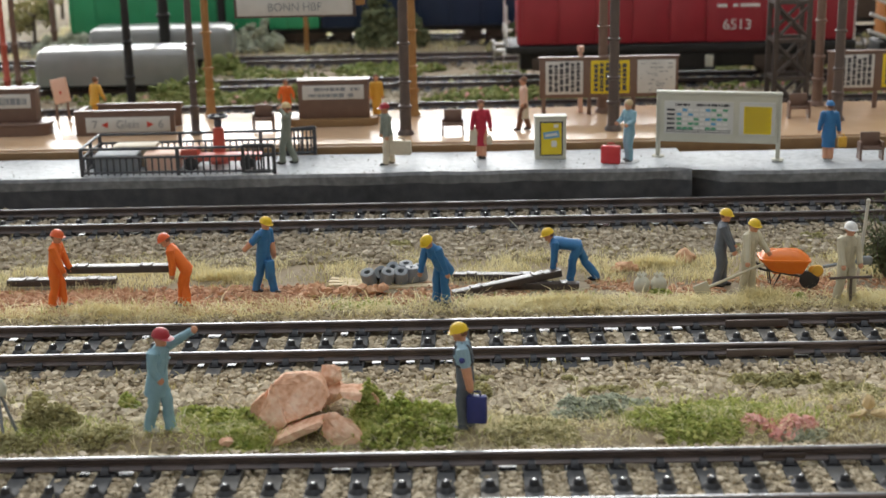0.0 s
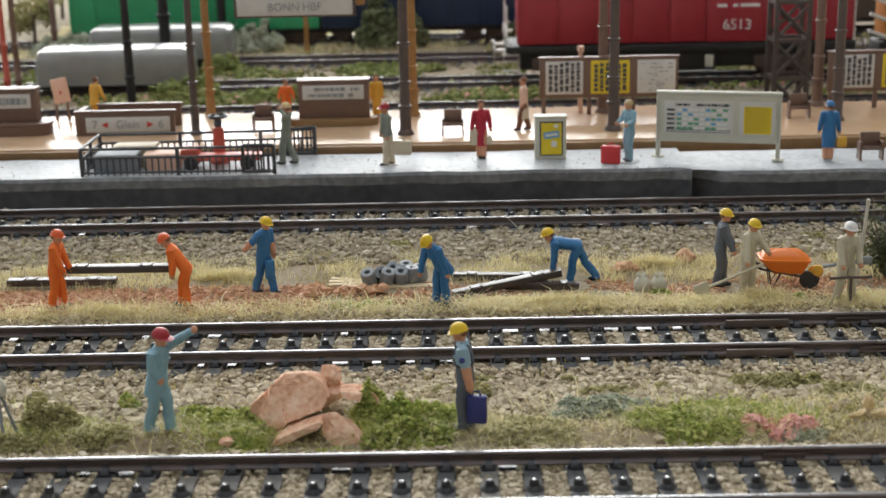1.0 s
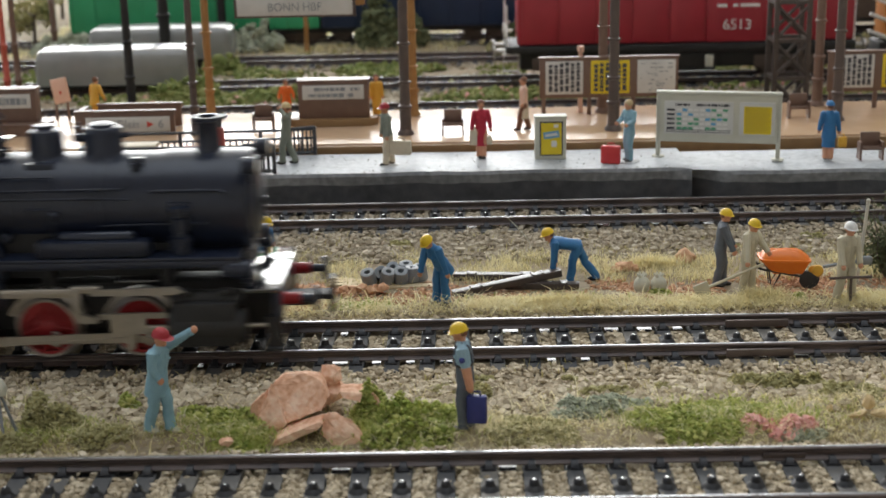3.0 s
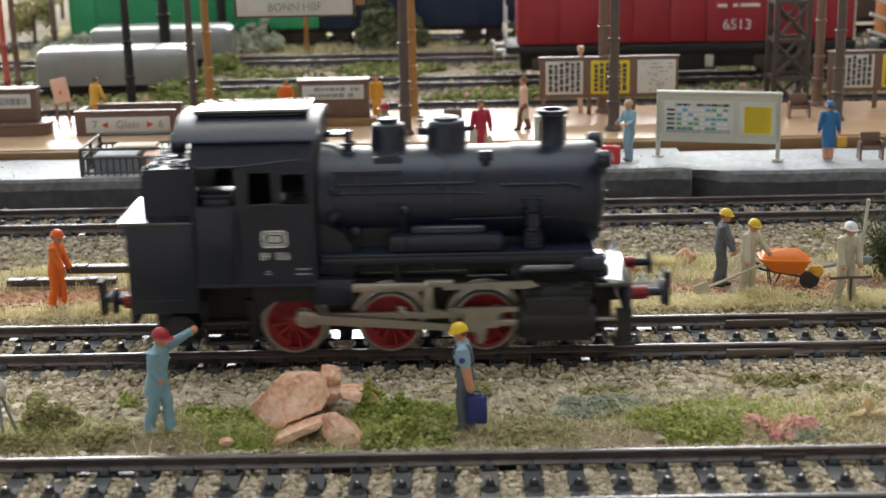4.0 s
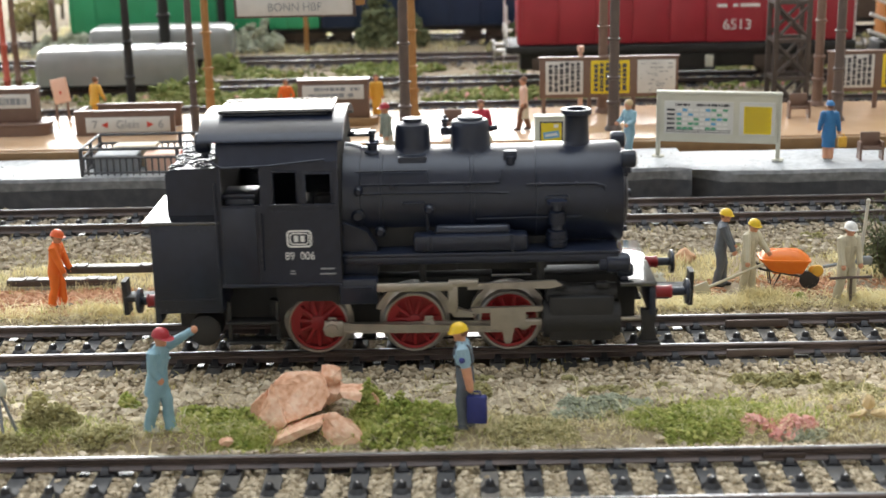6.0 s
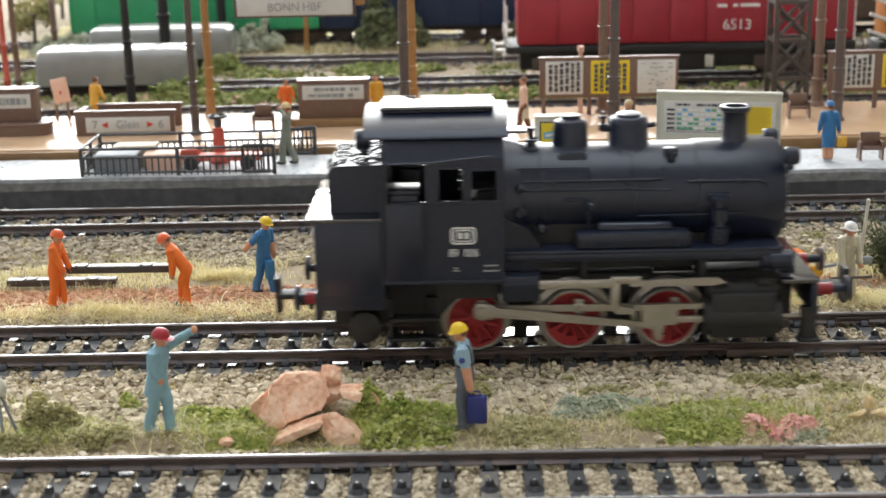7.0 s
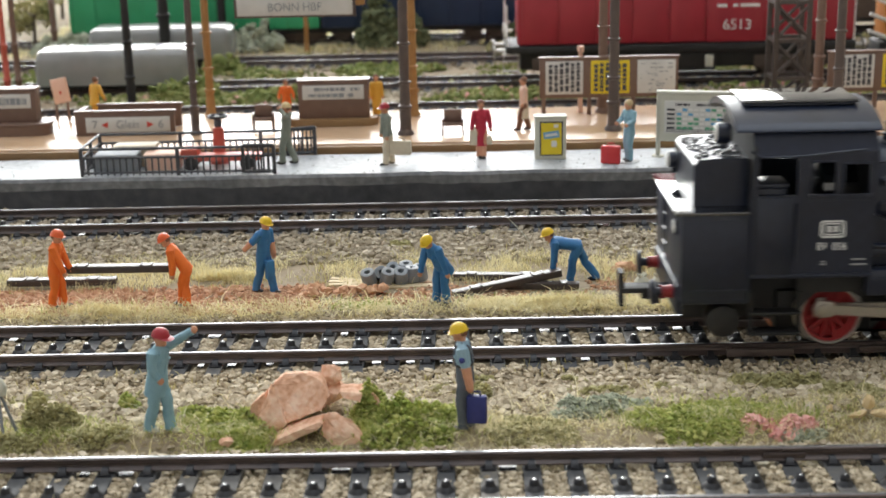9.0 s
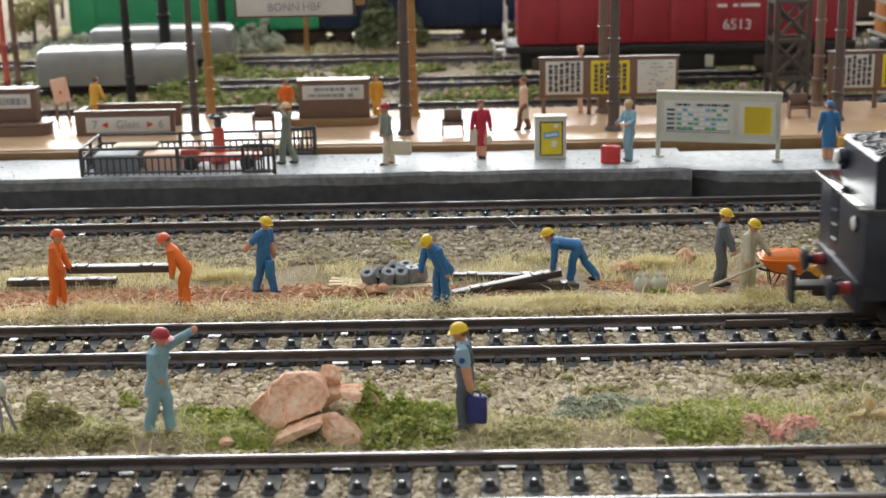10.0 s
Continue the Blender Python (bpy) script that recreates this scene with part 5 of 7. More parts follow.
def luggage():
    bag(2.2, 221.0, on_ground(2.2, 221.0) + 2.2, (3.4, 1.6, 5.0), M_NAVY, "navy blue case carried by the figurine in dungarees", -12)
    bag(-43.6, 301.6, on_ground(-43.6, 301.6) + 3.6, (2.0, 1.8, 4.6), M_BLUEWORK, "blue tool bag carried by the walking figurine", 30)
    bag(-17.2, 396.8, PZ + 3.2, (6.4, 1.9, 4.2), M_CREAM, "large pale travelling case carried by the figurine in the red cap", -8, "suitcase", "suitcase")
    bag(43.8, 394.4, PZ, (5.6, 2.4, 5.2), M_CASE, "bright red suitcase standing on the platform", -14, "suitcase", "suitcase")
    bag(8.9, 403.4, PZ + 4.4, (1.6, 1.2, 2.2), M_CREAM, "small cream handbag of the figurine in crimson")
    bag(4.2, 403.6, PZ + 4.2, (2.2, 1.0, 4.6), M_CREAM, "tall pale shopping bag of the figurine in crimson")
    bag(110.2, 393.0, PZ + 3.8, (2.4, 1.4, 3.0), M_AMBERCOAT, "yellow bag of the figurine in the blue coat")


luggage()


# ---- the work site between the tracks ----


def beam(x, y, z, length, turn, tilt, label):
    bm = B()
    box(bm, (0, 0, 1.0), (length, 2.6, 1.6), 0, 0.18)
    for u in (-0.33, -0.24, 0.24, 0.33):
        box(bm, (u * length, 0, 1.9), (0.5, 2.4, 0.3), 0, 0.08)
    for u in (-0.285, 0.285):
        box(bm, (u * length, 0, 1.85), (length * 0.08, 2.0, 0.16), 0)
    ob = solid("sleeper_beam", bm, M_TIMBER, x, y, z, label, "beam", "loose sleeper beams")
    ob.matrix_basis = pose(x * MM, y * MM, z * MM, 0, tilt, turn)


beam(-77.6, 296.2, 7.2, 25.4, 0.8, 0.4, "dark grey sleeper beam carried by the two orange figurines")
beam(-93.6, 309.6, 0.2, 25.6, -0.6, 0, "dark grey sleeper beam lying on the ground")
beam(10.4, 301.0, 0.6, 25.6, 13, -7, "dark brown sleeper beam lying aslant on other beams")
beam(8.6, 309.5, -0.4, 22.0, -5, 0, "dark brown sleeper beam lying under another")
beam(18.2, 301.4, -0.2, 17.0, -6, 0, "dark brown sleeper beam half sunk in dry grass")


def pipes():
    rnd = random.Random(5)
    for x, y, k, rx, ry, lift in ((-21.3, 307.6, 1.0, 22, -12, 0.5), (-17.4, 307.4, 1.0, 20, 6, 0.5), (-14.1, 307.8, 1.0, 24, -4, 0.6), (-11.6, 308.4, 1.0, 3, 2, 0.5), (-19.4, 311.4, 1.0, 62, 10, 1.2), (-15.9, 311.6, 1.0, 30, -14, 0.9), (-13.0, 312.2, 1.0, 12, 4, 0.6), (-9.6, 309.6, 1.05, 8, -6, 0.6)):
        bm = B()
        lathe(bm, (0, 0, 0), (0, 0, 1), [(0, 1.62 * k), (0.25, 1.7 * k), (3.1, 1.7 * k), (3.4, 1.6 * k), (3.5, 1.3 * k), (3.42, 0.72), (3.1, 0.62), (0.2, 0.6)], 20)
        z = on_ground(x, y) + lift
        ob = solid("pipe_section", bm, M_TUBGREY, x, y, z, "short grey thick-walled pipe section, tilted on a pale board", "pipe", "stacked pipe sections")
        ob.matrix_basis = pose(x * MM, y * MM, z * MM, rx, ry, rnd.uniform(-20, 20))
    for x, y, sx, sy, tu in ((-26.6, 307.4, 8.5, 1.5, 8), (-26.4, 309.0, 9.5, 1.6, -4), (-27.2, 310.4, 7.5, 1.4, -16), (-14.5, 305.8, 20, 2.4, 1), (-24.6, 306.0, 6.5, 1.6, -10)):
        bm = B()
        box(bm, (0, 0, 0.4), (sx, sy, 0.5), 0, 0.12)
        solid("plank", bm, M_CREAMWOOD, x, y, on_ground(x, y) - 0.1, "pale bare wooden plank lying on the ground", "plank", "pale planks", turn=tu)


pipes()


def rock_mesh(bm, c, r, seed, mi=0, planes=16, corners=()):
    """A broken stone: the hull of a few random points, with rough faces and chipped edges."""
    rnd = random.Random(seed)
    tb = bmesh.new()
    for q in corners:
        tb.verts.new(q)
    for i in range(0 if corners else planes + 8):
        v = Vector((rnd.gauss(0, 1), rnd.gauss(0, 1), rnd.gauss(0, 1))).normalized() * rnd.uniform(0.82, 1.0)
        tb.verts.new((v.x * r[0], v.y * r[1], v.z * r[2]))
    bmesh.ops.convex_hull(tb, input=tb.verts)
    bmesh.ops.delete(tb, geom=[v for v in tb.verts if not v.link_faces], context="VERTS")
    bmesh.ops.delete(tb, geom=[g for g in tb.edges if not g.link_faces], context="EDGES")
    size = (r[0] * r[1] * r[2]) ** (1 / 3)
    bmesh.ops.bevel(tb, geom=list(tb.edges), offset=0.018 * size, segments=1, profile=0.5, affect="EDGES", clamp_overlap=True)
    bmesh.ops.triangulate(tb, faces=tb.faces)
    for k in range(2 if size < 2 else 3):
        bmesh.ops.subdivide_edges(tb, edges=tb.edges, cuts=1, use_grid_fill=True)
    o = Vector((seed * 1.3, seed * 0.7, 0))
    ms = {}
    for v in tb.verts:
        q = v.co / size
        n = v.co.normalized()
        # conchoidal chips: shallow steps as well as fine roughness
        chip = 0.03 * math.floor(2.6 * noise.noise(q * 1.5 + o) + 0.5)
        v.co += n * size * (chip + 0.05 * noise.noise(q * 2.2 + o) + 0.028 * noise.noise(q * 6 + o) + 0.014 * noise.noise(q * 15 + o))
        ms[v] = bm.verts.new(v.co + Vector(c))
    for f in tb.faces:
        bm.faces.new([ms[v] for v in f.verts]).material_index = mi
    tb.free()


# the large broken lumps: one leaning face, a ridge, and flat split undersides
FACE = ((-3.2, -2.8, 3.8), (-1.3, -0.6, 5.2), (2.2, -0.4, 5.5), (4.5, -0.8, 3.9), (6.2, -1.6, 1.3), (5.3, -3.0, -0.9), (1.2, -4.4, -1.6), (-0.9, -4.8, -2.2), (-2.4, -4.2, 0.4),
        (5.2, 4.6, 3.0), (-2.0, 4.6, 3.6), (-3.6, 4.0, -3.4), (5.0, 4.0, -2.4))
FLANK = ((-6.1, -4.2, -5.2), (-6.3, -3.4, -3.6), (-5.6, -2.6, 0.0), (-3.2, -2.4, 3.9), (-2.0, -4.6, 0.2), (-0.8, -5.4, -2.2), (-2.9, -5.2, -3.9), (-4.4, -4.8, -5.0),
         (-4.6, 3.0, 1.4), (-5.6, 3.0, -5.0), (-1.0, 3.4, -4.4))
SPUR = ((-8.0, -1.0, -2.2), (-7.2, -1.6, 0.0), (-5.0, -1.8, 2.2), (-4.4, -2.6, -2.4), (-8.6, 2.6, -3.6), (-4.6, 2.6, 1.6), (-5.0, 1.8, -4.4))
SLAB = ((-4.4, -2.6, -1.9), (-3.2, -2.9, -0.6), (0.8, -2.6, 1.0), (3.8, -1.8, 1.9), (4.4, -1.6, 1.3), (3.6, -2.2, 0.7), (-2.6, -2.8, -2.0), (4.2, 3.0, 1.4), (-3.6, 3.2, -0.8), (-3.8, 3.0, -2.2), (3.6, 3.0, 0.2))
WEDGE = ((-4.2, -1.6, -0.6), (-3.2, -0.6, 2.6), (-1.6, -0.4, 3.0), (1.2, -0.8, 1.5), (3.0, -1.4, -0.8), (4.8, -2.2, -2.7), (2.6, -2.8, -3.4), (-2.2, -2.8, -2.2), (-1.6, -2.4, 0.8), (3.2, 2.6, -2.4), (-3.0, 2.6, 1.2), (-2.6, 2.4, -2.8))
CHIP = ((-2.0, -1.2, 0.9), (2.1, -1.4, 0.5), (1.6, -1.8, -0.9), (-1.2, -1.8, -0.1), (2.2, 1.8, 1.1), (-1.9, 1.8, 1.3), (1.4, 1.4, -1.2), (-1.6, 1.2, -0.6))
SHARD = ((-1.4, -0.6, 1.9), (-0.4, -0.9, 1.7), (1.7, -1.0, -1.6), (1.3, -1.4, -2.4), (-1.3, -0.9, 0.6), (1.8, 1.4, -1.6), (-1.2, 1.4, 1.6), (0.4, 1.4, -2.2))


def rocks():
    lab = "broken pink sandstone boulder with sharp faces, bedded in green turf"
    for x, y, z, r, seed, hulls in ((-29.9, 227.4, 4.0, (6.5, 5.0, 5.0), 11, (FACE, FLANK, SPUR)), (-28.6, 221.0, 1.3, (4.4, 3.0, 2.0), 23, (SLAB,)), (-20.6, 221.4, 1.3, (4.6, 2.8, 3.0), 31, (WEDGE,)),
                                    (-23.6, 231.6, 7.0, (2.4, 2.3, 2.5), 47, ((),)), (-23.8, 231.4, 4.0, (3.4, 3.0, 2.6), 48, ((),)), (-19.8, 227.6, 4.9, (2.1, 1.8, 1.2), 53, (CHIP,)), (-15.2, 227.0, 3.6, (1.8, 1.4, 2.2), 59, (SHARD,)),
                                    (-40.6, 217.4, 0.6, (1.5, 1.0, 0.9), 61, ((),))):
        bm = B()
        for h in hulls:
            rock_mesh(bm, (0, 0, 0), r, seed, corners=h)
        solid("boulder", bm, M_ROCK, x, y, z, lab, "boulder", "pink sandstone boulders", flat=True)
    rnd = random.Random(8)
    for i in range(46):
        x, y = (rnd.gauss(-29.0, 3.4), rnd.gauss(298.8, 1.5)) if i < 22 else (rnd.gauss(-20.5, 1.6), rnd.gauss(301.0, 1.2)) if i < 29 else (rnd.uniform(-60, -4), rnd.uniform(293, 301))
        r = rnd.uniform(0.9, 1.9) if i < 29 else rnd.uniform(0.5, 1.0)
        bm = B()
        rock_mesh_small(bm, r, i)
        solid("stone", bm, M_RUST, x, y, on_ground(x, y) + r * 0.8, "small rusty brown broken stone on the ground", "stone", "rusty stones", turn=rnd.uniform(0, 360), flat=True)
    for x, y, s in ((38.6, 314.6, 2.6), (36.6, 313.6, 1.6), (54, 321, 3.0), (40.6, 314.2, 1.7)):
        bm = B()
        rock_mesh(bm, (0, 0, s * 0.5), (s, s * 0.8, s * 0.75), int(x * 7), planes=12)
        solid("stone", bm, M_RUST, x, y, on_ground(x, y), "rusty brown lump of stone in dry grass", "stone", "rusty stones")


def rock_mesh_small(bm, r, seed):
    rnd = random.Random(seed + 100)
    for i in range(13):
        v = Vector((rnd.gauss(0, 1), rnd.gauss(0, 1), rnd.gauss(0, 1))).normalized() * rnd.uniform(0.75, 1.1)
        bm.verts.new((v.x * r, v.y * r * 0.8, v.z * r * 0.72))
    bmesh.ops.convex_hull(bm, input=bm.verts)
    bmesh.ops.delete(bm, geom=[v for v in bm.verts if not v.link_faces], context="VERTS")


rocks()


def wheelbarrow():
    x, y = 72.4, 300.2
    z = on_ground(x, y)
    t = thing("wheelbarrow", x, y, z, "bright orange wheelbarrow with a black frame, heaped load", "wheelbarrow", turn=-4)
    bm = B()
    loops = []
    # a trough with straight sloping sides, a rolled rim and rounded corners
    for w, d, zz, cx, e in ((6.4, 3.2, 3.9, 1.0, 0.3), (6.8, 3.6, 3.8, 1.0, 0.3), (11.0, 6.4, 6.9, 0.2, 0.28), (11.5, 6.9, 7.0, 0.2, 0.28), (11.5, 6.9, 7.35, 0.2, 0.28), (10.9, 6.3, 7.4, 0.2, 0.28)):
        pts = []
        for k in range(20):
            u = 2 * math.pi * (k + 0.5) / 20
            cs, sn = math.cos(u), math.sin(u)
            pts.append((cx + w / 2 * math.copysign(abs(cs) ** e, cs), d / 2 * math.copysign(abs(sn) ** e, sn), zz - 0.06 * cs * (zz - 4)))
        loops.append(pts)
    rings(bm, loops)
    part("tub", bm, M_BARROW, t)
    bm = B()
    heap = []
    for w, d, zz, cx, e in ((10.9, 6.3, 7.0, 0.2, 0.3), (10.6, 6.0, 7.45, 0.2, 0.35), (8.4, 4.2, 8.7, -0.2, 0.45), (6.2, 2.2, 9.1, -0.4, 0.6), (3.0, 0.8, 9.2, -0.6, 0.8)):
        pts = []
        for k in range(20):
            u = 2 * math.pi * (k + 0.5) / 20
            cs, sn = math.cos(u), math.sin(u)
            pts.append((cx + w / 2 * math.copysign(abs(cs) ** e, cs), d / 2 * math.copysign(abs(sn) ** e, sn), zz + 0.12 * math.sin(k * 2.7 + zz)))
        heap.append(pts)
    rings(bm, heap)
    part("load", bm, M_BARROW, t)
    for s in (-1, 1):
        bm = B()
        tube(bm, [(-7.0, s * 2.0, 6.2), (-5.0, s * 1.9, 5.0), (0, s * 1.7, 4.0), (6.4, s * 0.9, 2.6)], 0.28, 8)
        part("shaft", bm, M_RUBBER, t)
        bm = B()
        tube(bm, [(-3.2, s * 1.8, 4.6), (-2.6, s * 2.0, 0.1), (-0.6, s * 1.7, 4.1)], 0.24, 8)
        part("leg", bm, M_RUBBER, t)
    bm = B()
    lathe(bm, (6.2, -0.5, 2.1), (0, 1, 0), [(0, 1.3), (0.1, 1.9), (0.4, 2.1), (0.7, 2.1), (1.0, 1.9), (1.1, 1.3), (1.0, 0.3), (0.1, 0.3), (0, 1.3)], 20)
    part("wheel", bm, M_RUBBER, t)


wheelbarrow()


def tools():
    t = thing("shovel", 60.2, 294.2, on_ground(60, 294), "pale wooden shovel in the beige figurine's grip", "shovel")
    bm = B()
    tube(bm, [(-5.5, -0.8, 2.6), (6.4, -0.6, 7.6)], 0.36, 8)
    part("shaft", bm, M_BEIGEWORK, t)
    bm = B()
    box(bm, (-7.0, -0.8, 1.9), (3.4, 0.6, 3.2), 0, 0.25, Euler((0, radians(-22), 0)).to_matrix())
    part("blade", bm, M_BEIGEWORK, t)
    t = thing("pick", 83.8, 286.8, on_ground(83, 287), "dark iron T-shaped track tool held upright", "tool")
    bm = B()
    tube(bm, [(0.4, 0, 0), (0.3, 0, 6.2)], 0.32, 8)
    part("shaft", bm, M_BROWNDK, t)
    bm = B()
    tube(bm, [(-4.4, 0.1, 6.1), (4.8, 0, 6.3)], 0.32, 8)
    part("crossbar", bm, M_BROWNDK, t)
    t = thing("drill", 78.8, 299.0, on_ground(79, 297), "small yellow motor with a black tank beside the barrow", "machine")
    bm = B()
    ball(bm, (0.8, 0, 4.0), (1.8, 1.4, 1.4), 0, 12)
    lathe(bm, (0.8, -1.4, 4.6), (0, -1, 0), [(0, 1.3), (0.5, 1.2), (0.6, 0.4)], 14)
    part("motor", bm, M_AMBERCOAT, t, "ochre yellow motor")
    bm = B()
    lathe(bm, (-1.0, -1.0, 2.1), (0.3, 1, 0), [(0, 1.0), (0.2, 2.0), (1.6, 2.0), (1.8, 1.0)], 18)
    part("tank", bm, M_RUBBER, t, "black round tank")
    bm = B()
    tube(bm, [(2.4, 0, 5.0), (10.0, 0.4, 6.0)], 0.4, 8)
    box(bm, (11.6, 0.4, 6.2), (3.6, 1.4, 2.0), 0, 0.5)
    part("exhaust", bm, M_TUBGREY, t, "grey exhaust")
    bm = B()
    tube(bm, [(0, 0, 0), (1.4, 0, 19.0)], 0.4, 8)
    ball(bm, (1.4, 0, 19.1), (0.55, 0.55, 0.5), 0, 8)
    solid("stake", bm, M_STAKE, 90.2, 303, on_ground(90, 303), "tall whitish stake in the shrub", "stake")
    # surveying tripod at the edge of the scene
    t = thing("tripod", -80.2, 222.0, on_ground(-80, 222), "grey tripod with a pale covered head", "tripod")
    for dx, dy in ((2.6, 0.6), (-1.8, -1.6), (0.8, -2.2)):
        bm = B()
        tube(bm, [(dx, dy, 0), (dx * 0.12, dy * 0.12, 8.6)], [0.32, 0.28], 8)
        part("leg", bm, M_TUBGREY, t)
    bm = B()
    lathe(bm, (0, 0, 8.0), (0, 0, 1), [(0, 0.7), (0.3, 1.4), (1.6, 1.6), (3.0, 1.0), (3.4, 0.3)], 14)
    part("head", bm, M_BALE, t)
    for s in (-1, 1):
        bm = B()
        ball(bm, (0, 0, 1.9), (1.9, 1.6, 2.2), 0, 12)
        for k in range(5):
            tube(bm, [(math.cos(k) * 0.5, math.sin(k) * 0.5, 3.9), (math.cos(k) * 1.1, math.sin(k) * 1.1, 4.6)], [0.45, 0.2], 6)
        solid("sack", bm, M_BALE, 42.4 + s * 1.9, 298.4, on_ground(42, 298) - 0.2, "tied grey-green sack standing on gravel", "sack", "pair of sacks")


tools()


# ---- platform furniture ----


def bars(bm, x0, x1, z0, z1, rows, mi, y, seed, fill=0.75, upright=False):
    """Plain bars in place of writing that cannot be read."""
    rnd = random.Random(seed)
    for r in range(rows):
        h = (z1 - z0) / rows
        z = z1 - (r + 0.5) * h
        x = x0
        while x < x1 - 0.3:
            w = min(x1 - x, rnd.uniform(0.4, 2.2))
            if rnd.random() < fill:
                box(bm, (x + w / 2, y, z), (max(0.2, w - 0.25), 0.06, h * rnd.uniform(0.45, 0.7)), mi)
            x += w


def railing():
    t = thing("railing", 0, 0, PZ, "dark grey platform railing with a gate round a trolley", "railing")
    H = 8.0

    def run(a, b, n, first=1):
        a, b = Vector((*a, 0)), Vector((*b, 0))
        for z in (1.0, 5.4, H):
            bm = B()
            tube(bm, [a + Vector((0, 0, z)), b + Vector((0, 0, z))], 0.36 if z != H else 0.42, 8)
            part("rail", bm, M_FENCE, t)
        for i in range(first, n + 1):
            p = a.lerp(b, i / n)
            bm = B()
            big = i in (0, n) or i == n // 2
            box(bm, (p.x, p.y, (H if big else 5.4) / 2), (0.95, 0.95, H) if big else (0.42, 0.42, 5.0), 0)
            part("post" if big else "baluster", bm, M_FENCE, t)
    run((-108.8, 389.6), (-53.2, 389.2), 30, 0)
    run((-108.8, 389.6), (-108.6, 411.0), 8)
    run((-108.6, 411.0), (-60.0, 412.0), 26)
    run((-60.0, 412.0), (-44.0, 413.6), 8)
    for a, b in (((-62.0, 388.6), (-53.2, 388.4)), ((-51.0, 411.2), (-43.8, 414.0))):
        gate = new("gate")
        gate.empty_display_size, gate.parent = 0.003, t
        for z in (0.9, 8.6):
            bm = B()
            tube(bm, [(*a, z), (*b, z)], 0.45, 8)
            part("gate_rail", bm, M_FENCE, gate)
        for i in range(7):
            u = i / 6
            x, y = a[0] + (b[0] - a[0]) * u, a[1] + (b[1] - a[1]) * u
            bm = B()
            box(bm, (x, y, 4.7), (0.9 if i in (0, 6) else 0.45, 0.6, 7.8))
            part("gate_bar", bm, M_FENCE, gate)
    # things kept inside
    t = thing("luggage_trolley", -72, 399.0, PZ, "red platform trolley with black wheels", "trolley")
    bm = B()
    box(bm, (3, 0, 3.2), (22, 7, 1.4), 0, 0.3)
    box(bm, (-7, 0, 4.6), (5, 6, 3.0), 0, 0.5)
    part("deck", bm, M_RED, t)
    for x in (-6.5, 10):
        for s in (-1, 1):
            bm = B()
            lathe(bm, (x, s * 3.4, 2.0), (0, s, 0), [(0, 2.0), (1.0, 2.0), (1.2, 1.2), (1.2, 0.2)], 18)
            part("wheel", bm, M_RUBBER, t)
    bm = B()
    tube(bm, [(-8, 0, 4), (-16, -0.6, 3.0)], 0.45, 8)
    tube(bm, [(-8, 1.6, 4), (-16, 1.2, 3.6)], 0.3, 8)
    part("drawbar", bm, M_FENCE, t)
    t = thing("hydrant_stand", -71.6, 405.5, PZ, "red pillar with a black hand wheel on top", "hydrant")
    bm = B()
    lathe(bm, (0, 0, 0), (0, 0, 1), [(0, 3.0), (1.5, 2.8), (2.0, 1.9), (10.5, 1.6), (10.8, 0.9), (13.2, 0.8)], 18)
    part("pillar", bm, M_RED, t)
    bm = B()
    for k in range(24):
        a, b = 2 * math.pi * k / 24, 2 * math.pi * (k + 1) / 24
        tube(bm, [(2.7 * math.cos(a), 2.7 * math.sin(a), 14), (2.7 * math.cos(b), 2.7 * math.sin(b), 14)], 0.42, 6)
    for k in range(4):
        a = k * math.pi / 2 + 0.4
        tube(bm, [(0, 0, 13.8), (2.6 * math.cos(a), 2.6 * math.sin(a), 14)], 0.3, 6)
    lathe(bm, (0, 0, 11), (0, 0, 1), [(0, 1.1), (2.6, 1.1), (3.1, 0.8)], 12)
    part("hand_wheel", bm, M_FENCE, t, "black hand wheel")
    for x, y, s, m, lab in ((-100, 397, (12, 8, 5.5), M_GREYINK, "grey crate inside the railing"), (-96, 404, (12, 6, 6.5), M_CREAM, "cream crate inside the railing"), (-87, 399, (10, 7, 5.0), M_SALMON, "tan crate inside the railing"), (-104, 403, (5, 5, 5.0), M_WHITE, "white crate inside the railing")):
        bm = B()
        box(bm, (0, 0, s[2] / 2), s, 0, 0.35)
        box(bm, (0, 0, s[2] - 0.5), (s[0] + 0.5, s[1] + 0.5, 0.7), 0, 0.1)
        for k in (-1, 1):
            box(bm, (k * s[0] * 0.3, 0, s[2] / 2), (0.8, s[1] + 0.4, s[2] * 0.9), 0, 0.1)
        solid("crate", bm, m, x, y, PZ, lab, "crate", "crates inside the railing")


railing()


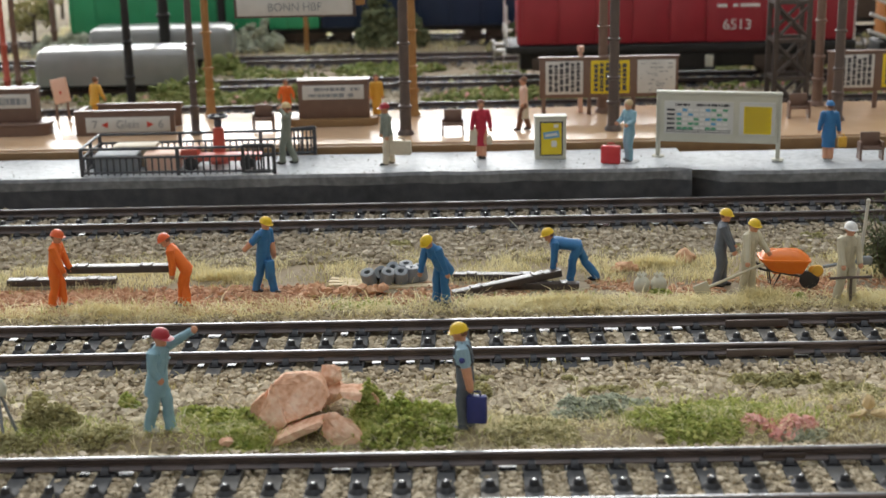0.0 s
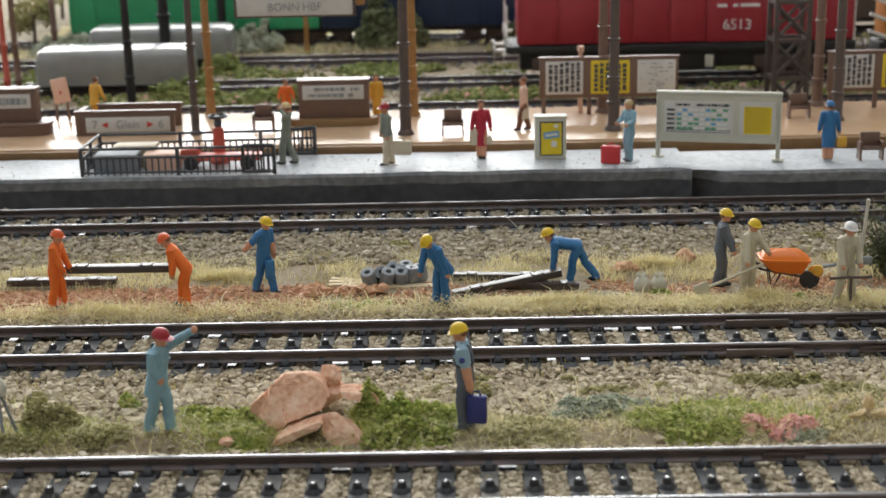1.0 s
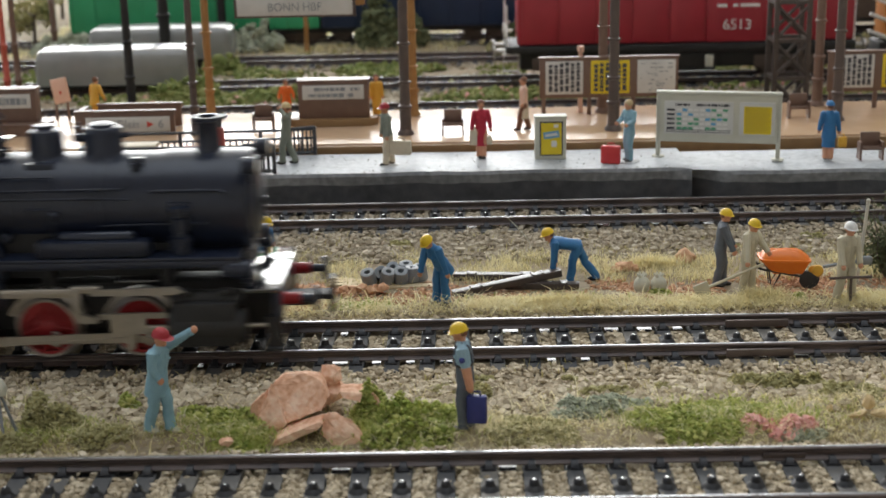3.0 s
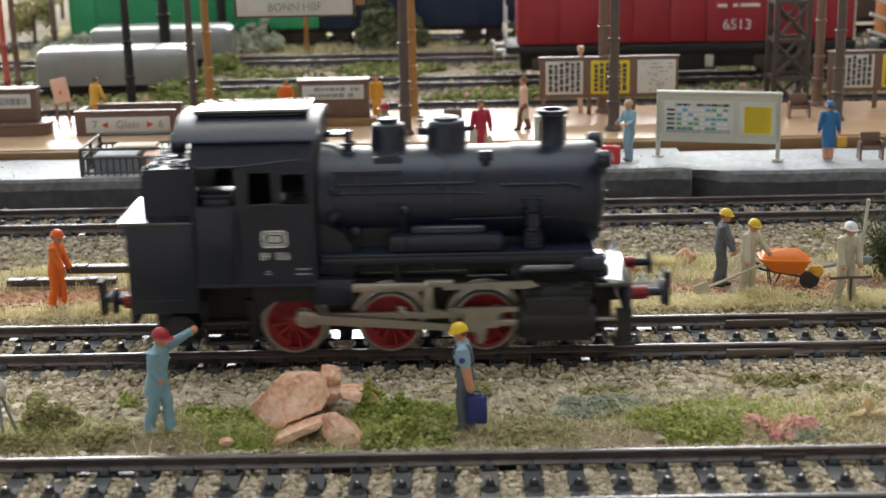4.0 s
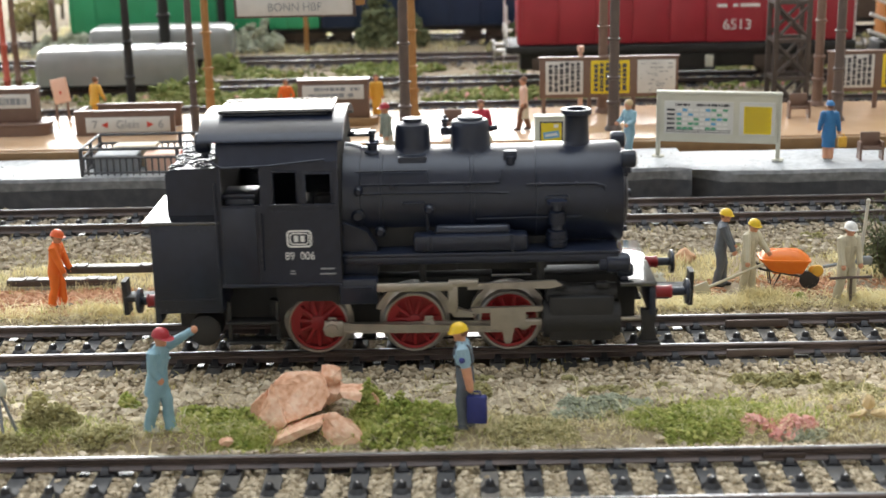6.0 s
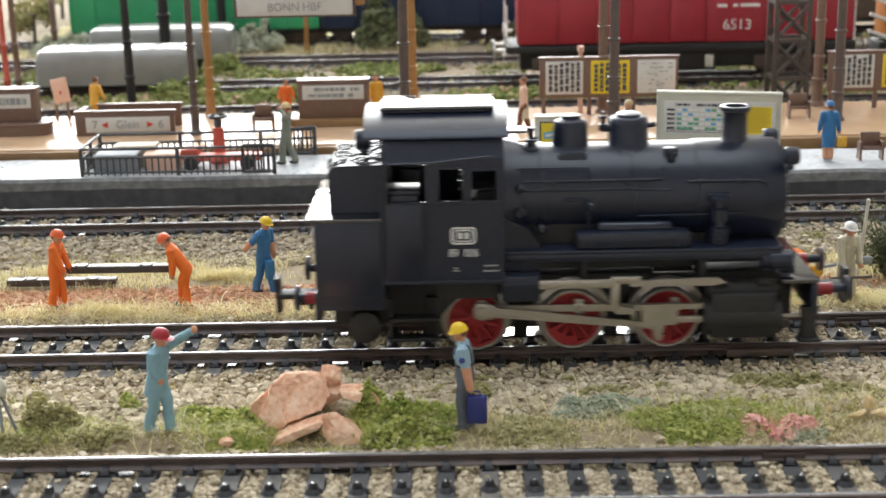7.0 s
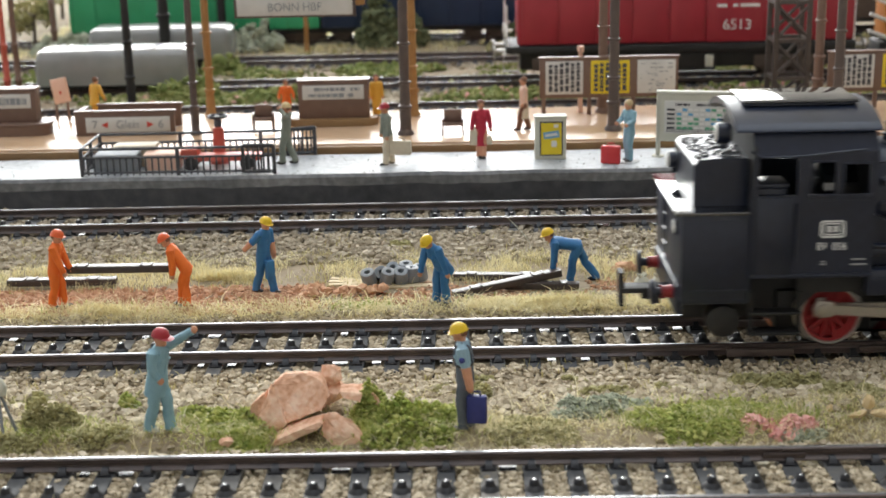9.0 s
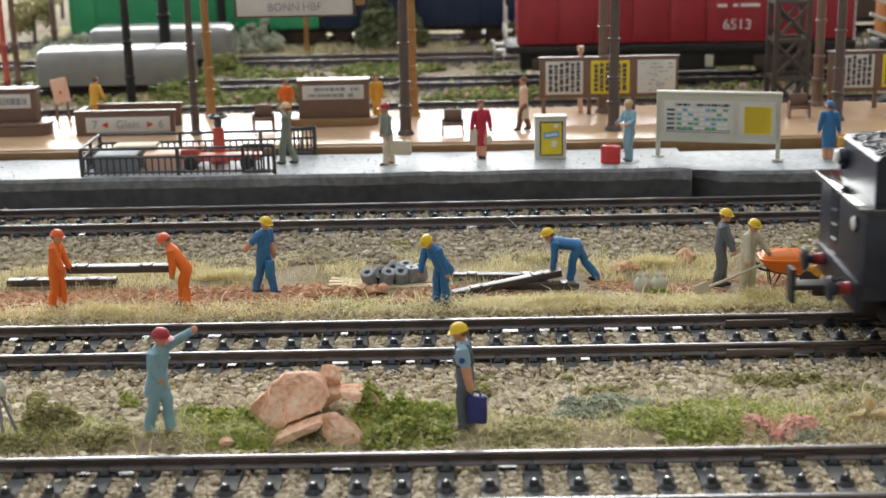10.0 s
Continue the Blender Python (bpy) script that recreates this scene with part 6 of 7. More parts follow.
def stair_wall():
    t = thing("stairwell", -107, 0, TZ, "brown stairwell parapet with a platform number board", "stairwell")
    for y, x0, x1, h in ((438.2, -16.0, 16.0, 7.6), (452.4, -12.0, 15.4, 7.4)):
        bm = B()
        box(bm, ((x0 + x1) / 2, y, h / 2), (x1 - x0, 1.6, h), 0, 0.2)
        box(bm, ((x0 + x1) / 2, y, h + 0.1), (x1 - x0 + 0.8, 2.2, 0.7), 0, 0.2)
        part("parapet", bm, M_BROWN, t)
    for x in (-15.4,):
        bm = B()
        box(bm, (x, 445, 3.7), (1.5, 13, 7.4), 0, 0.2)
        part("end_wall", bm, M_BROWN, t)
    bm = B()
    box(bm, (1.0, 437.2, 3.5), (27.0, 0.5, 4.8), 0, 0.1)
    part("number_board", bm, M_PAPER, t, "white number board")
    lettering("Gleis", 3.7, M_GREYINK, t, (1.0, 436.9, 3.5), name="lettering")
    lettering("7", 3.7, M_GREYINK, t, (-9.6, 436.9, 3.5), name="lettering")
    lettering("6", 3.7, M_GREYINK, t, (11.6, 436.9, 3.5), name="lettering")
    for x, s in ((-6.4, -1), (8.2, 1)):
        bm = B()
        slab(bm, [(x - s * 1.0, 2.5), (x + s * 1.2, 3.5), (x - s * 1.0, 4.5)], 436.95, 436.85)
        part("arrow", bm, M_REDINK, t, "red arrow")


stair_wall()


def kiosk(x, y, w, label, ink):
    t = thing("kiosk", x, y, TZ, label, "kiosk", "platform kiosks")
    bm = B()
    for a, b, z0, z1 in ((w + 8.4, 11.0, 0.0, 3.4), (w + 9.2, 11.6, 3.4, 4.0)) if w <= 20 else ((w + 6, 9.0, 0.0, 2.4),):
        ring = [(a / 2 * math.copysign(abs(math.cos(u)) ** 0.45, math.cos(u)), b / 2 * math.copysign(abs(math.sin(u)) ** 0.7, math.sin(u))) for u in [2 * math.pi * k / 28 for k in range(28)]]
        rings(bm, [[(x, y, z0) for x, y in ring], [(x, y, z1 - 0.2) for x, y in ring], [(x * 0.985, y * 0.97, z1) for x, y in ring]])
    part("plinth", bm, M_TANEDGE if w > 20 else M_BROWN, t)
    bm = B()
    box(bm, (0, 0.8, 8.2), (w, 5.6, 12.4), 0, 0.3)
    box(bm, (0, 0.8, 14.6), (w + 0.8, 6.4, 0.7), 0, 0.2)
    part("body", bm, M_BROWN, t)
    bm = B()
    box(bm, (0, -2.1, 10.9), (w - 3.0, 0.4, 4.6), 0, 0.1)
    bars(bm, -w / 2 + 3.2, w / 2 - 2.4, 8.9, 12.9, ink, 1, -2.32, int(w), 0.92)
    part("name_board", bm, [M_PAPER, M_GREYINK], t, "pale name board with dark bars")


kiosk(-40.8, 449.5, 23.0, "brown kiosk with a pale name board on an ochre plinth", 2)
kiosk(-146.5, 444.0, 20.0, "brown kiosk with a pale name board, stepped plinth", 1)


def bench(x, y, z, turn=0.0):
    t = thing("bench", x, y, z, "small brown plastic bench on the platform", "bench", "platform benches", turn)
    bm = B()
    box(bm, (0, 0.6, 5.6), (5.6, 0.9, 4.4), 0, 0.3)
    part("backrest", bm, M_BROWN, t)
    bm = B()
    box(bm, (0, -1.0, 3.4), (5.8, 3.4, 0.8), 0, 0.25)
    part("seat", bm, M_BROWN, t)
    for s in (-1, 1):
        bm = B()
        slab(bm, [(s * 2.9, 0), (s * 3.5, 0), (s * 3.4, 5.2), (s * 2.8, 5.2)], -2.4, 1.0)
        part("leg", bm, M_BROWN, t)


for bx, by, bz in ((-63.4, 444.4, TZ), (-1.9, 429.4, TZ), (110.2, 446.2, TZ), (118.6, 394.2, PZ)):
    bench(bx, by, bz)


def column(x, y, mate, r=1.75, z=TZ, top=66.0, label="brown plastic canopy column with ring joints"):
    bm = B()
    prof = [(0, r * 1.8), (0.8, r * 1.7), (1.6, r * 1.25), (8.0, r * 1.18), (8.3, r * 1.45), (9.2, r * 1.45), (9.5, r * 1.1)]
    for zz in (16.0, 28.0):
        prof += [(zz, r * 1.05), (zz + 0.2, r * 1.35), (zz + 0.9, r * 1.35), (zz + 1.1, r)]
    prof += [(top - z, r * 0.95)]
    lathe(bm, (0, 0, 0), (0, 0, 1), prof, 16)
    for zz in (16.5, 28.5):
        for k in range(4):
            a = k * math.pi / 2 + 0.5
            ball(bm, (r * 1.4 * math.cos(a), r * 1.4 * math.sin(a), zz), (0.4, 0.4, 0.4), 0, 6)
    solid("canopy_column", bm, mate, x, y, z, label, "column", "canopy columns")


for px, py, pm, pr in ((-84.3, 437.0, M_BROWNDK, 1.1), (-16.8, 430.4, M_BROWNDK, 1.5), (48.6, 431.2, M_BROWNDK, 1.55), (121.0, 440.0, M_BROWNDK, 1.45), (-84.6, 468.0, M_OCHREPOST, 1.25), (-15.2, 462.5, M_OCHREPOST, 1.3), (48.4, 462.0, M_BROWN, 1.5), (121.5, 467.0, M_BROWN, 1.5)):
    column(px, py, pm, pr)


def poster_wall(x0, x1, y, panels, label):
    t = thing("timetable_board", (x0 + x1) / 2, y, TZ, label, "notice board", "timetable boards")
    w = x1 - x0
    bm = B()
    box(bm, (0, 0, 12.2), (w, 1.4, 13.2), 0, 0.2)
    box(bm, (0, 0, 18.9), (w + 0.8, 2.2, 0.7), 0, 0.2)
    part("board", bm, M_BROWN, t)
    for u in (-0.47, -0.14, 0.18, 0.47):
        bm = B()
        box(bm, (u * w, 0.2, 3.0), (1.3, 1.3, 6.2), 0, 0.1)
        part("post", bm, M_BROWN, t)
    for i, (a, b, m, rows, ink) in enumerate(panels):
        bm = B()
        box(bm, ((a + b) / 2, -0.85, 12.4), (b - a, 0.4, 11.0), 0, 0.1)
        rnd = random.Random(i + int(w))
        if rows:
            # upright columns of print
            n = 6
            for k in range(n):
                xx = a + (k + 0.9) * (b - a) / (n + 0.8)
                zz = 7.6
                while zz < 16.6:
                    h = rnd.uniform(0.8, 2.6)
                    box(bm, (xx, -1.1, min(zz + h / 2, 17)), ((b - a) / n * 0.6, 0.06, h * 0.8), 1)
                    zz += h
        else:
            bars(bm, a + 1, b - 1, 7.6, 17, 14, 1, -1.1, 4, 0.3)
        part("poster", bm, [m, ink], t)


poster_wall(27.0, 73.0, 459.0, [(-21, -8.6, M_PAPER, 1, M_INK), (-6.0, 6.8, M_YELLOWPOSTER, 1, M_INK), (9.4, 22, M_PAPER, 0, M_FADED)], "brown timetable board with white and yellow posters")
poster_wall(123.0, 168.0, 461.0, [(-19, -7.4, M_PAPER, 1, M_INK), (-4.6, 7.0, M_YELLOWPOSTER, 1, M_INK), (9.4, 21, M_PAPER, 0, M_FADED)], "brown timetable board with white and yellow posters")


def signs():
    # large carriage-order board on two legs
    t = thing("train_board", 75.4, 398.6, PZ, "cream-framed carriage order board with coloured bars and a yellow sheet", "notice board", turn=-13)
    bm = B()
    box(bm, (0, 0, 12.0), (35.4, 1.6, 14.6), 0, 0.5)
    box(bm, (0, -0.2, 19.2), (36.0, 2.2, 1.1), 0, 0.4)
    part("panel", bm, M_SIGNGREY, t)
    for s in (-1, 1):
        bm = B()
        box(bm, (s * 17.2, 0, 9.6), (1.3, 1.6, 19.2), 0, 0.3)
        lathe(bm, (s * 17.2, 0, 0), (0, 0, 1), [(0, 1.9), (0.4, 1.7), (0.5, 0.8)], 12)
        part("leg", bm, M_SIGNGREY, t)
    bm = B()
    box(bm, (-5.6, -0.95, 12.0), (19.8, 0.4, 9.6), 0, 0.1)
    bars(bm, -14.6, 3.4, 15.2, 16.4, 1, 1, -1.2, 2, 0.9)
    rnd = random.Random(12)
    for r in range(5):
        z = 14.3 - r * 1.35
        box(bm, (-13.6, -1.18, z), (2.2, 0.06, 0.6), 1)
        for c in range(9):
            box(bm, (-11.2 + c * 1.65, -1.18, z), (1.4, 0.06, 0.75), rnd.choice((2, 2, 3, 4, 4, 4)))
    for z in (8.4, 7.8):
        box(bm, (-5.6, -1.18, z), (18.4, 0.06, 0.16), 1)
    part("carriage_sheet", bm, [M_PAPER, M_INK, M_GREENINK, M_BLUEINK, M_WHITE], t, "white sheet with green and blue bars")
    bm = B()
    box(bm, (11.0, -0.95, 12.0), (10.0, 0.4, 9.6), 0, 0.1)
    box(bm, (11.2, -1.2, 11.6), (7.8, 0.1, 8.0), 1)
    sheet = part("timetable_sheet", bm, [M_PAPER, M_YELLOWPOSTER], t, "yellow timetable sheet")
    for r in range(12):
        bm = B()
        box(bm, (11.2 - 0.3 * (r % 3), -1.28, 15.2 - r * 0.62), (7.0 - 0.6 * (r % 3), 0.06, 0.12))
        part("print_line", bm, M_TANEDGE, sheet)
    # vending box with a yellow poster
    t = thing("vending_box", 26.8, 402.4, PZ, "cream vending box with a bright yellow poster", "vending machine")
    bm = B()
    box(bm, (0, 0, 6.4), (9.2, 4.2, 12.8), 0, 0.4)
    box(bm, (0, 0, 12.7), (9.6, 4.6, 0.6), 0, 0.2)
    part("cabinet", bm, M_SIGNGREY, t)
    bm = B()
    box(bm, (0.2, -2.2, 6.4), (6.8, 0.4, 10.2), 4, 0.1)
    box(bm, (0.2, -2.42, 6.4), (6.0, 0.1, 9.4), 1)
    box(bm, (0.2, -2.55, 7.6), (4.6, 0.1, 2.0), 2, 0, Euler((0, radians(-8), 0)).to_matrix())
    box(bm, (0.2, -2.62, 7.6), (3.6, 0.1, 0.8), 3, 0, Euler((0, radians(-8), 0)).to_matrix())
    box(bm, (1.0, -2.55, 4.9), (1.6, 0.1, 1.8), 3)
    box(bm, (1.6, -2.5, 10.2), (1.4, 0.1, 1.0), 3)
    part("poster", bm, [M_WHITE, M_YELLOWPOSTER, M_BLUEINK, M_WHITE, M_INK], t, "yellow poster with a blue band")
    # hanging station name board
    t = thing("station_sign", -52.4, 452.0, 45.3, "white station name board in a brown frame under the canopy", "sign")
    bm = B()
    box(bm, (0, 0.4, 4.4), (39.4, 1.2, 8.8), 0, 0.2)
    part("frame", bm, M_BROWNDK, t)
    bm = B()
    box(bm, (0, -0.4, 4.5), (37.4, 0.6, 7.6), 0, 0.1)
    part("panel", bm, M_PAPER, t)
    lettering("BONN HBF", 3.7, M_GREYINK, t, (0.0, -0.8, 3.3), name="lettering", wide=0.95)
    for s in (-1, 1):
        bm = B()
        tube(bm, [(s * 15, 0.4, 8.6), (s * 15, 0.4, 22)], 0.4, 8)
        part("hanger", bm, M_BROWNDK, t)
    bm = B()
    box(bm, (21.2, 0.4, 6.6), (3.0, 1.6, 6.0), 0, 0.3)
    part("end_bracket", bm, M_OCHREPOST, t, "ochre bracket")
    # slanted salmon notice on legs
    t = thing("notice_stand", -135.0, 466.0, TZ, "salmon notice board on a leaning stand", "notice board", turn=-30)
    bm = B()
    box(bm, (0, 0, 10.2), (7.4, 0.7, 8.4), 0, 0.2, Euler((0, radians(-12), 0)).to_matrix())
    box(bm, (0.4, -0.5, 9.6), (0.8, 0.1, 1.2), 1)
    part("board", bm, [M_SALMON, M_REDINK], t)
    for s in (-1, 1):
        bm = B()
        box(bm, (s * 2.8, 0.2, 3.2), (0.6, 0.6, 6.6), 0)
        part("leg", bm, M_BROWN, t)
    bm = B()
    lathe(bm, (0, 0, 0), (0, 0, 1), [(0, 1.1), (1, 0.8), (20.0, 0.7), (20.4, 1.2), (22.2, 1.2), (22.4, 0.4)], 12)
    solid("clock_post", bm, [M_SALMON], 41.0, 463.0, TZ, "slim salmon post with a square head behind the board", "post")


signs()


# ---- rolling stock and masts behind the station ----


def wheelset(t, x, n=2, y=8.65, r=5.0):
    for i in range(n):
        for s in (-1, 1):
            bm = B()
            lathe(bm, (x + i * 12, s * y, r), (0, s, 0), [(-0.8, r + 0.7), (-0.3, r + 0.7), (-0.2, r), (1.2, r), (1.3, r * 0.8), (0.7, r * 0.7), (0.9, 0.3)], 20)
            part("wheel", bm, M_DKMETAL, t)


def diesel():
    t = thing("diesel_locomotive", 92.0, 588.65, 2.4, "red diesel locomotive with panelled sides, white number, dark bogies", "locomotive")
    bm = B()
    box(bm, (0, 0, 13.4), (144, 31, 3.4), 0, 0.5)
    part("underframe", bm, M_BLACKMATT, t)
    bm = B()
    box(bm, (2, 0, 30.0), (138, 28, 29.4), 0, 0.9)
    part("body", bm, M_DIESELRED, t)
    for i in range(9):
        bm = B()
        box(bm, (-58 + i * 15.2, -14.2, 29.5), (14.4, 0.8, 27.0), 0, 0.25)
        part("side_panel", bm, M_DIESELRED, t)
    bm = B()
    box(bm, (22, -14.9, 28.6), (23.0, 0.5, 26.0), 0, 0.2)
    part("number_panel", bm, M_DIESELRED, t)
    lettering("6513", 6.0, M_LETTER, t, (22.9, -15.2, 22.4), name="lettering")
    bm = B()
    for x, w in ((16.5, 4.0), (22.0, 2.0), (28.0, 8.0)):
        box(bm, (x, -15.2, 30.4), (w, 0.1, 1.3))
    part("inscription", bm, M_LETTER, t)
    for x in (-52, 40):
        bm = B()
        box(bm, (x + 6, -11.6, 7.0), (30, 2.0, 5.0), 0, 0.5)
        for k in (0, 12):
            box(bm, (x + k, -12.9, 5.4), (5.0, 1.8, 4.4), 0, 0.5)
        part("bogie_frame", bm, M_DKMETAL, t)
        wheelset(t, x, 2)
    # filler box added to darken the shaded space beneath the body
    bm = B()
    box(bm, (0, -6, 8.6), (132, 12, 7.4), 0, 0.8)
    part("skirt", bm, M_BLACKMATT, t)
    bm = B()
    box(bm, (-2, -10, 7.6), (34, 7, 8.0), 0, 0.8)
    part("fuel_tank", bm, M_BLACKMATT, t)
    bm = B()
    box(bm, (12, -14.6, 7.8), (3.4, 1.0, 5.0), 0, 0.4)
    part("end_plate", bm, M_SIGNGREY, t, "pale grey plate")
    for s in (-1, 1):
        for y in (-9.8, 9.8):
            bm = B()
            lathe(bm, (s * 72, y, 12.4), (s, 0, 0), [(0, 1.5), (4, 1.2), (4.2, 2.8), (5.0, 2.8), (5.2, 0.4)], 16)
            part("buffer", bm, M_TYRE, t)
        for y in (-13, 13):
            bm = B()
            tube(bm, [(s * 71.6, y, 14), (s * 71.6, y, 32)], 0.45, 8)
            tube(bm, [(s * 71.6, y, 22), (s * 69, y, 22)], 0.35, 8)
            part("grab_rail", bm, M_LETTER, t)
    for y in (-7, 7):
        bm = B()
        box(bm, (-72.0, y, 20.0), (1.4, 4.0, 4.0), 0, 0.4)
        part("headlight", bm, M_LENS, t)
    bm = B()
    for z in (5.0, 9.0, 12.0):
        box(bm, (-70, -14.2, z), (7.0, 3.0, 0.5), 0, 0.1)
    for x in (-73, -67):
        box(bm, (x, -15.2, 8.4), (0.5, 0.5, 8.0))
    part("steps", bm, M_TYRE, t)


diesel()


def hood_wagon(x, y, length, label):
    t = thing("hood_wagon", x, y, 2.4, label, "wagon", "grey hood wagons")
    bm = B()
    prof = [(-13.5, 2.2)] + [(13.5 * -math.copysign(abs(math.cos(a)) ** 0.45, math.cos(a)), 8.0 + 9.0 * math.sin(a) ** 0.5) for a in [math.pi * k / 12 for k in range(13)]] + [(13.5, 2.2)]
    loops = []
    for u, k in ((-0.5, 0.82), (-0.485, 0.93), (-0.46, 1.0), (0.46, 1.0), (0.485, 0.93), (0.5, 0.82)):
        loops.append([(u * length, yy * k, 2.2 + (zz - 2.2) * k) for yy, zz in prof])
    rings(bm, loops)
    part("hood", bm, M_TANKWHITE, t)
    bm = B()
    box(bm, (0, 0, 1.6), (length * 0.98, 24, 1.6), 0, 0.3)
    box(bm, (0, 0, 0.5), (length * 0.5, 10, 2.4), 0, 0.3)
    part("underframe", bm, M_BLACKMATT, t)
    for u in (-0.3, 0.22):
        for k in (0, 9):
            for s in (-1, 1):
                bm = B()
                lathe(bm, (u * length + k, s * 8.65, 3.4), (0, s, 0), [(-0.5, 4.1), (0, 3.4), (1.2, 3.4), (1.3, 0.4)], 16)
                part("wheel", bm, M_DKMETAL, t)


hood_wagon(-145.0, 588.65, 64.0, "pale grey covered hood wagon with a rounded top")
hood_wagon(-140.0, 660.65, 66.0, "pale grey covered hood wagon with a rounded top")


def box_wagon(x, y, length, tall, mate, label, ribs, category="wagon"):
    t = thing("goods_wagon", x, y, 2.4, label, category, "wagons in the far sidings")
    bm = B()
    box(bm, (0, 0, 6.6 + tall / 2), (length, 29, tall), 0, 0.6)
    part("body", bm, mate, t)
    for i in range(ribs + 1):
        bm = B()
        box(bm, (-length / 2 + 1 + i * (length - 2) / ribs, -14.7, 6.6 + tall / 2), (1.4, 0.9, tall * 0.96), 0, 0.2)
        part("rib", bm, mate, t)
    bm = B()
    box(bm, (0, 0, 5.4), (length * 1.02, 26, 2.6), 0, 0.3)
    part("underframe", bm, M_BLACKMATT, t)
    wheelset(t, -length * 0.4, 2)
    wheelset(t, length * 0.4 - 12, 2)


box_wagon(-150.0, 733.65, 100.0, 34.0, M_GREENCAR, "bright green ribbed goods wagon in a far siding", 8)
box_wagon(-84.0, 733.65, 26.0, 10.0, M_GREENCAR, "low green flat wagon end in a far siding", 3)
# wagon at x 190 is added as a backdrop to darken the far right
box_wagon(190.0, 733.65, 130.0, 36.0, M_DKMETAL, "dark brown ribbed wagon, a dark backdrop in a far siding", 8)
box_wagon(78.0, 733.65, 90.0, 36.0, M_DKMETAL, "dark brown ribbed wagon, a dark backdrop in a far siding", 6)
box_wagon(-20.0, 733.65, 100.0, 34.0, M_SHADEDBLUE, "dark blue ribbed wagon, darkened further for the deep shade of a far siding", 6)


def masts():
    def mast(x, y, r, mate, label, top=70.0):
        bm = B()
        lathe(bm, (0, 0, 0), (0, 0, 1), [(0, r * 1.6), (1.5, r * 1.5), (2.2, r * 1.1), (12, r), (12.4, r * 1.25), (13.4, r * 1.25), (13.8, r), (26, r), (26.4, r * 1.25), (27.4, r * 1.25), (27.8, r * 0.95), (top, r * 0.8)], 14)
        solid("mast", bm, mate, x, y, height(x, y) - 0.2, label, "mast", "masts behind the station")
    mast(-130.0, 546.0, 1.7, M_BLACKMATT, "black round mast beside the track")
    mast(-134.7, 640.0, 2.6, M_BLACKMATT, "thick black round mast between the tracks")
    mast(-120.0, 712.0, 2.2, M_BLACKMATT, "black round mast in front of the green wagon")
    for dx in (0, 4.5):
        mast(-178.5 + dx, 545.0, 1.2, M_RED if dx == 0 else M_BROWN, "slim red signal mast")
    mast(-203.0, 700.0, 1.6, M_BROWN, "brown pole at the edge of the siding")
    mast(-76.0, 700.0, 1.2, M_OCHREPOST, "slim ochre signal post", 14.0)
    # lattice tower
    t = thing("lattice_tower", 123.5, 520.0, -2.0, "brown grey steel lattice tower with cross bracing", "tower")
    w = 6.0
    for sx in (-1, 1):
        for sy in (-1, 1):
            bm = B()
            box(bm, (sx * w, sy * w, 35), (1.8, 1.8, 70), 0, 0.15)
            part("leg", bm, M_STEEL, t)
    for k in range(5):
        z0, z1 = k * 14.0, (k + 1) * 14.0
        for sy in (-1, 1):
            for a, b in ((-w, w), (w, -w)):
                bm = B()
                tube(bm, [(a, sy * w, z0 + 1), (b, sy * w, z1 - 1)], 0.7, 6)
                part("brace", bm, M_STEEL, t)
            bm = B()
            box(bm, (0, sy * w, z1), (2 * w, 1.2, 1.4), 0)
            part("crosspiece", bm, M_STEEL, t)
        for sx in (-1, 1):
            bm = B()
            box(bm, (sx * w, 0, z1), (1.2, 2 * w, 1.4), 0)
            part("crosspiece", bm, M_STEEL, t)
    # crane behind, orange with a striped beam
    t = thing("crane_car", 196.0, 600.0, -1.0, "orange crane car with white striped beams", "crane")
    bm = B()
    box(bm, (0, 0, 36), (30, 14, 40), 0, 0.6)
    part("cab", bm, M_ORANGECRANE, t)
    for k in range(5):
        bm = B()
        tube(bm, [(-22 + k * 0.5, -8, 20 + k * 7.0), (-9, -8, 15 + k * 7.0)], 0.8, 6)
        part("stripe", bm, M_WHITE, t)
    bm = B()
    box(bm, (-6, -7.2, 30), (3, 1.2, 40), 0, 0.2)
    box(bm, (0, 0, 8), (34, 16, 14), 0, 0.6)
    part("chassis", bm, M_BLACKMATT, t)


masts()


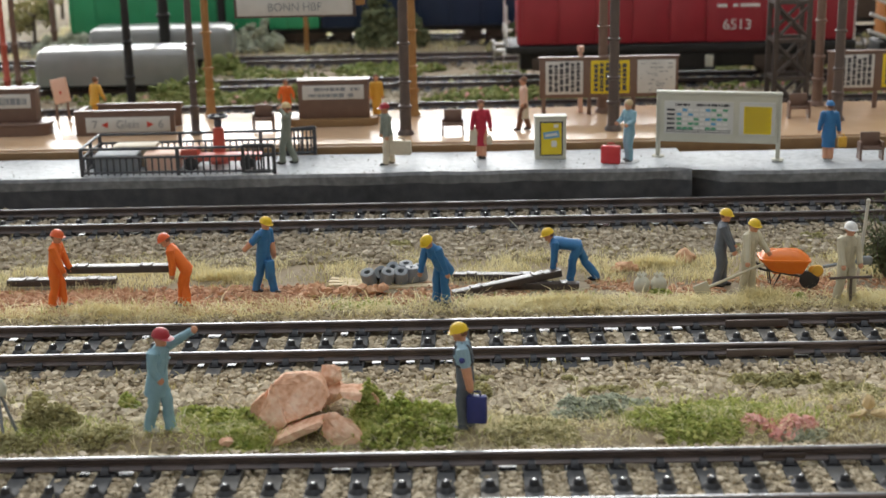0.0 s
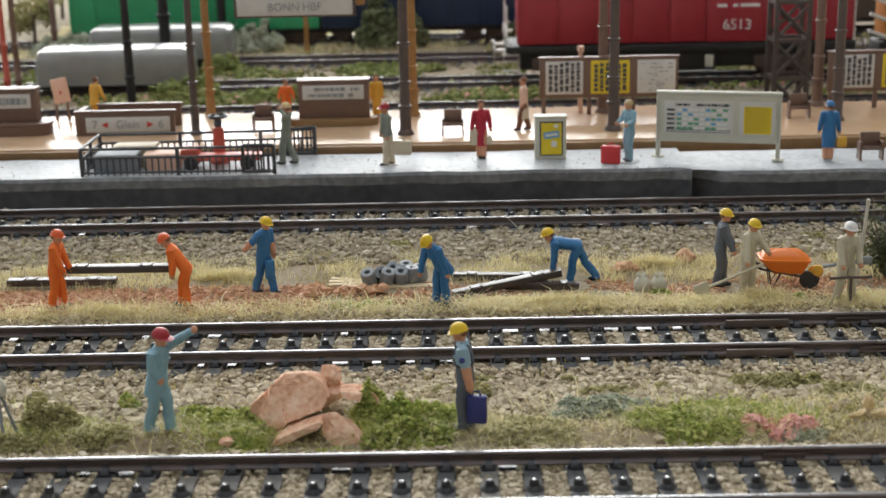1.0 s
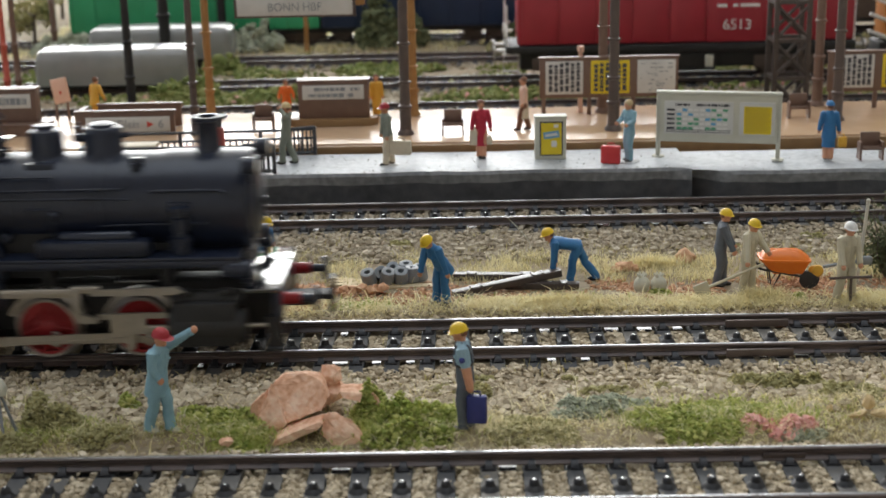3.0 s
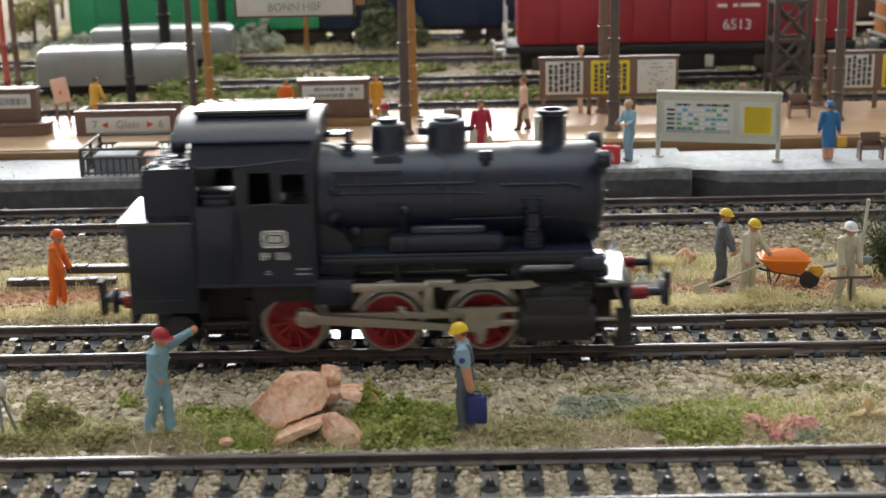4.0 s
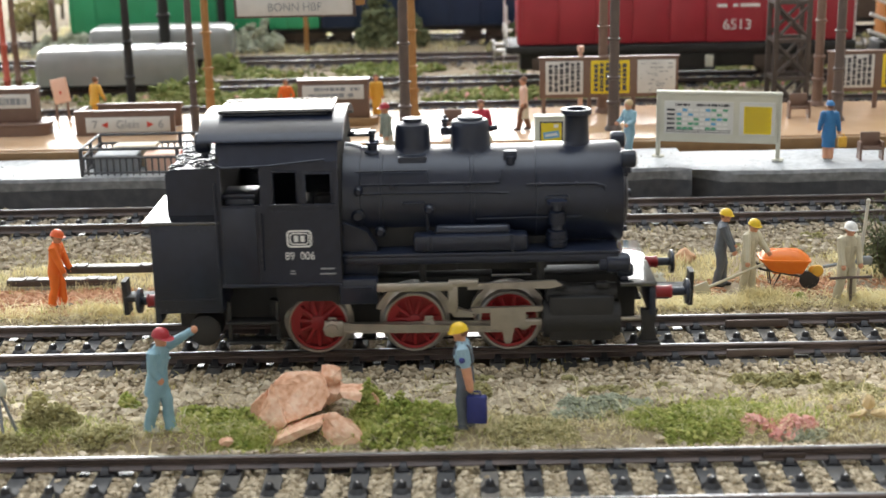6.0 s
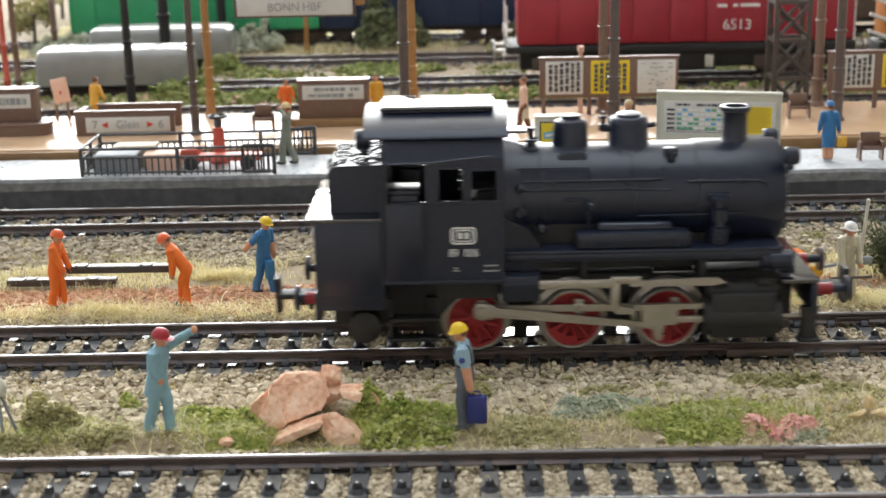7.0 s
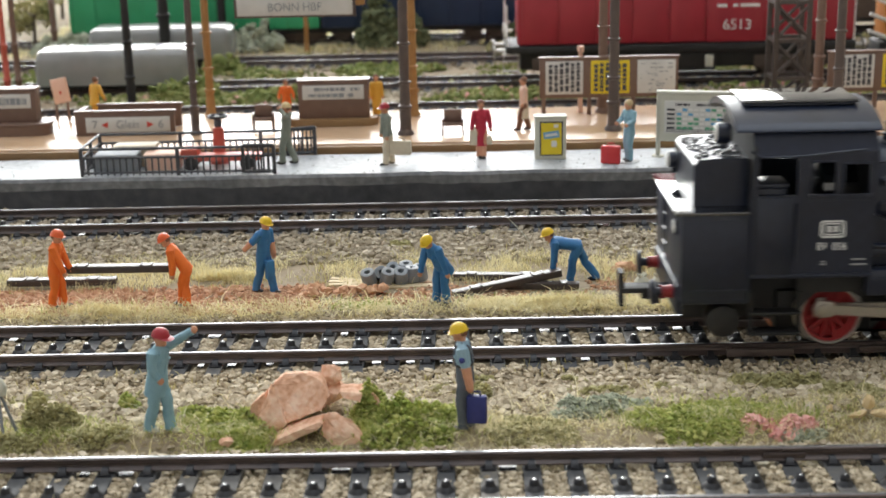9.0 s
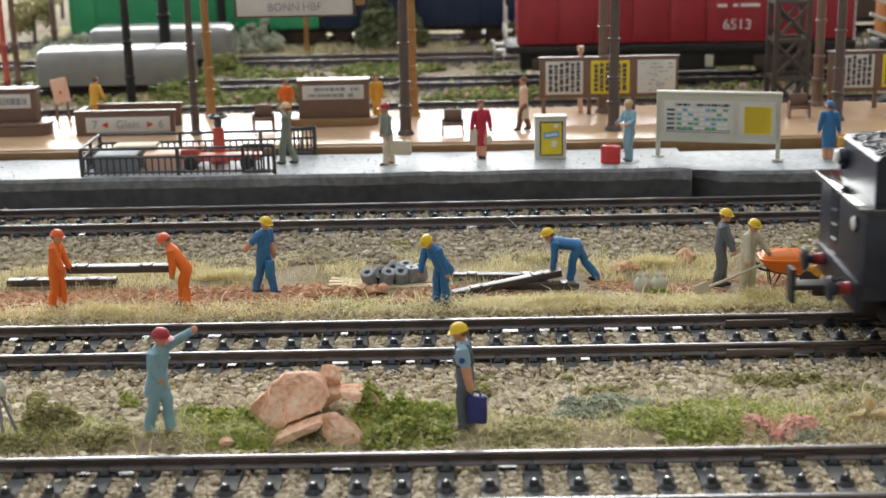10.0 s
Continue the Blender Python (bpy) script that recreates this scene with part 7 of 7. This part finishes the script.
def tree(x, y, tall, seed):
    t = thing("tree", x, y, height(x, y), "small model tree with an olive foam crown on sand", "tree", "far trees")
    rnd = random.Random(seed)
    bm = B()
    tips = []
    tube(bm, [(0, 0, 0), (0.4, 0, tall * 0.4), (0, 0.3, tall * 0.75)], [1.3, 0.9, 0.4], 8)
    for i in range(14):
        a, z = rnd.uniform(0, 6.28), rnd.uniform(0.3, 0.7) * tall
        q = Vector((math.cos(a) * tall * 0.3, math.sin(a) * tall * 0.3, z + tall * rnd.uniform(0.1, 0.3)))
        tube(bm, [(0.2, 0.1, z), q * 0.6 + Vector((0, 0, z * 0.4)), q], [0.4, 0.3, 0.1], 5)
        tips.append(q)
    part("trunk", bm, M_BROWNDK, t)
    c = np.array([tuple(tips[RNG.integers(len(tips))]) for i in range(500)]) + RNG.normal(0, tall * 0.09, (500, 3))
    n = len(c)
    v = np.repeat(ICO_V[None], n, 0) * (1 + 0.6 * (RNG.random((n, 12, 1)) - 0.5)) * RNG.uniform(0.5, 1.2, n)[:, None, None] + c[:, None]
    me = bpy.data.meshes.new("crown")
    me.from_pydata((v.reshape(-1, 3) * MM).tolist(), [], (ICO_F[None] + (np.arange(n) * 12)[:, None, None]).reshape(-1, 3).tolist())
    me.materials.append(M_OLIVE)
    cr = new("crown", me)
    cr.parent = t


for i, (tx, ty, th) in enumerate(((-232, 800, 34), (-205, 842, 30), (-226, 742, 26), (-246, 870, 40), (-180, 880, 30))):
    tree(tx, ty, th, i)


# ---- vegetation ----


def dome(cx, cy, rx, ry, rz, n, r):
    """Places of crumbs in a low uneven mound, and their sizes."""
    out = []
    while len(out) < n:
        u, v = RNG.uniform(-1, 1), RNG.uniform(-1, 1)
        q = u * u + v * v
        x, y = cx + u * rx, cy + v * ry
        q += 0.6 * fbm(x, y, 3.5, 4.4)
        if q > 1:
            continue
        lump = 0.55 + 0.8 * (fbm(x, y, 2.6, 6.0) + 0.35)
        out.append((x, y, height(x, y) + rz * max(0.0, 1 - q) ** 0.5 * max(0.12, lump) * RNG.uniform(0.35, 1.0)))
    return np.array(out), RNG.uniform(r * 0.6, r * 1.25, len(out)) * np.where(RNG.random(len(out)) < 0.16, 2.1, 1.0)


def turf(name, mounds, material, label, category, smooth=False):
    ps, ss = zip(*[dome(*m[:5], int(m[5] * (3.4 if m[6] < 0.8 else 1.2)), m[6] * (0.48 if m[6] < 0.8 else 0.9)) for m in mounds])
    crumbs(name, np.concatenate(ps), np.concatenate(ss), material, label, category, spread=0.55, squash=0.85)


def vegetation():
    # strip beside the front track
    def strip1(x, y):
        e = 0.55 + 1.2 * fbm(x, y, 13, 1.5)
        if -38 < x < -8 and 216 < y < 236:
            e *= 0.3
        return e
    p = scatter(17000, -95, 95, 208, 240, lambda x, y: strip1(x, y) * min(1, (y - 207.5) / 4, max(0.10, (233 - y) / 10)))
    blades("dry_grass", p, RNG.uniform(0.7, 2.1, len(p)), M_DRYGRASS, "dry olive and straw coloured grass fibres", "grass", lean=1.0, width=0.09, low=0.5)
    p = scatter(15000, -95, 95, 209, 234, lambda x, y: min(1, (233 - y) / 7) * 0.4 + 1.4 * fbm(x, y, 9, 7.5) + (0.35 if x > -2 else 0))
    p[:, 2] += RNG.uniform(0.0, 0.5, len(p))
    blades("straw", p, RNG.uniform(1.3, 4.2, len(p)), M_STRAW, "pale straw fibres lying criss-cross", "grass", lean=1.0, width=0.075, low=0.9)
    p = scatter(1000, -95, 95, 209, 238, lambda x, y: 0.5 + fbm(x, y, 12, 2.9))
    p[:, 2] += RNG.uniform(0.2, 1.4, len(p))
    blades("straw", p, RNG.uniform(4.0, 11.0, len(p)), M_STRAW, "long loose pale straws lying on the grass", "grass", lean=1.0, width=0.09, low=0.93)
    p = scatter(2200, -120, 120, 284.5, 293)
    p[:, 2] += RNG.uniform(0.1, 0.9, len(p))
    blades("straw", p, RNG.uniform(3.0, 8.0, len(p)), M_STRAW, "long loose pale straws along the rail", "grass", lean=1.0, width=0.12, low=0.86)
    for y0, y1, n in ((235, 256, 1500), (326, 352, 2200), (276, 286, 700), (192, 207, 160), (258, 273, 260)):
        p = scatter(n, -130, 130, y0, y1, lambda x, y: 0.3 + 1.5 * fbm(x, y, 10, 8.8))
        p[:, 2] = np.maximum(p[:, 2], -0.6)
        blades("dry_grass", p, RNG.uniform(0.8, 2.6, len(p)), M_DRYGRASS, "sparse olive fibres among the ballast", "grass", lean=0.97)
    turf("turf", [(x, y, 3.4, 2.0, 1.3, 60, 0.45) for x, y in zip(RNG.uniform(-110, 110, 26), RNG.choice([240.0, 246.0, 264.0, 332.0, 340.0, 366.0], 26))], M_OLIVE, "olive turf crumbs among the ballast", "turf")
    for cx, cy, rx, ry, zt, n in ((-10, 221, 9, 6, 2.4, 260), (-38, 222, 9, 6, 1.8, 260), (47, 226, 18, 6, 1.3, 700), (12, 222, 10, 6, 1.0, 420), (70, 232, 14, 6, 1.4, 420), (-68, 223, 12, 6, 1.6, 300)):
        q = RNG.normal(0, 0.45, (n, 2)) * (rx, ry) + (cx, cy)
        q = q[q[:, 1] > 211]
        p = np.array([(x, y, height(x, y) + zt * max(0.0, 1 - ((x - cx) / rx) ** 2 - ((y - cy) / ry) ** 2) * RNG.uniform(0.3, 1.0)) for x, y in q])
        blades("straw", p, RNG.uniform(1.4, 4.4, len(p)), M_STRAW, "pale straws strewn over the turf cushions", "grass", lean=1.0, width=0.07, low=0.85)
    # fibres of fresh green over and round the turf
    for cx, cy, rx, ry, n in ((-12, 224, 11, 8, 1500), (-38, 222, 11, 7, 1300), (47, 226, 18, 6, 1700), (-72, 224, 10, 6, 700), (-30, 292, 90, 4, 300)):
        q = RNG.normal(0, 0.5, (n, 2)) * (rx, ry) + (cx, cy)
        q = q[(q[:, 1] > 210.5)]
        p = np.array([(x, y, height(x, y) + RNG.uniform(0, 1.2)) for x, y in q])
        blades("green_fibres", p, RNG.uniform(0.8, 2.2, len(p)), M_GREEN, "fresh yellow-green grass fibres round the turf", "grass", lean=0.95, width=0.12, low=0.2)
    # strip of the work site: fringe along the rail, tall tufts behind
    p = scatter(22000, -125, 125, 284, 295, lambda x, y: min(1, (y - 283.5) / 3) * max(0.03, (293.5 - y + (3.5 if x > 0 else 0)) / 9 + 1.1 * fbm(x, y, 8, 3.3)))
    p[:, 2] += RNG.uniform(0.0, 0.4, len(p))
    blades("straw", p, RNG.uniform(0.9, 3.4, len(p)), M_STRAW, "pale yellow straw fringe along the rail", "grass", lean=1.0, width=0.09, low=0.88)
    # pale straw laid thicker here to stand for the strong light
    p = scatter(9000, -10, 100, 285.5, 292, lambda x, y: 0.35 + 1.3 * fbm(x, y, 14, 1.9))
    p[:, 2] += RNG.uniform(0.1, 0.8, len(p))
    blades("straw", p, RNG.uniform(1.5, 5.0, len(p)), M_STRAW, "extra pale straw matted along the rail where the light falls strongly", "grass", lean=1.0, width=0.12, low=0.93)
    p = scatter(36000, -130, 130, 305, 331, lambda x, y: (0.30 + 1.7 * fbm(x, y, 11, 5.1)) * min(1, (331.5 - y) / 6, (y - 304) / 6))
    blades("dry_grass", p, RNG.uniform(1.1, 3.4, len(p)), M_STRAW, "tall pale yellow grass tufts behind the work site", "grass", lean=0.9, width=0.085)
    p = scatter(12000, -130, 130, 303, 334, lambda x, y: 0.3 + 1.4 * fbm(x, y, 8, 9.1))
    blades("dry_grass", p, RNG.uniform(0.9, 2.8, len(p)), M_DRYGRASS, "olive dry grass fibres behind the work site", "grass", lean=0.9, width=0.085)
    for cx, cy, rx, n in ((66.0, 291.0, 4.5, 700), (21.0, 290.0, 9, 900), (-78, 289, 9, 500), (46, 318, 7, 900), (-55, 314, 10, 900)):
        q = RNG.normal(0, 0.5, (n, 2)) * (rx, 2.2) + (cx, cy)
        p = np.array([(x, y, height(x, y)) for x, y in q])
        blades("grass_tuft", p, RNG.uniform(1.8, 4.2, len(p)), M_STRAW, "dense tuft of pale straw grass", "grass", lean=0.7, width=0.09)
    # reddish gravel of the work site
    p = scatter(7500, -128, -32, 287.5, 308, lambda x, y: min(1, (y - 287) / 3, (308.5 - y) / 4) * (0.9 + fbm(x, y, 10, 2.7)))
    crumbs("gravel", p, RNG.uniform(0.28, 0.75, len(p)), M_REDGRAVEL, "reddish brown fine gravel", "gravel")
    p = scatter(5200, -34, 100, 290, 309, lambda x, y: min(1, (y - 289) / 4, (309.5 - y) / 5) * (0.55 + 1.2 * fbm(x, y, 12, 6.7)))
    crumbs("gravel", p, RNG.uniform(0.25, 0.65, len(p)), M_REDGRAVEL, "reddish brown fine gravel", "gravel")
    p = scatter(2200, -95, 95, 208, 214)
    crumbs("pebbles", p, RNG.uniform(0.4, 0.95, len(p)), M_BALLAST, "pale pebbles beside the rail", "gravel")
    p = scatter(420, -90, 90, 209.6, 213.2)
    p[:, 2] += 0.45
    crumbs("pebbles", p, RNG.uniform(0.6, 1.15, len(p)), M_BALLAST, "large pale pebbles in a row beside the rail", "gravel", spread=0.4)
    p = scatter(1300, -120, 120, 282, 288)
    crumbs("pebbles", p, RNG.uniform(0.35, 0.8, len(p)), M_BALLAST_DIRTY, "grey pebbles beside the rail", "gravel")
    p = scatter(260, -95, 95, 233, 245)
    p[:, 2] = np.maximum(p[:, 2], -0.7) + 0.5
    crumbs("pebbles", p, RNG.uniform(0.6, 1.15, len(p)), M_BALLAST, "larger pale stones along the foot of the ballast", "gravel", spread=0.45)
    p = scatter(420, -130, 130, 324, 347)
    p[:, 2] = np.maximum(p[:, 2], -0.7) + 0.5
    crumbs("pebbles", p, RNG.uniform(0.6, 1.2, len(p)), M_BALLAST_DIRTY, "larger greyish stones along the ballast shoulder", "gravel", spread=0.45)
    p = scatter(900, -95, 95, 213, 240, lambda x, y: 0.25 + fbm(x, y, 9, 4.8))
    crumbs("pebbles", p, RNG.uniform(0.4, 1.0, len(p)), M_BALLAST, "scattered pale pebbles in the grass", "gravel")
    bm = B()
    tube(bm, [(0, 0, 0), (-2.2, 0.4, 3.2), (-6.0, 1.0, 7.0)], [0.16, 0.14, 0.08], 6)
    solid("loose_fibre", bm, M_BALE, 17.6, 340.0, height(17, 340) - 0.1, "single stiff pale fibre sticking out of the ballast", "fibre")
    p = scatter(4200, -95, 95, 226, 241, lambda x, y: 0.2 + 0.8 * min(1, (y - 228) / 6) * (0.5 + fbm(x, y, 9, 4.4)))
    p[:, 2] += 0.45
    crumbs("pebbles", p, RNG.uniform(0.45, 1.15, len(p)), M_BALLAST, "pale ballast stones spilled into the grass", "gravel")
    # turf and shrubs
    turf("turf", [(-40, 226, 7, 6, 2.6, 480, 0.5), (-38.5, 219, 5, 4, 2.0, 420, 0.48), (-10, 221, 8, 6, 3.2, 620, 0.5), (-12, 226, 7, 5, 5.0, 420, 0.5), (-17, 227, 4, 3, 8.0, 420, 0.48), (-5, 228, 6, 5, 2.8, 500, 0.5), (-24, 216.2, 6, 1.2, 0.9, 160, 0.45),
                  (-48, 230, 5, 4, 1.6, 260, 0.5)],
         M_GREEN, "bright yellow-green foam turf clumps round the boulders", "turf")
    turf("turf", [(36, 225, 8, 4.5, 2.2, 430, 0.5), (48, 228, 10, 4.0, 1.8, 420, 0.5), (41, 220, 7, 3.4, 1.8, 420, 0.48), (-61, 235, 2.2, 1.8, 4.0, 160, 0.5), (-22, 291, 7, 3, 1.2, 120, 0.5), (44.4, 297, 3, 1.4, 1.4, 140, 0.45), (74, 291, 1.6, 1, 1.6, 70, 0.4)],
         M_GREEN, "bright yellow-green foam turf clumps", "turf")
    turf("turf", [(-72.5, 226, 5.5, 4, 5.4, 520, 0.5), (-64, 222, 6, 4, 2.0, 240, 0.5), (-80, 219, 7, 4, 2.2, 260, 0.5), (2, 238, 3, 2, 3.2, 200, 0.5), (58, 240, 9, 2.4, 3.2, 420, 0.5), (24, 238, 8, 2.4, 1.8, 260, 0.5), (12, 222, 9, 5, 1.4, 320, 0.5), (70, 236, 9, 4, 2, 420, 0.5), (-80, 238, 4, 3, 1.5, 150, 0.5), (88, 226, 8, 6, 2, 300, 0.5)],
         M_OLIVE, "olive brown foam turf clumps and low shrubs", "turf")
    turf("lichen", [(25, 231.0, 9, 2.8, 2.4, 560, 0.5), (20, 228, 5, 2.0, 1.8, 220, 0.45), (58, 219, 4, 1.6, 1.2, 90, 0.45)], M_GREYGREEN, "pale grey-green lichen cushion", "plant")
    turf("blossoms", [(51.0, 222.2, 3.4, 2.2, 2.0, 50, 0.6), (57.6, 222.0, 3.6, 2.6, 3.0, 90, 0.6), (54.6, 219.0, 2.4, 1.4, 1.4, 26, 0.6)], M_BLOSSOM, "pink foam blossoms in the turf", "flowers")
    turf("blossoms", [(40.6, 215.0, 1.0, 0.8, 1.6, 26, 0.42), (-41.5, 216.5, 1.2, 1.0, 1.4, 30, 0.42), (-79.6, 214.6, 1.2, 1.0, 1.6, 30, 0.42)], M_REDFLOWER, "bright red foam flower heads", "flowers")
    for x, y, s, tu in ((68.4, 223.6, (4.6, 2.4, 1.2), 12), (72.4, 224.2, (4.2, 2.2, 1.2), -14), (70.6, 225.8, (2.8, 2.2, 3.0), 40), (64.0, 226.4, (1.8, 1.4, 1.2), 70)):
        bm = B()
        rock_mesh(bm, (0, 0, s[2] * 0.6), (s[0] / 2, s[1] / 2, s[2] / 2 + 0.3), int(x), planes=12)
        solid("bark_chip", bm, M_OCHRE, x, y, height(x, y) + 0.7, "ochre yellow bark chip lying on the grass", "bark chip", "bark chips", turn=tu)
    # dark shrub at the end of the work site
    t = thing("shrub", 97.5, 305.0, height(97, 305), "dark olive shrub with twigs and small leaves", "shrub")
    rnd = random.Random(4)
    tips = []
    for i in range(34):
        a, l = rnd.uniform(0, 6.28), rnd.uniform(6, 17)
        d = Vector((math.cos(a) * rnd.uniform(0.1, 0.6), math.sin(a) * rnd.uniform(0.1, 0.6), 1)).normalized()
        m = d * l * 0.55 + Vector((rnd.uniform(-0.8, 0.8), rnd.uniform(-0.8, 0.8), 0))
        e = d * l + Vector((rnd.uniform(-1.5, 1.5), rnd.uniform(-1.5, 1.5), 0))
        bm = B() if i == 0 else bm
        tube(bm, [(0, 0, 0), m, e], [0.35, 0.22, 0.08], 5)
        tips += [m, e, (m + e) / 2]
    part("twigs", bm, M_BROWNDK, t)
    c = np.array([tuple(tips[RNG.integers(len(tips))]) for i in range(2600)]) + RNG.normal(0, 1.5, (2600, 3))
    c = c[c[:, 2] > 0.4]
    n = len(c)
    d1, d2 = RNG.normal(0, 1, (n, 3)), RNG.normal(0, 1, (n, 3))
    d1 /= np.linalg.norm(d1, axis=1)[:, None]
    d2 /= np.linalg.norm(d2, axis=1)[:, None]
    s = RNG.uniform(0.35, 0.8, n)[:, None]
    v = np.stack([c - d1 * s, c + d2 * s * 0.55, c + d1 * s, c - d2 * s * 0.55], 1).reshape(-1, 3)
    me = bpy.data.meshes.new("leaves")
    me.from_pydata((v * MM).tolist(), [], (np.arange(n * 4).reshape(-1, 4)).tolist())
    me.materials.append(M_DARKLEAF)
    lv = new("leaves", me)
    lv.parent = t
    lv["kind"] = "stuff"
    # green between the far tracks
    def far(name, y0, y1, n, material, label, r, zz=1.0):
        p = scatter(n, -230, 230, y0, y1, lambda x, y: 0.35 + 1.6 * fbm(x, y, 26, 3.9))
        p[:, 2] += RNG.uniform(0, zz, len(p))
        crumbs(name, p, RNG.uniform(r * 0.6, r * 1.3, len(p)), material, label, "turf", spread=0.55)
    far("turf", 540, 572, 6000, M_FARGREEN, "deep green foam turf between the far tracks", 1.1, 2.4)
    far("turf", 605, 645, 6000, M_FARGREEN, "deep green foam turf between the far tracks", 1.1, 2.0)
    far("turf", 540, 720, 3500, M_OLIVE, "olive foam turf between the far tracks", 1.2, 2.0)
    far("blossoms", 545, 570, 700, M_BLOSSOM, "pink foam blossoms between the far tracks", 0.9, 2.4)
    turf("turf", [(-112, 560, 14, 9, 9, 900, 1.0), (-70, 560, 22, 9, 4.5, 900, 1.0), (-108, 635, 10, 7, 8, 400, 1.0), (-30, 632, 26, 8, 3, 500, 1.0)], M_FARGREEN, "yellow-green foam bushes behind the station", "bush")
    turf("lichen", [(-185, 556, 12, 9, 13, 700, 1.0), (-104, 705, 14, 8, 13, 600, 1.2), (-190, 700, 26, 12, 10, 700, 1.3)], M_GREYGREEN, "grey-green lichen bushes behind the station", "bush")
    turf("bush", [(-38, 706, 12, 7, 24, 900, 1.3), (-22, 708, 7, 5, 15, 400, 1.2), (33, 708, 6, 5, 14, 300, 1.2)], M_DARKLEAF, "dark leafy bush before the far sidings", "bush")
    p = scatter(9000, -230, 0, 690, 900)
    blades("dry_grass", p, RNG.uniform(2, 6, len(p)), M_STRAW, "pale straw grass in the far distance", "grass", lean=0.9, width=0.3)
    p = scatter(2500, -140, -100, 548, 572)
    blades("straw", p, RNG.uniform(2, 4.5, len(p)), M_STRAW, "pale straw heap at the foot of the mast", "grass", lean=0.9, width=0.2)


vegetation()


def motions():
    times = [i / 10 for i in range(101)]
    base = Vector((-11.75, 265.65, 2.4))
    walk(LOCO, [(t, pose((base.x + travel(t)) * MM, base.y * MM, base.z * MM)) for t in times])
    for w in WHEELS:
        p = w.location.copy()
        walk(w, [(t, pose(p.x, p.y, p.z, 0, math.degrees(travel(t) / WHEEL_R), 0)) for t in times])
    for what, rod in RODS:
        rows = []
        for t in times:
            a = -travel(t) / WHEEL_R
            px, pz = THROW * math.cos(a), AXLE_Z + THROW * math.sin(a)
            bx = AXLES[0] + px
            run = math.sqrt(ROD_L ** 2 - (CROSS_Z - pz) ** 2)
            if what == "coupling":
                m = pose(px * MM, 0, pz * MM)
            elif what == "main":
                m = pose(bx * MM, 0, pz * MM, 0, -math.degrees(math.atan2(CROSS_Z - pz, run)), 0)
            else:
                m = pose((bx + run) * MM, 0, CROSS_Z * MM)
            rows.append((t, m))
        walk(rod, rows)


motions()
